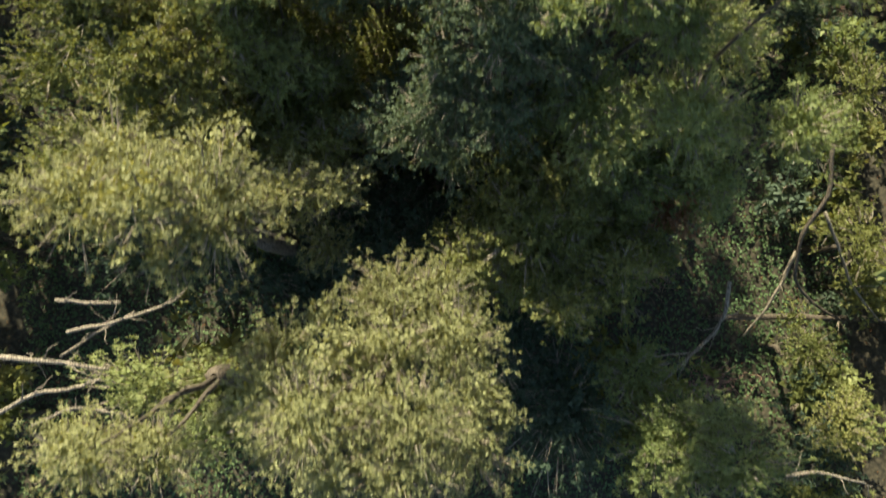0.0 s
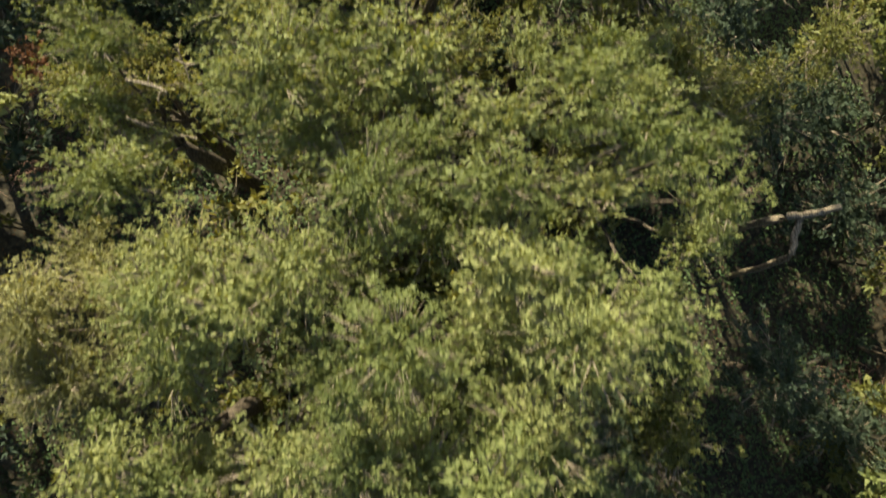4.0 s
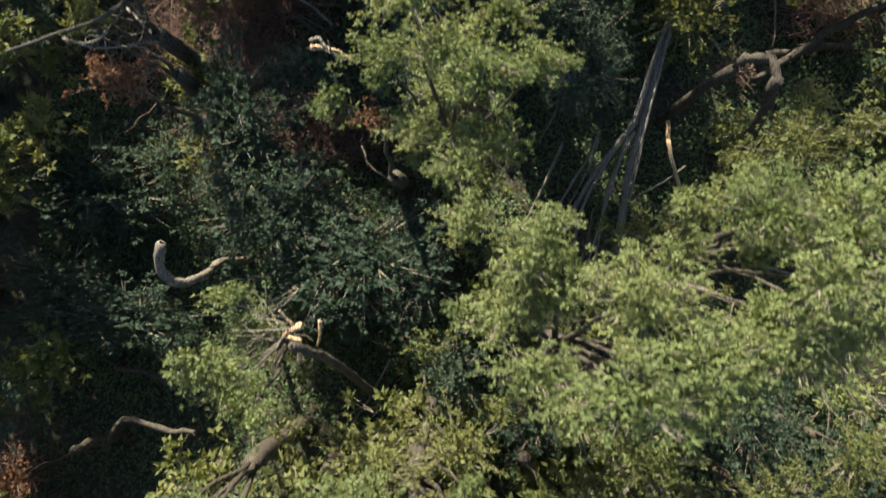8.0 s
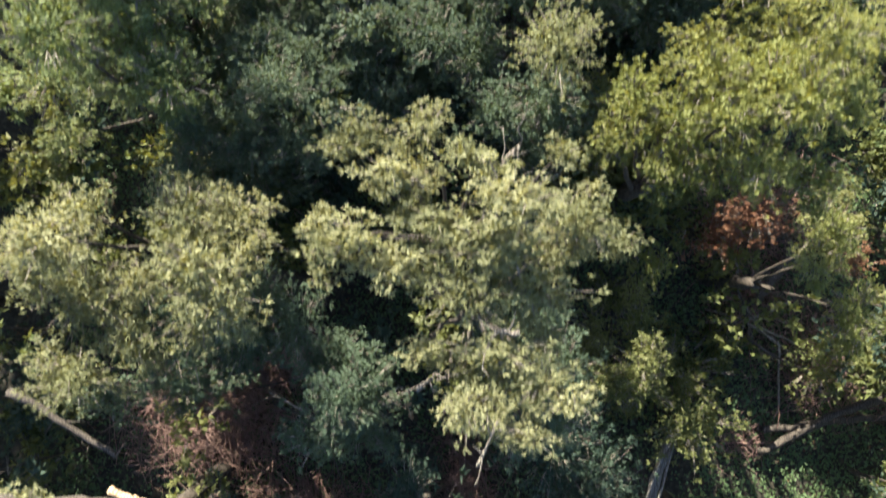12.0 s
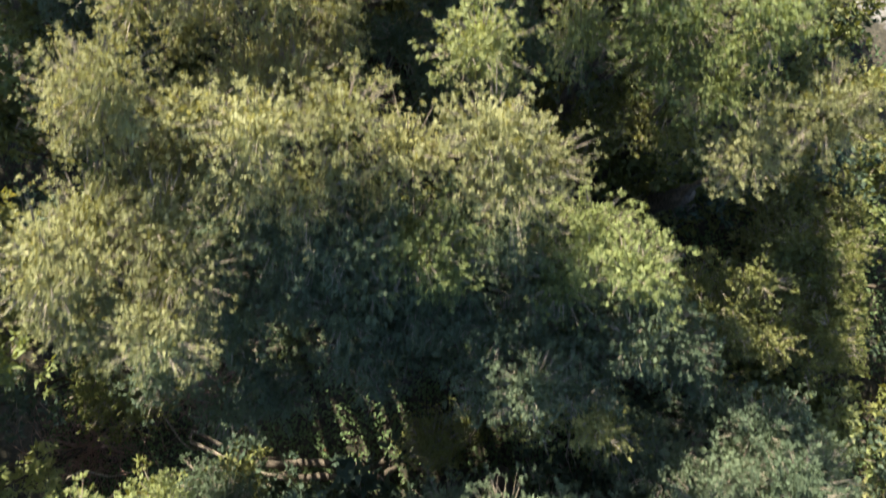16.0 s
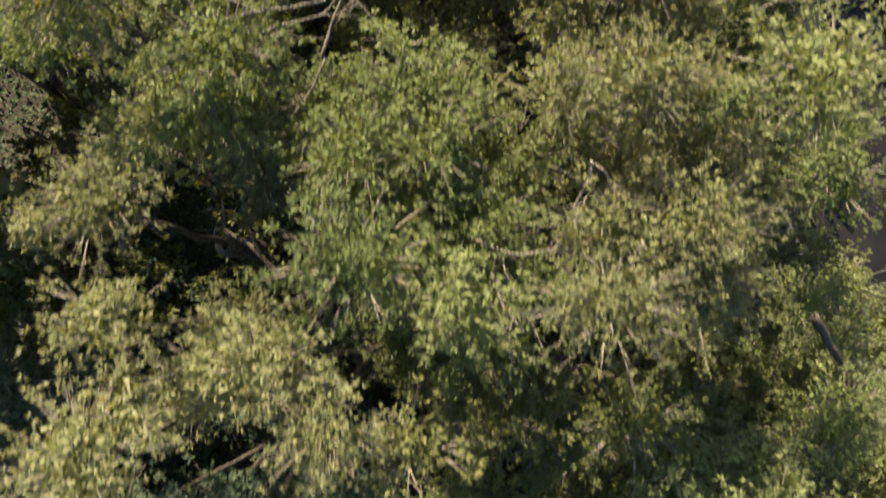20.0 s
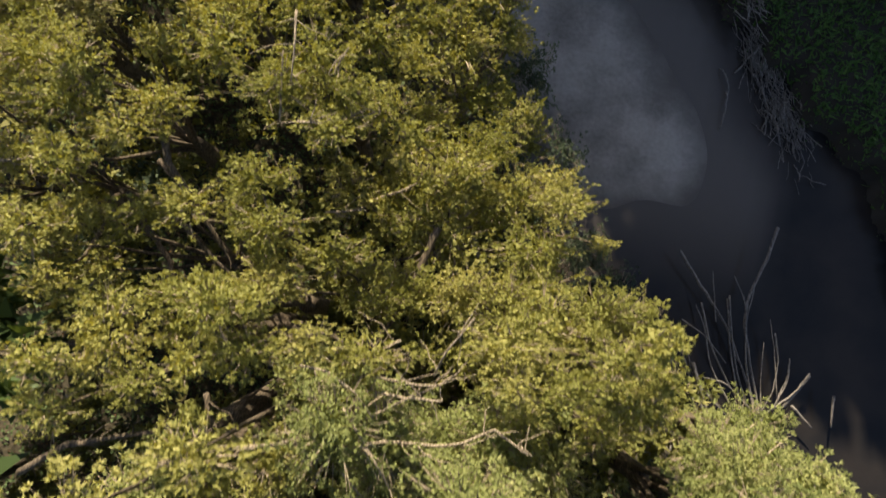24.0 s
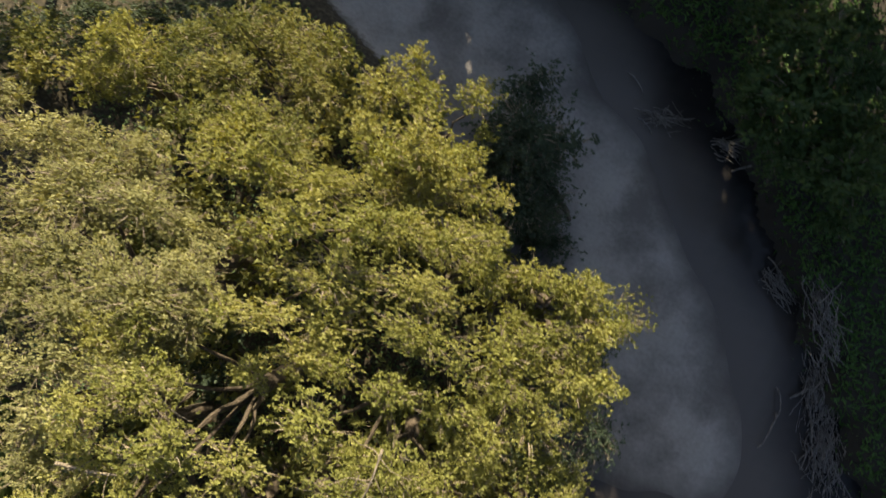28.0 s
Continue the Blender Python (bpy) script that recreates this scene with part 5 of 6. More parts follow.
crown("W", 1.98, 65.16, 5, 11.4, 1.31, 1.38)
crown("Y", -5.73, 65.51, 5, 12.0, 0.81, 0.61)
crown("W", -2.29, 65.56, 3, 11.6, 1.04, 0.69)
crown("W", -1.45, 65.91, 5, 9.6, 1.25, 0.71)
crown("W", -4.21, 66.24, 5, 11.0, 0.92, 0.92)
crown("Y", -7.71, 66.58, 5, 11.0, 0.84, 0.46)
crown("W", 3.69, 66.15, 5, 10.0, 0.77, 0.77)
crown("Y", 0.20, 67.21, 5, 9.2, 0.93, 0.83)
crown("Y", -6.14, 67.29, 5, 11.0, 0.69, 0.46)
crown("Y", -1.86, 68.00, 5, 9.2, 1.02, 0.83)
crown("D", -3.12, 3.27, 1, 7.5, 1.68, 1.01)
crown("B", -1.24, 1.30, 1, 5.5, 1.82, 1.43)
crown("D", 1.97, 1.61, 1, 8.0, 1.51, 1.08)
crown("D", 3.74, 0.69, 1, 7.4, 1.02, 1.13)
crown("T", -0.19, 3.39, 1, 8.2, 0.95, 1.06)
crown("D", -5.03, 3.25, 1, 7.5, 1.57, 1.01)
crown("W", 3.30, 2.50, 1, 8.6, 1.02, 0.61)
crown("W", 3.91, 60.34, 2, 10.5, 0.47, 1.02)
crown("D", 6.63, 59.35, 2, 5.0, 1.15, 1.02)
crown("D", 4.72, 57.24, 2, 6.0, 1.07, 0.71)
crown("W", -3.22, 53.05, 2, 11.0, 0.84, 0.69)
crown("W", -1.68, 53.09, 2, 11.3, 1.10, 0.66)
crown("G", 4.13, 54.12, 2, 10.5, 0.81, 0.73)
crown("D", 1.87, 55.48, 2, 8.5, 0.89, 1.28)
crown("W", 4.64, 64.08, 5, 8.5, 0.89, 1.19)
crown("D", 6.53, 61.81, 5, 6.0, 0.73, 1.21)
crown("D", 5.76, 63.16, 5, 6.0, 1.09, 1.45)
crown("W", -1.06, 13.03, 1, 12.3, 0.99, 0.85)
crown("W", -1.90, 12.04, 1, 11.6, 0.79, 0.79)
crown("W", -2.49, 14.81, 1, 11.5, 0.80, 0.80)
crown("W", 0.59, 12.05, 1, 12.6, 0.82, 0.57)
crown("D", 3.75, 16.92, 1, 7.0, 1.13, 1.24)
crown("W", -0.40, 15.13, 1, 11.4, 0.81, 0.66)
crown("D", -7.06, 16.18, 1, 8.0, 1.15, 0.94)
crown("Y", -4.02, 76.59, 20, 7.2, 0.93, 0.58)
crown("Y", -2.86, 76.61, 20, 7.0, 0.53, 0.26)
crown("Y", -3.15, 74.99, 20, 6.8, 0.84, 0.66)
crown("Y", -8.45, 77.41, 20, 7.4, 1.26, 0.92)
crown("Y", -11.83, 75.97, 20, 7.6, 1.36, 0.79)
crown("B", -6.49, 79.98, 20, 1.4, 1.18, 1.52)
crown("B", -4.83, 79.09, 20, 0.8, 0.87, 1.22)
crown("Y", -1.87, 72.64, 20, 5.4, 0.42, 0.66)
crown("Y", -1.76, 70.85, 20, 6.4, 1.11, 0.87)
crown("G", -11.90, 72.44, 20, 8.6, 1.35, 0.94)
crown("Y", -5.83, 71.58, 20, 9.0, 1.11, 0.80)
crown("Y", -3.72, 70.51, 20, 7.4, 1.26, 0.92)
crown("P", -5.19, 33.49, 2, 9.4, 1.01, 1.10)
crown("P", -7.60, 33.72, 2, 9.6, 0.63, 0.72)
crown("P", -0.39, 31.52, 2, 9.6, 0.81, 0.54)
crown("Y", 3.68, 35.99, 2, 10.6, 1.58, 1.00)
crown("Y", 4.63, 36.81, 2, 11.0, 0.87, 0.71)
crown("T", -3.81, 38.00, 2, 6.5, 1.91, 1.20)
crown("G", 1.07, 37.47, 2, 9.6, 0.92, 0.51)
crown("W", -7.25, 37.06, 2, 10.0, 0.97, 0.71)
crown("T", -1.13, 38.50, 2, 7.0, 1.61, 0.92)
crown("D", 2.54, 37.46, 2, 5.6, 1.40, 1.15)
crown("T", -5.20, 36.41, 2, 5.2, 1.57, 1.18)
crown("W", 4.74, 56.59, 2, 9.4, 0.72, 1.08)
crown("G", 1.42, 58.44, 2, 12.0, 0.93, 0.60)
crown("W", -2.53, 64.37, 3, 11.6, 0.81, 0.61)
crown("Y", -5.78, 63.85, 3, 12.0, 0.71, 0.64)
crown("D", -4.67, 64.88, 3, 10.0, 0.82, 0.66)
crown("W", -4.92, 9.04, 1, 10.8, 1.06, 0.73)
crown("W", 3.60, 8.15, 1, 12.6, 0.98, 0.65)
crown("T", 0.61, 31.36, 2, 8.4, 1.18, 0.93)
crown("T", -3.17, 30.75, 2, 7.4, 0.80, 1.07)
crown("D", 0.09, 31.51, 2, 3.2, 0.72, 1.16)
crown("D", 3.95, 31.68, 2, 4.0, 0.82, 1.51)
crown("D", -9.95, 42.72, 2, 2.8, 1.67, 0.91)
crown("T", 5.66, 42.33, 2, 7.6, 0.87, 1.26)
crown("D", -1.25, 42.15, 2, 3.0, 0.90, 0.90)
crown("W", 5.55, 56.80, 2, 8.5, 1.26, 0.97)
crown("W", 4.16, 61.31, 2, 9.5, 0.79, 0.79)
crown("D", 6.81, 54.20, 2, 6.0, 0.96, 1.08)
crown("T", -1.38, 8.01, 1, 9.6, 0.92, 1.29)
crown("W", -3.58, 5.45, 1, 9.4, 1.22, 0.85)
crown("D", -5.42, 4.51, 1, 8.8, 1.49, 0.99)
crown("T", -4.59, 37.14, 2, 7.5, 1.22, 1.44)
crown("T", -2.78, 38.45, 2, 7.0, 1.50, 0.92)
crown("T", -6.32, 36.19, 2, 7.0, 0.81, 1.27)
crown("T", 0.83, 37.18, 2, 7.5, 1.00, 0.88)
crown("W", 6.50, 58.67, 2, 7.5, 0.64, 0.96)
crown("T", 0.44, 43.90, 2, 8.0, 1.27, 0.53)
crown("Y", 0.80, 67.63, 5, 8.2, 0.96, 1.01)
crown("Y", -0.13, 68.47, 5, 7.6, 0.85, 0.96)
crown("W", 2.53, 66.10, 5, 9.0, 0.75, 0.66)
crown("W", 3.57, 66.16, 5, 9.2, 0.83, 0.74)
crown("T", -3.29, 46.51, 2, 9.8, 1.17, 0.81)
crown("T", -2.59, 45.78, 2, 9.2, 1.14, 0.76)
crown("W", 4.18, 3.21, 1, 8.6, 1.72, 0.91)
crown("W", 6.35, 3.05, 1, 8.6, 1.31, 0.81)
crown("W", 5.29, 4.86, 1, 9.2, 1.15, 0.77)
crown("W", 2.20, 1.09, 1, 7.2, 1.17, 1.28)
crown("W", -3.41, 4.47, 1, 7.6, 1.36, 0.90)

# ---- bare limbs, snags and fallen wood ----
limb("split", 0.100, [(5.70, 29.68, 2.20), (5.41, 28.68, 1.80), (5.06, 26.97, 1.40), (4.72, 25.04, 1.00), (4.50, 21.88, 0.50)])
limb("split", 0.075, [(5.48, 29.55, 2.30), (5.16, 28.48, 1.90), (4.83, 26.77, 1.50), (3.89, 25.50, 1.00), (3.01, 23.84, 0.60)])
limb("split", 0.049, [(4.87, 26.79, 1.50), (4.32, 26.01, 1.20), (3.46, 24.36, 0.80), (3.24, 22.35, 0.50)])
limb("split", 0.049, [(4.82, 26.50, 1.40), (4.20, 25.03, 1.10), (4.01, 23.39, 0.70), (3.92, 22.05, 0.50)])
limb("split", 0.035, [(3.66, 26.33, 2.00), (3.58, 25.84, 1.60), (2.94, 24.66, 0.90), (2.35, 23.48, 0.60)])
limb("split", 0.035, [(5.14, 27.59, 1.60), (5.10, 26.18, 1.30), (4.79, 24.23, 0.80), (4.66, 22.72, 0.50)])
limb("bark", 0.130, [(6.97, 26.89, 5.20), (7.19, 26.38, 4.00), (7.45, 25.65, 2.20), (7.45, 24.01, 0.20)])
limb("log", 0.120, [(12.36, 30.72, 1.60), (11.00, 30.07, 1.20), (9.97, 29.35, 0.70), (8.94, 28.63, 0.40)])
limb("bark", 0.096, [(-2.03, 18.22, 0.00), (-2.31, 18.89, 2.18), (-2.54, 20.00, 5.86), (-2.65, 20.59, 8.36), (-2.77, 20.87, 9.76)])
limb("branch", 0.017, [(-3.08, 21.05, 8.67), (-3.68, 20.98, 8.57), (-4.23, 20.95, 8.37)])
limb("branch", 0.015, [(-3.16, 20.93, 8.70), (-3.48, 20.56, 8.50), (-3.82, 20.27, 8.30), (-4.24, 19.87, 7.90)])
limb("branch", 0.018, [(-3.38, 21.05, 8.61), (-3.77, 21.31, 8.51), (-4.09, 21.49, 8.51)])
limb("branch", 0.018, [(-3.32, 21.05, 8.48), (-3.54, 21.38, 8.48), (-3.64, 21.53, 8.48)])
limb("snag", 0.108, [(-6.74, 22.56, 5.67), (-6.99, 22.05, 5.27), (-6.66, 21.65, 4.87), (-6.52, 21.85, 3.87), (-6.53, 22.30, 2.62)])
limb("branch", 0.040, [(1.84, 21.52, 10.28), (2.15, 21.67, 10.28), (2.41, 21.82, 10.48)])
limb("branch", 0.033, [(2.52, 21.67, 10.16), (2.64, 21.60, 10.16), (2.84, 21.39, 9.96)])
limb("branch", 0.041, [(3.24, 22.03, 9.73), (3.59, 21.95, 9.73), (4.10, 21.78, 9.73)])
limb("dim", 0.033, [(-8.51, 25.79, 8.38), (-7.60, 26.03, 8.58), (-6.79, 26.21, 8.78), (-6.17, 26.42, 8.98), (-6.11, 26.91, 8.98), (-6.14, 27.49, 8.98), (-6.04, 28.08, 8.98)])
limb("branch", 0.027, [(-7.46, 26.03, 8.47), (-6.97, 25.94, 8.27), (-6.27, 26.02, 8.27)])
limb("branch", 0.045, [(-3.96, 29.12, 2.00), (-4.71, 29.74, 2.00), (-5.69, 30.19, 2.00)])
limb("log", 0.100, [(-5.39, 25.53, 1.00), (-4.35, 24.57, 1.00), (-3.32, 23.78, 1.00), (-2.64, 23.31, 1.00)])
limb("log", 0.070, [(-9.97, 19.12, 1.00), (-8.98, 19.00, 1.00), (-8.13, 18.55, 1.00), (-7.46, 18.25, 1.00)])
limb("log", 0.100, [(-10.03, 16.79, 1.20), (-9.46, 17.84, 1.50), (-7.80, 17.59, 2.00), (-7.11, 17.67, 2.20)])
limb("branch", 0.038, [(-1.91, 19.77, 2.00), (-2.59, 18.43, 1.00), (-3.43, 17.14, 0.50)])
limb("branch", 0.037, [(-2.85, 25.85, 9.24), (-2.69, 25.87, 9.34), (-2.56, 25.71, 9.24), (-2.35, 25.58, 9.14)])
limb("log", 0.085, [(-10.11, 29.07, 7.65), (-8.47, 29.06, 7.85), (-7.41, 29.14, 8.05), (-6.83, 29.14, 8.05), (-5.84, 28.95, 8.05)])
limb("log", 0.090, [(-10.00, 30.77, 6.41), (-9.26, 30.33, 6.21), (-8.62, 29.81, 6.01), (-7.84, 29.41, 6.01)])
limb("dim", 0.028, [(-4.90, 29.16, 2.40), (-4.30, 28.78, 2.20), (-3.86, 28.55, 2.00), (-3.56, 27.58, 1.60), (-3.08, 26.25, 1.20)])
limb("dim", 0.026, [(-1.92, 32.12, 2.00), (-2.25, 30.85, 1.60), (-2.57, 30.04, 1.30), (-3.55, 29.18, 1.10), (-4.11, 28.52, 1.00)])
limb("dim", 0.026, [(-0.99, 31.99, 2.00), (-0.79, 30.90, 1.60), (-0.59, 29.94, 1.20)])
limb("stump", 0.070, [(-1.86, 30.40, 1.80), (-1.80, 29.98, 1.50), (-1.77, 29.48, 1.00)])
limb("branch", 0.045, [(7.53, 34.40, 1.60), (7.71, 33.20, 1.40), (8.39, 32.33, 1.20), (9.42, 31.97, 1.00), (10.21, 31.47, 0.80)])
limb("branch", 0.045, [(7.55, 32.49, 1.40), (8.42, 32.70, 1.30), (9.31, 33.12, 1.20)])
limb("branch", 0.038, [(8.98, 31.94, 1.20), (9.16, 30.79, 0.80), (9.37, 29.78, 0.40)])
limb("log", 0.140, [(8.50, 33.14, 0.80), (8.84, 33.50, 0.80), (9.35, 34.21, 0.80), (9.52, 34.91, 0.80)])
limb("log", 0.110, [(9.02, 29.26, 0.50), (10.38, 29.48, 0.50), (11.75, 29.66, 0.50), (13.80, 29.80, 0.50)])
limb("bark", 0.119, [(6.14, 27.27, 4.57), (6.47, 27.45, 4.97), (6.82, 27.36, 5.17), (7.02, 26.74, 5.17)])
limb("stump", 0.060, [(5.86, 26.89, 1.20), (5.76, 26.01, 1.60), (5.93, 25.39, 1.60), (6.33, 24.74, 1.20)])
limb("branch", 0.038, [(5.07, 24.67, 0.80), (5.99, 25.25, 1.00), (6.43, 25.63, 1.20)])
limb("branch", 0.028, [(-0.34, 30.48, 10.06), (-0.20, 30.78, 10.06), (-0.07, 31.19, 10.26)])
limb("branch", 0.037, [(-1.32, 31.48, 9.28), (-1.05, 31.75, 9.68)])
limb("branch", 0.046, [(0.23, 32.52, 10.27), (-0.11, 32.54, 10.17), (-0.26, 32.21, 10.07)])
limb("branch", 0.053, [(2.73, 26.07, 1.60), (2.34, 25.01, 1.20), (1.78, 23.75, 0.80)])
limb("branch", 0.038, [(-3.09, 25.89, 1.00), (-2.90, 25.33, 1.00), (-2.31, 24.95, 1.00)])
limb("log", 0.120, [(-7.94, 38.54, 4.00), (-7.57, 38.13, 3.60), (-7.16, 37.74, 3.00)])
limb("branch", 0.045, [(-1.34, 40.55, 1.40), (-0.84, 41.09, 1.40), (-0.14, 41.64, 1.40)])
limb("branch", 0.050, [(-0.07, 35.07, 10.11), (0.04, 35.24, 10.31), (0.15, 35.31, 10.51)])
limb("branch", 0.045, [(7.64, 32.66, 1.40), (8.56, 32.17, 1.20), (9.33, 31.67, 1.00)])
limb("branch", 0.052, [(6.80, 0.24, 5.62), (6.80, -0.48, 5.42), (6.61, -0.95, 5.22), (6.13, -1.50, 5.02), (5.38, -2.36, 4.62)])
limb("branch", 0.026, [(6.12, -1.46, 5.01), (5.61, -1.50, 5.01), (5.06, -1.59, 5.01)])
limb("log", 0.060, [(10.09, 3.79, 4.40), (10.21, 2.55, 4.00), (9.77, 1.57, 3.40), (9.99, 0.38, 2.60), (10.83, -0.26, 2.00), (12.05, -0.85, 1.60)])
limb("branch", 0.053, [(9.86, 1.14, 3.00), (9.82, 0.38, 2.40), (9.62, -0.43, 1.80), (9.32, -1.30, 1.00)])
limb("log", 0.090, [(8.79, -0.75, 0.70), (10.89, -0.71, 0.70), (12.63, -0.75, 0.70), (15.09, -0.80, 0.70)])
limb("branch", 0.045, [(10.19, 2.13, 3.80), (10.95, 1.13, 3.20), (11.61, 0.22, 2.60), (12.77, -0.75, 2.00)])
limb("branch", 0.052, [(-8.67, -1.34, 8.10), (-7.61, -1.42, 8.10), (-6.87, -1.50, 8.10), (-6.27, -1.60, 7.90)])
limb("branch", 0.044, [(-8.40, -2.54, 8.10), (-7.58, -2.05, 8.10), (-6.85, -1.96, 7.90), (-6.43, -1.79, 7.90)])
limb("branch", 0.037, [(-7.68, -2.70, 7.90), (-6.95, -2.31, 7.90), (-6.07, -2.49, 7.70)])
limb("branch", 0.037, [(-7.11, -0.28, 8.32), (-6.43, -0.33, 8.42), (-5.80, -0.31, 8.52)])
limb("branch", 0.037, [(-6.99, -0.89, 8.11), (-6.05, -0.70, 8.31), (-5.03, -0.37, 8.51)])
limb("branch", 0.037, [(-5.13, -2.58, 8.10), (-5.14, -3.07, 8.10), (-5.73, -3.43, 7.90)])
limb("branch", 0.029, [(-7.32, -1.39, 7.71), (-6.57, -0.94, 7.91), (-5.73, -0.50, 8.11)])
limb("branch", 0.029, [(-1.75, -0.18, 8.29), (-1.33, -0.38, 8.29), (-1.00, -0.65, 8.29)])
limb("branch", 0.037, [(7.65, -3.98, 6.26), (8.15, -3.81, 6.46), (9.36, -4.11, 6.26)])
limb("branch", 0.038, [(8.49, 21.02, 3.40), (9.31, 20.72, 3.40), (9.93, 20.36, 3.40)])
limb("branch", 0.030, [(8.37, 21.07, 3.20), (8.67, 20.46, 3.20), (8.86, 19.85, 3.20)])
limb("snag", 0.100, [(8.61, 14.04, 3.40), (9.07, 14.09, 3.60), (9.93, 14.32, 3.60)])
limb("snag", 0.090, [(8.97, 13.99, 3.40), (8.83, 13.47, 3.40), (8.79, 13.01, 3.40)])
limb("branch", 0.041, [(-6.41, 15.14, 7.57), (-5.63, 14.81, 7.77), (-4.84, 14.64, 7.97)])
limb("log", 0.076, [(-7.01, 10.59, 7.74), (-6.27, 10.59, 7.94), (-5.50, 10.54, 8.14)])
limb("branch", 0.032, [(-7.46, 12.02, 7.91), (-7.13, 11.95, 7.91), (-6.75, 11.85, 7.91)])
limb("log", 0.119, [(-0.68, 19.35, 5.24), (-0.95, 17.83, 6.24), (-0.86, 16.74, 7.24), (-0.45, 15.30, 9.84)])
limb("branch", 0.034, [(-0.44, 15.01, 9.83), (-0.19, 15.02, 10.03), (0.06, 15.12, 10.23)])
limb("branch", 0.027, [(-5.22, 16.08, 8.23), (-4.86, 15.88, 8.43), (-4.48, 15.90, 8.63)])
limb("branch", 0.044, [(6.74, 21.37, 5.17), (7.83, 21.00, 5.17), (8.87, 20.00, 5.17), (9.71, 19.20, 5.17)])
limb("branch", 0.029, [(7.74, 20.80, 5.07), (8.09, 20.25, 4.97), (8.34, 19.34, 4.77)])
limb("branch", 0.025, [(8.40, 20.49, 5.10), (8.79, 19.74, 4.90), (9.38, 19.24, 4.80)])
limb("branch", 0.038, [(3.84, 21.28, 3.00), (4.15, 20.18, 2.00), (4.20, 18.92, 1.50), (4.17, 17.95, 1.40)])
limb("branch", 0.038, [(5.48, 21.05, 3.00), (6.10, 19.93, 2.20), (7.07, 18.24, 1.40)])
limb("branch", 0.026, [(3.32, 19.21, 1.40), (3.67, 18.42, 1.40), (3.77, 17.61, 1.40)])
limb("branch", 0.026, [(6.34, 19.32, 2.00), (6.04, 18.84, 2.00), (5.89, 18.21, 2.00)])
limb("branch", 0.026, [(4.76, 20.09, 1.40), (5.27, 19.30, 1.40), (4.81, 17.98, 1.40)])
limb("branch", 0.034, [(-0.48, 15.76, 10.43), (-0.28, 15.32, 10.43), (-0.85, 15.09, 10.43), (-1.84, 14.92, 10.23)])
limb("branch", 0.027, [(-5.38, 15.18, 9.63), (-4.88, 15.06, 9.73), (-4.61, 14.92, 9.83)])
limb("log", 0.100, [(-8.35, 39.83, 0.90), (-7.09, 39.91, 0.90), (-5.75, 40.13, 0.90), (-4.09, 40.17, 0.80), (-2.73, 40.25, 0.80)])
limb("branch", 0.053, [(-8.32, 41.13, 1.20), (-6.90, 40.53, 1.10), (-5.90, 40.16, 1.00)])
limb("branch", 0.045, [(-5.25, 44.41, 1.20), (-4.39, 43.70, 1.10), (-3.86, 43.05, 1.00), (-3.35, 42.41, 0.80)])
limb("branch", 0.060, [(-1.63, 40.57, 1.20), (-0.74, 41.02, 1.40), (-0.04, 41.89, 1.60)])
limb("branch", 0.039, [(-0.69, 38.23, 5.18), (-0.47, 38.93, 5.38), (-0.01, 39.55, 5.58)])
limb("log", 0.122, [(-8.38, 37.65, 4.29), (-7.19, 37.25, 4.29), (-6.07, 36.92, 4.29)])
limb("branch", 0.053, [(-9.78, 42.73, 1.00), (-9.22, 43.23, 1.20), (-8.99, 43.63, 1.40)])
limb("branch", 0.038, [(6.95, 38.29, 1.00), (7.04, 37.63, 1.00), (7.08, 36.98, 1.00)])
limb("branch", 0.038, [(7.79, 39.08, 2.00), (8.07, 38.41, 1.60), (8.21, 37.84, 1.00)])
limb("branch", 0.038, [(0.65, 42.59, 3.40), (1.47, 42.87, 3.60), (2.55, 43.23, 3.80)])
limb("branch", 0.038, [(2.55, 43.23, 3.80), (2.23, 42.52, 3.40), (2.19, 41.57, 3.00)])
limb("branch", 0.038, [(-11.90, 39.80, 1.00), (-11.44, 40.14, 1.00), (-10.60, 39.94, 1.00)])
limb("branch", 0.031, [(-0.85, 50.98, 8.08), (-0.56, 51.28, 8.48)])
limb("branch", 0.038, [(-0.36, 50.53, 7.97), (0.04, 50.59, 8.07), (0.52, 50.69, 8.17)])
limb("branch", 0.019, [(-1.46, 59.10, 11.78), (-0.91, 58.87, 11.98), (-0.44, 58.96, 12.18)])
limb("branch", 0.017, [(-2.32, 58.64, 10.77), (-2.13, 58.40, 10.37), (-1.92, 58.18, 9.97)])
limb("branch", 0.017, [(-2.15, 58.43, 10.82), (-1.80, 58.24, 10.82), (-1.44, 57.97, 10.82)])
limb("log", 0.048, [(3.69, 59.67, 3.00), (4.89, 60.21, 3.20), (5.98, 60.85, 3.40), (7.57, 61.84, 3.60)])
limb("log", 0.100, [(8.97, 63.68, 0.60), (9.62, 62.84, 0.50), (10.36, 61.92, 0.40)])
limb("log", 0.080, [(10.04, 63.70, 0.40), (10.30, 63.34, 0.40), (10.55, 62.99, 0.40)])
limb("branch", 0.016, [(2.79, 61.28, 8.44), (2.90, 61.14, 8.64), (3.05, 60.98, 8.64)])
limb("log", 0.064, [(3.71, 58.25, 9.98), (4.34, 57.70, 9.38), (4.93, 57.38, 8.78), (5.65, 57.07, 8.18)])
limb("log", 0.079, [(-7.19, 56.49, 7.98), (-6.16, 57.03, 8.18), (-5.51, 57.44, 8.18), (-4.52, 58.04, 7.98)])
limb("branch", 0.021, [(-7.96, 62.73, 8.28), (-7.77, 62.57, 8.28), (-7.58, 62.35, 8.28)])
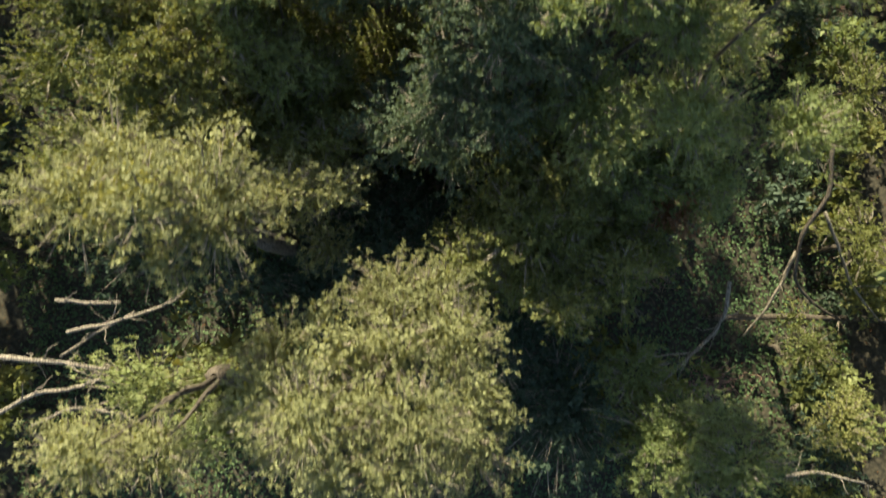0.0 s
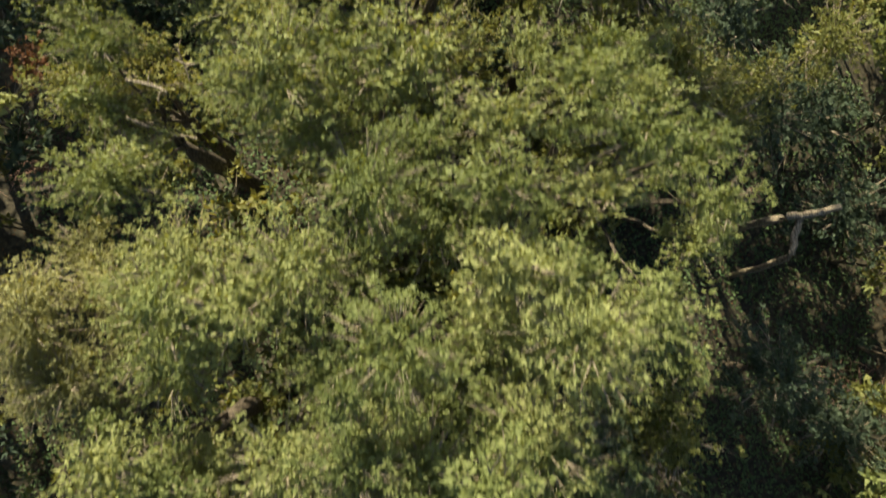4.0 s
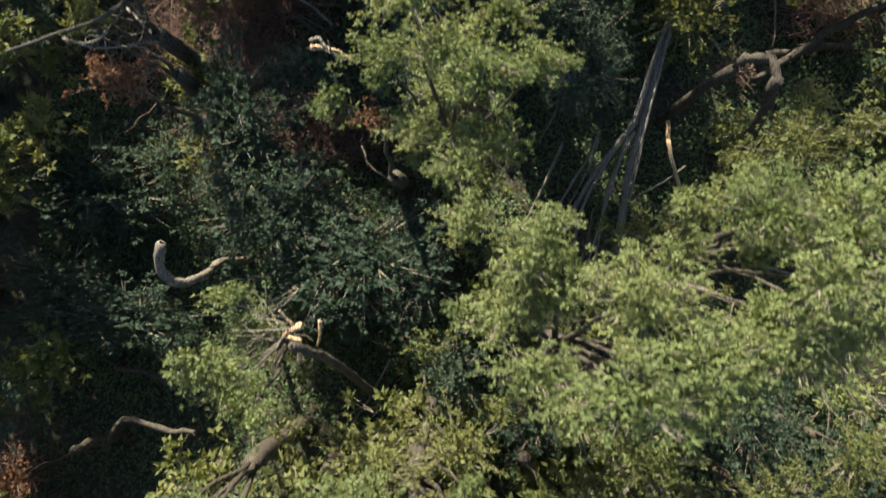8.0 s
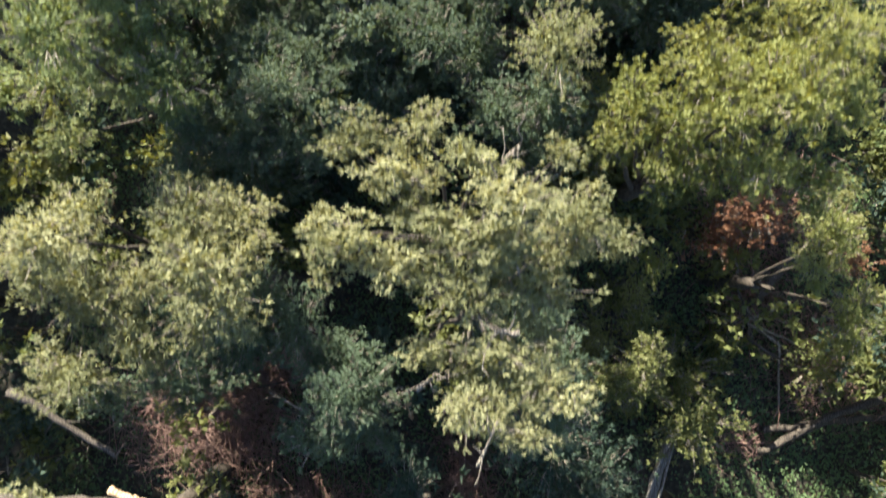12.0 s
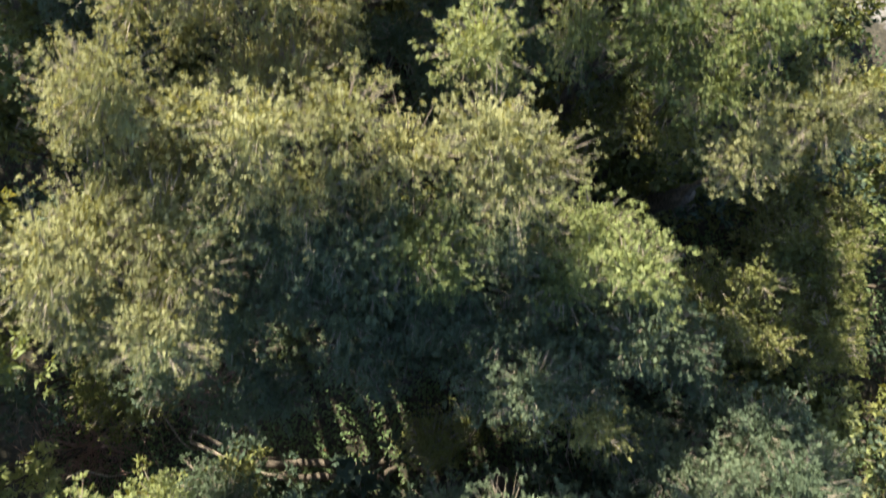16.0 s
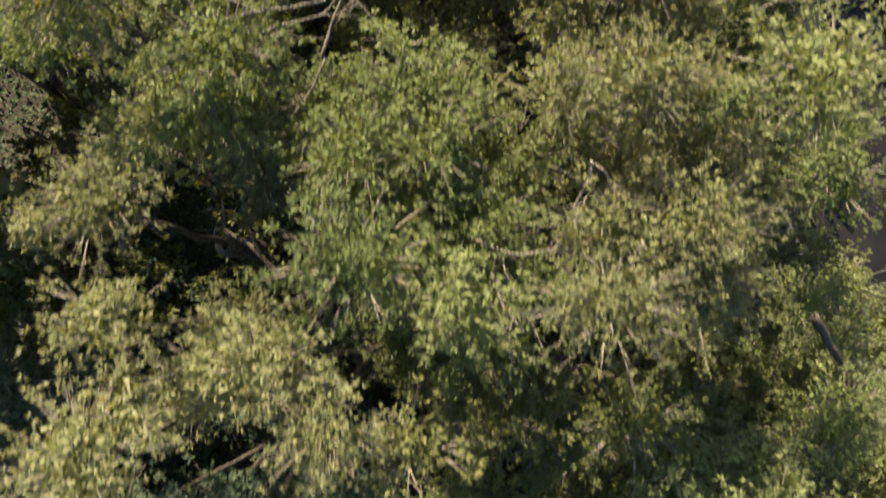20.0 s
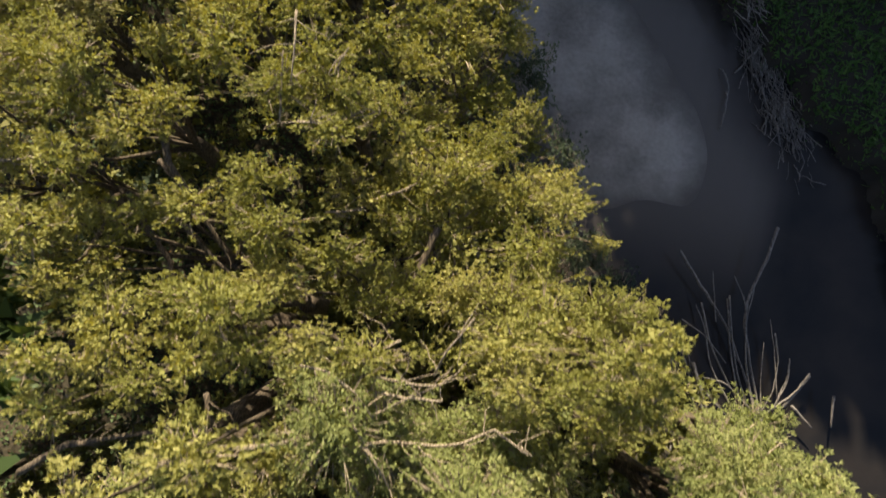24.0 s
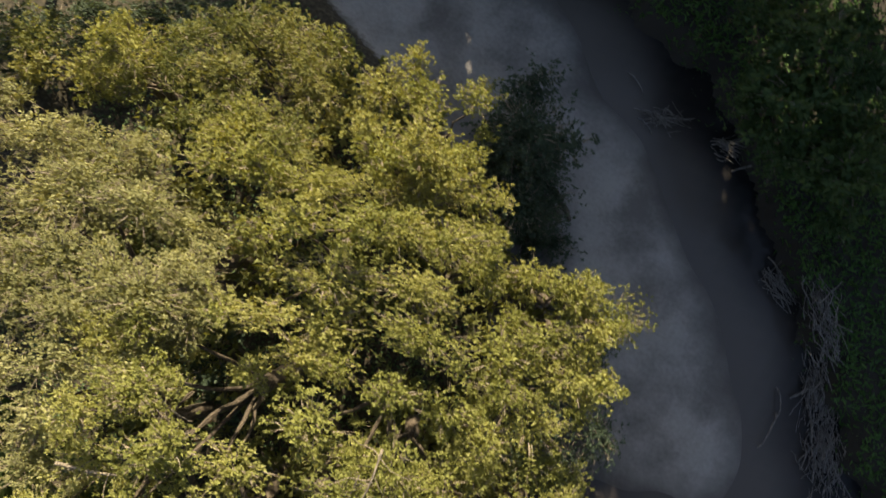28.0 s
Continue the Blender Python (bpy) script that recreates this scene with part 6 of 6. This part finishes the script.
limb("log", 0.045, [(-5.75, 60.38, 10.36), (-5.33, 60.14, 10.36), (-4.96, 59.94, 10.36)])
limb("branch", 0.016, [(-5.41, 59.87, 9.01), (-5.42, 59.64, 8.81), (-5.47, 59.39, 8.61)])
limb("branch", 0.022, [(-0.03, 59.97, 11.87), (0.06, 59.60, 11.67), (0.33, 59.22, 11.47)])
limb("branch", 0.022, [(-0.04, 59.80, 11.83), (-0.18, 59.52, 11.73), (-0.33, 59.07, 11.53)])
limb("branch", 0.018, [(-0.10, 59.97, 12.15), (0.09, 59.85, 12.15), (0.22, 59.53, 11.95)])
limb("branch", 0.020, [(-5.43, 65.07, 9.89), (-5.30, 64.74, 9.69), (-5.05, 64.48, 9.49)])
limb("branch", 0.016, [(-1.43, 64.03, 10.71), (-1.22, 63.79, 10.71), (-1.09, 63.54, 10.71)])
limb("branch", 0.016, [(-1.91, 63.15, 9.62), (-1.49, 63.21, 9.82), (-1.17, 63.41, 10.02)])
limb("branch", 0.018, [(-1.17, 58.66, 11.71), (-1.05, 58.30, 11.91), (-0.78, 57.99, 11.91)])
limb("log", 0.057, [(-4.82, 58.67, 7.35), (-5.27, 59.17, 7.35), (-5.93, 59.55, 7.35)])
limb("log", 0.076, [(-3.33, 69.56, 7.38), (-3.57, 68.65, 7.28), (-3.76, 67.86, 7.18), (-4.24, 66.92, 6.98)])
limb("branch", 0.027, [(-3.83, 66.70, 10.45), (-3.31, 66.71, 10.65), (-2.76, 66.80, 10.85)])
limb("log", 0.086, [(-10.34, 69.22, 5.78), (-9.76, 68.50, 5.58), (-9.30, 67.90, 5.38), (-8.73, 66.87, 4.98)])
limb("log", 0.068, [(-9.43, 69.95, 6.62), (-8.78, 69.42, 6.42), (-8.16, 68.82, 6.22)])
limb("branch", 0.023, [(-3.50, 67.49, 10.55), (-3.79, 67.29, 10.65), (-4.11, 67.01, 10.75)])
limb("branch", 0.024, [(-4.08, 66.48, 11.04), (-3.73, 66.11, 11.04), (-3.45, 65.79, 11.04), (-3.24, 65.49, 10.84)])
limb("log", 0.086, [(-12.13, 65.24, 6.17), (-10.76, 65.71, 6.17), (-9.39, 66.22, 6.17)])
limb("branch", 0.017, [(-4.43, 61.58, 12.03), (-3.92, 61.66, 12.13), (-3.65, 61.64, 12.23), (-3.19, 61.75, 12.23)])
limb("branch", 0.024, [(-3.52, 61.63, 10.73), (-3.34, 62.13, 10.93), (-3.16, 62.41, 11.13), (-2.73, 62.08, 10.93)])
limb("branch", 0.026, [(-5.67, 69.49, 7.04), (-5.25, 69.57, 7.14), (-4.93, 69.65, 7.24)])
limb("branch", 0.026, [(-4.63, 70.02, 6.98), (-4.33, 70.13, 7.18), (-3.94, 70.36, 7.38)])
limb("branch", 0.021, [(-2.15, 63.71, 10.41), (-1.97, 63.48, 10.41), (-1.70, 63.21, 10.21)])
limb("branch", 0.020, [(-1.83, 64.22, 10.89), (-1.46, 64.35, 10.89), (-1.12, 64.38, 10.89)])
limb("branch", 0.020, [(-1.90, 66.49, 10.56), (-1.64, 66.36, 10.56), (-1.38, 66.23, 10.56)])
limb("log", 0.074, [(-8.44, 70.23, 8.76), (-8.32, 69.67, 8.56), (-7.84, 69.14, 8.36), (-7.08, 68.16, 7.76)])
limb("log", 0.057, [(-6.41, 66.02, 9.62), (-6.31, 65.73, 9.62), (-6.21, 65.40, 9.42)])
limb("log", 0.069, [(-4.67, 66.00, 9.95), (-4.33, 65.75, 9.95), (-3.94, 65.59, 9.95), (-3.38, 65.35, 9.75)])
limb("branch", 0.027, [(-4.11, 65.75, 10.21), (-3.47, 66.00, 10.41), (-2.50, 66.15, 10.61), (-1.94, 66.55, 10.81)])
limb("branch", 0.022, [(-6.27, 72.40, 9.76), (-6.18, 71.84, 9.76), (-6.17, 71.25, 9.56)])
limb("branch", 0.022, [(-5.49, 71.68, 9.33), (-5.47, 71.71, 9.53), (-5.30, 71.96, 9.73)])
limb("log", 0.056, [(-8.84, 64.41, 9.95), (-8.17, 65.01, 10.15), (-6.89, 65.43, 10.15)])
limb("branch", 0.020, [(-2.92, 67.05, 10.25), (-2.84, 67.44, 10.65), (-2.52, 68.03, 10.85)])
limb("branch", 0.020, [(-3.84, 66.25, 10.52), (-3.40, 66.61, 10.72), (-2.90, 66.95, 10.72)])
limb("branch", 0.021, [(-5.87, 70.59, 9.74), (-5.59, 70.62, 9.74)])
limb("log", 0.068, [(-8.90, 69.12, 7.95), (-8.09, 68.71, 7.95), (-7.40, 68.10, 7.75), (-6.48, 67.55, 7.55)])
limb("branch", 0.020, [(-5.37, 70.79, 9.12), (-5.03, 70.99, 9.12), (-4.67, 71.20, 9.12)])
limb("branch", 0.021, [(-6.33, 70.66, 9.15), (-6.39, 71.27, 9.35), (-6.41, 71.76, 9.55)])
limb("branch", 0.029, [(-11.09, 71.24, 8.56), (-10.53, 70.88, 8.56), (-9.99, 70.78, 8.56)])
limb("branch", 0.046, [(-11.35, 71.00, 7.82), (-10.90, 71.06, 7.82), (-10.40, 71.08, 7.62)])
limb("branch", 0.041, [(-13.33, 69.74, 7.79), (-13.00, 70.35, 7.99), (-12.19, 70.36, 7.79)])
limb("branch", 0.039, [(-11.55, 69.00, 8.81), (-11.00, 69.13, 8.81), (-10.40, 69.37, 8.81)])
limb("log", 0.100, [(-5.90, 79.94, -0.30), (-5.32, 79.66, -0.30), (-4.61, 79.33, -0.30)])
limb("log", 0.100, [(-4.95, 79.96, -0.50), (-4.65, 79.77, -0.50), (-4.34, 79.59, -0.50)])
limb("drift", 0.035, [(4.87, 77.52, -0.80), (5.04, 77.25, -0.80), (5.16, 76.88, -0.80)])
limb("drift", 0.035, [(5.15, 76.74, -0.80), (5.13, 76.24, -0.80), (5.12, 75.75, -0.80)])
limb("drift", 0.028, [(-4.45, 84.93, -0.80), (-4.16, 84.79, -0.80), (-3.90, 84.61, -0.80)])
limb("drift", 0.028, [(-3.35, 83.64, -0.80), (-3.07, 83.52, -0.80)])
limb("drift", 0.035, [(-4.38, 86.86, -0.80), (-4.10, 86.83, -0.80), (-3.77, 86.86, -0.80)])
limb("drift", 0.035, [(0.27, 83.67, -0.70), (0.61, 83.96, -0.60), (0.83, 84.15, -0.50)])
limb("log", 0.100, [(-0.90, 71.29, -0.50), (-0.40, 70.94, -0.50), (-0.06, 70.50, -0.50)])
limb("dim", 0.030, [(-6.36, 28.70, 8.05), (-6.61, 28.16, 8.05), (-6.67, 27.45, 8.05), (-6.64, 26.73, 8.05), (-6.81, 26.25, 8.25), (-7.07, 25.79, 8.35)])
limb("branch", 0.026, [(-6.48, 26.73, 8.20), (-6.24, 26.52, 8.30), (-6.02, 26.29, 8.40)])
limb("branch", 0.029, [(-6.61, 26.14, 8.60), (-6.69, 25.94, 8.70), (-6.92, 25.87, 8.70)])
limb("stump", 0.076, [(-7.06, 29.24, 7.78), (-6.62, 29.06, 7.78), (-6.18, 28.84, 7.68), (-5.89, 28.61, 7.58)])
limb("stump", 0.051, [(-6.58, 29.14, 7.81), (-6.23, 28.97, 7.71), (-6.00, 28.75, 7.61)])
limb("split", 0.030, [(5.41, 29.50, 2.30), (4.62, 26.53, 1.60), (3.88, 23.45, 1.00), (3.26, 20.75, 0.50)])
limb("split", 0.034, [(5.56, 29.47, 2.30), (5.07, 26.53, 1.60), (4.60, 24.11, 1.00), (4.41, 22.43, 0.60)])
limb("branch", 0.030, [(2.63, 27.65, 2.00), (2.44, 26.77, 1.60), (2.16, 26.26, 1.40)])
limb("branch", 0.030, [(3.67, 26.39, 2.00), (3.69, 25.86, 1.60), (3.40, 25.05, 1.20), (2.93, 24.04, 0.80)])
limb("branch", 0.050, [(10.98, 21.77, 1.00), (10.12, 22.40, 1.10), (9.27, 22.63, 1.20), (8.10, 22.84, 1.30)])
limb("dim", 0.035, [(-5.74, 29.77, 1.40), (-4.75, 29.48, 1.40), (-4.19, 29.19, 1.30)])
limb("dim", 0.030, [(-3.51, 31.59, 1.60), (-3.99, 30.82, 1.40), (-5.14, 30.48, 1.30), (-6.47, 30.13, 1.20)])
limb("dim", 0.030, [(7.39, 33.40, 2.00), (7.81, 32.69, 1.80), (7.42, 32.43, 1.60)])
limb("dim", 0.040, [(7.74, 32.11, 1.60), (8.81, 31.47, 1.40), (9.90, 31.07, 1.20)])
limb("stump", 0.029, [(-2.78, 25.79, 9.15), (-2.40, 25.73, 9.15), (-2.09, 25.56, 9.05)])
limb("stump", 0.048, [(-2.86, 25.78, 9.13), (-2.70, 25.79, 9.13), (-2.54, 25.73, 9.13)])
limb("stump", 0.070, [(-2.92, 21.10, 8.55), (-3.09, 21.03, 8.55), (-3.24, 20.91, 8.45)])
limb("stump", 0.030, [(-3.06, 21.10, 8.56), (-3.19, 21.25, 8.66), (-3.27, 21.36, 8.76)])
limb("branch", 0.014, [(-3.14, 21.01, 8.59), (-3.48, 20.97, 8.59), (-3.79, 20.81, 8.49)])
limb("branch", 0.014, [(-3.15, 20.96, 8.58), (-3.40, 20.76, 8.48), (-3.59, 20.49, 8.38)])
limb("branch", 0.014, [(-3.15, 21.12, 8.62), (-3.43, 21.20, 8.62), (-3.89, 21.17, 8.52)])
limb("branch", 0.014, [(-4.45, 61.25, 11.77), (-3.90, 61.52, 11.97), (-3.24, 61.64, 12.07), (-3.00, 61.95, 12.17), (-2.67, 61.83, 12.17)])
limb("branch", 0.018, [(-2.72, 61.96, 10.87), (-2.67, 61.57, 10.87), (-2.44, 61.19, 10.67)])
limb("branch", 0.016, [(-3.39, 61.49, 11.10), (-3.61, 61.09, 10.90), (-3.92, 60.78, 10.70)])
limb("branch", 0.025, [(-5.46, 65.62, 10.76), (-5.06, 65.77, 10.96), (-4.68, 65.89, 10.96), (-4.33, 65.72, 10.86)])
limb("branch", 0.017, [(-2.00, 63.80, 10.27), (-1.86, 63.64, 10.27), (-1.76, 63.56, 10.27)])
limb("branch", 0.016, [(-4.03, 65.48, 10.36), (-3.67, 65.18, 10.36), (-3.35, 65.00, 10.36)])
limb("branch", 0.013, [(-6.73, 62.23, 10.09), (-6.42, 62.06, 10.09), (-6.21, 61.66, 9.89)])
limb("branch", 0.017, [(1.18, 63.32, 10.53), (1.28, 62.92, 10.53), (1.23, 62.36, 10.33)])
limb("branch", 0.014, [(1.93, 62.75, 10.53), (1.62, 62.64, 10.53), (1.36, 63.02, 10.53)])
limb("branch", 0.017, [(-4.78, 66.93, 10.99), (-4.38, 66.92, 10.99), (-3.97, 66.72, 10.99), (-3.65, 66.36, 10.79)])
limb("branch", 0.025, [(-3.99, 66.93, 10.54), (-3.39, 66.93, 10.74), (-2.87, 66.99, 10.84)])
limb("branch", 0.011, [(1.87, 61.83, 12.15), (2.12, 61.97, 12.15), (2.50, 62.02, 12.15)])
limb("stump", 0.070, [(-3.77, 20.92, 8.00), (-3.35, 20.88, 8.10), (-3.01, 20.80, 8.15)])
limb("stump", 0.060, [(-3.07, 20.83, 8.10), (-3.04, 20.60, 8.00), (-3.09, 20.35, 7.90)])
limb("stump", 0.045, [(-3.29, 20.70, 8.10), (-3.48, 20.44, 8.00), (-3.56, 20.16, 7.90)])
limb("stump", 0.035, [(-2.66, 21.18, 8.30), (-2.66, 20.95, 8.20), (-2.74, 20.71, 8.00)])
limb("log", 0.120, [(-9.22, 39.93, 0.50), (-7.13, 40.27, 0.70), (-5.42, 40.52, 0.80), (-2.99, 40.49, 0.70)])
limb("log", 0.060, [(-8.31, 41.34, 0.90), (-7.30, 40.87, 0.80), (-6.13, 40.57, 0.70)])
limb("branch", 0.060, [(-1.73, 40.92, 0.80), (-0.90, 41.22, 1.00), (-0.26, 41.75, 1.20)])
limb("branch", 0.035, [(-9.48, 42.79, 1.50), (-9.05, 41.74, 1.20), (-8.44, 40.83, 0.90)])
limb("dim", 0.050, [(-5.16, 44.28, 1.40), (-4.34, 43.83, 1.20), (-3.50, 43.04, 1.00)])
limb("bark", 0.160, [(9.74, 57.84, 1.00), (8.22, 58.81, 2.50), (7.08, 59.19, 4.00)])

# ---- dead tree lying in the creek ----
fallen = tagged(new("fallen_dead_tree"), "bleached bare tree lying in the dark creek water", "dead tree")
fallen.location = (7.2, 67.5, -0.95)
limb("dead", 0.049, [(4.25, 71.16, -0.30), (4.89, 70.44, -0.40), (5.73, 69.60, -0.50), (6.38, 68.82, -0.60), (7.07, 67.52, -0.60), (7.64, 66.39, -0.60)], fallen)
limb("dead", 0.056, [(7.00, 72.42, 0.10), (6.93, 71.44, -0.10), (6.62, 70.18, -0.30), (6.70, 69.27, -0.50), (7.18, 67.91, -0.60), (7.76, 66.24, -0.60)], fallen)
limb("dead", 0.035, [(6.01, 70.05, -0.30), (6.36, 68.83, -0.50), (6.77, 67.64, -0.60), (7.46, 66.35, -0.60)], fallen)
limb("dead", 0.035, [(5.25, 69.68, -0.50), (5.69, 68.51, -0.50), (6.45, 67.39, -0.60), (7.37, 66.33, -0.60)], fallen)
limb("dead", 0.035, [(8.83, 68.10, -0.20), (8.54, 67.36, -0.40), (7.97, 66.77, -0.50), (7.49, 66.19, -0.60)], fallen)
limb("dead", 0.063, [(5.16, 67.75, -0.20), (5.59, 66.93, -0.30), (6.20, 65.77, -0.50)], fallen)
limb("dead", 0.042, [(9.80, 67.55, -0.40), (9.81, 67.11, -0.40), (9.91, 66.56, -0.50)], fallen)
limb("dead", 0.028, [(7.62, 69.14, -0.30), (7.92, 68.29, -0.40), (7.95, 67.38, -0.50), (7.69, 66.58, -0.60)], fallen)
limb("dead", 0.025, [(8.21, 68.37, -0.30), (8.27, 67.83, -0.40), (8.09, 67.14, -0.50)], fallen)
limb("dead", 0.025, [(4.73, 69.03, -0.50), (5.54, 68.66, -0.50), (6.31, 67.92, -0.50)], fallen)
limb("dead", 0.021, [(6.76, 70.40, -0.30), (6.71, 69.47, -0.40), (6.88, 68.58, -0.50)], fallen)
limb("dead", 0.042, [(8.57, 66.99, -0.50), (9.30, 66.43, -0.50)], fallen)
limb("dead", 0.035, [(4.78, 68.32, -0.50), (5.27, 67.17, -0.50), (5.70, 65.84, -0.50)], fallen)
limb("dead", 0.030, [(7.53, 66.21, -0.50), (6.87, 68.14, -0.42), (6.60, 69.90, -0.34), (6.05, 70.69, -0.26)], fallen)
limb("dead", 0.030, [(6.76, 66.49, -0.50), (5.80, 67.73, -0.42), (5.41, 68.92, -0.34), (4.99, 69.56, -0.26)], fallen)
limb("dead", 0.030, [(7.98, 66.75, -0.50), (8.30, 67.73, -0.42), (8.22, 68.45, -0.34)], fallen)
limb("dead", 0.070, [(5.92, 66.13, -0.50), (5.58, 66.79, -0.42), (5.29, 67.64, -0.34)], fallen)
limb("dead", 0.055, [(8.31, 66.91, -0.50), (8.98, 68.02, -0.42)], fallen)
limb("dead", 0.022, [(5.80, 69.16, -0.50), (5.42, 70.73, -0.42)], fallen)
limb("dead", 0.020, [(8.09, 67.13, -0.50), (7.73, 68.69, -0.42), (7.43, 69.54, -0.34)], fallen)
limb("dead", 0.022, [(6.61, 66.28, -0.50), (5.30, 67.27, -0.42), (4.93, 68.28, -0.34)], fallen)
limb("dead", 0.030, [(7.17, 66.22, -0.50), (6.43, 68.05, -0.42), (5.97, 69.94, -0.34)], fallen)
limb("dead", 0.035, [(7.90, 66.20, -0.50), (6.38, 67.32, -0.42), (5.62, 67.35, -0.34)], fallen)
limb("dead", 0.020, [(7.66, 66.50, -0.50), (7.43, 67.72, -0.42), (7.34, 68.80, -0.34)], fallen)

# ---- brush and driftwood ----
brush(-7.91, 30.10, 1.88, 1.37, .6, 130, RUST, "tangle of reddish-brown dead twigs on the wood floor")
brush(-5.62, 26.48, 1.03, 1.20, .6, 60, RUST, "tangle of reddish-brown dead twigs on the wood floor")
brush(-7.44, 28.49, 2.08, 0.78, .7, 130, RUST, "tangle of reddish-brown dead twigs on the wood floor")
brush(-5.81, 30.45, 1.39, 0.69, .5, 60, RUST, "tangle of reddish-brown dead twigs on the wood floor")
brush(-0.15, 27.38, 0.69, 1.73, .5, 80, RUST, "tangle of reddish-brown dead twigs on the wood floor")
brush(-3.19, 26.08, 1.21, 0.87, .4, 60, RUST, "tangle of reddish-brown dead twigs on the wood floor")
brush(10.50, 31.72, 1.56, 1.39, .5, 90, RUST, "tangle of reddish-brown dead twigs on the wood floor")
brush(8.58, 33.23, 1.39, 1.56, .5, 80, RUST, "tangle of reddish-brown dead twigs on the wood floor")
brush(-11.71, 40.59, 1.73, 1.21, .5, 110, RUST, "tangle of reddish-brown dead twigs on the wood floor")
brush(5.09, 19.32, 1.55, 1.38, .7, 90, DEAD, "heap of bare grey branches between the shrubs")
brush(-12.95, 15.80, 1.03, 1.03, .5, 70, RUST, "tangle of reddish-brown dead twigs on the wood floor")
brush(6.69, 0.96, 0.89, 1.07, .5, 60, RUST, "tangle of reddish-brown dead twigs on the wood floor")
brush(8.54, -2.92, 1.07, 0.71, .4, 50, RUST, "tangle of reddish-brown dead twigs on the wood floor")
brush(12.51, 9.25, 1.04, 0.86, .5, 60, RUST, "tangle of reddish-brown dead twigs on the wood floor")
brush(3.76, 23.37, 0.85, 1.37, .4, 60, DEAD, "heap of bare grey branches between the shrubs")
brush(8.30, 28.88, 1.20, 0.68, .4, 60, RUST, "tangle of reddish-brown dead twigs on the wood floor")
brush(6.04, 61.11, 1.54, 0.51, 1.2, 110, RUST, "tangle of reddish-brown dead twigs on the wood floor")
brush(7.96, 65.98, 1.29, 0.55, .3, 50, DRIFT, "heap of bare grey branches in the creek water")
brush(-9.00, 42.80, 1.9, 1.2, 1.0, 120, RUST, "tangle of reddish-brown dead twigs on the wood floor")
brush(-7.92, 29.44, 2.55, 1.36, 1.4, 150, RUST, "tangle of reddish-brown dead twigs on the wood floor")
brush(-5.40, 30.92, 1.53, 0.85, 1.0, 80, RUST, "tangle of reddish-brown dead twigs on the wood floor")
brush(-4.57, 26.60, 1.90, 1.04, .8, 90, RUST, "tangle of reddish-brown dead twigs on the wood floor")
brush(0.00, 28.29, 1.04, 1.56, .8, 90, RUST, "tangle of reddish-brown dead twigs on the wood floor")
brush(8.89, 36.14, 1.90, 1.73, 1.2, 110, RUST, "tangle of reddish-brown dead twigs on the wood floor")
brush(11.00, 30.58, 1.90, 0.86, .8, 80, RUST, "tangle of reddish-brown dead twigs on the wood floor")
brush(-7.76, 28.96, 2.28, 1.23, 1.2, 110, RUST, "tangle of reddish-brown dead twigs on the wood floor")
brush(8.15, 35.32, 1.76, 1.23, 1.2, 110, RUST, "tangle of reddish-brown dead twigs on the wood floor")
brush(-6.12, 25.67, 2.06, 1.54, 2.4, 150, RUST, "tangle of reddish-brown dead twigs on the wood floor")
brush(-1.38, 24.08, 1.03, 1.03, 1.6, 70, RUST, "tangle of reddish-brown dead twigs on the wood floor")
drift_pile(3.25, 80.7, 1.1, 0.7, -0.5, 26)
drift_pile(4.75, 79.9, 1.8, 0.9, 2.2, 46)
drift_pile(5.9, 78.3, 1.6, 0.8, 2.0, 50)
drift_pile(6.95, 76.6, 2.8, 1.0, 2.05, 110)
drift_pile(-0.2, 84.2, 0.8, 0.5, 0.2, 16)
drift_pile(4.1, 80.9, 1.0, 0.6, 2.4, 26)
drift_pile(-2.7, 84.1, 0.9, 0.5, 0.4, 18)
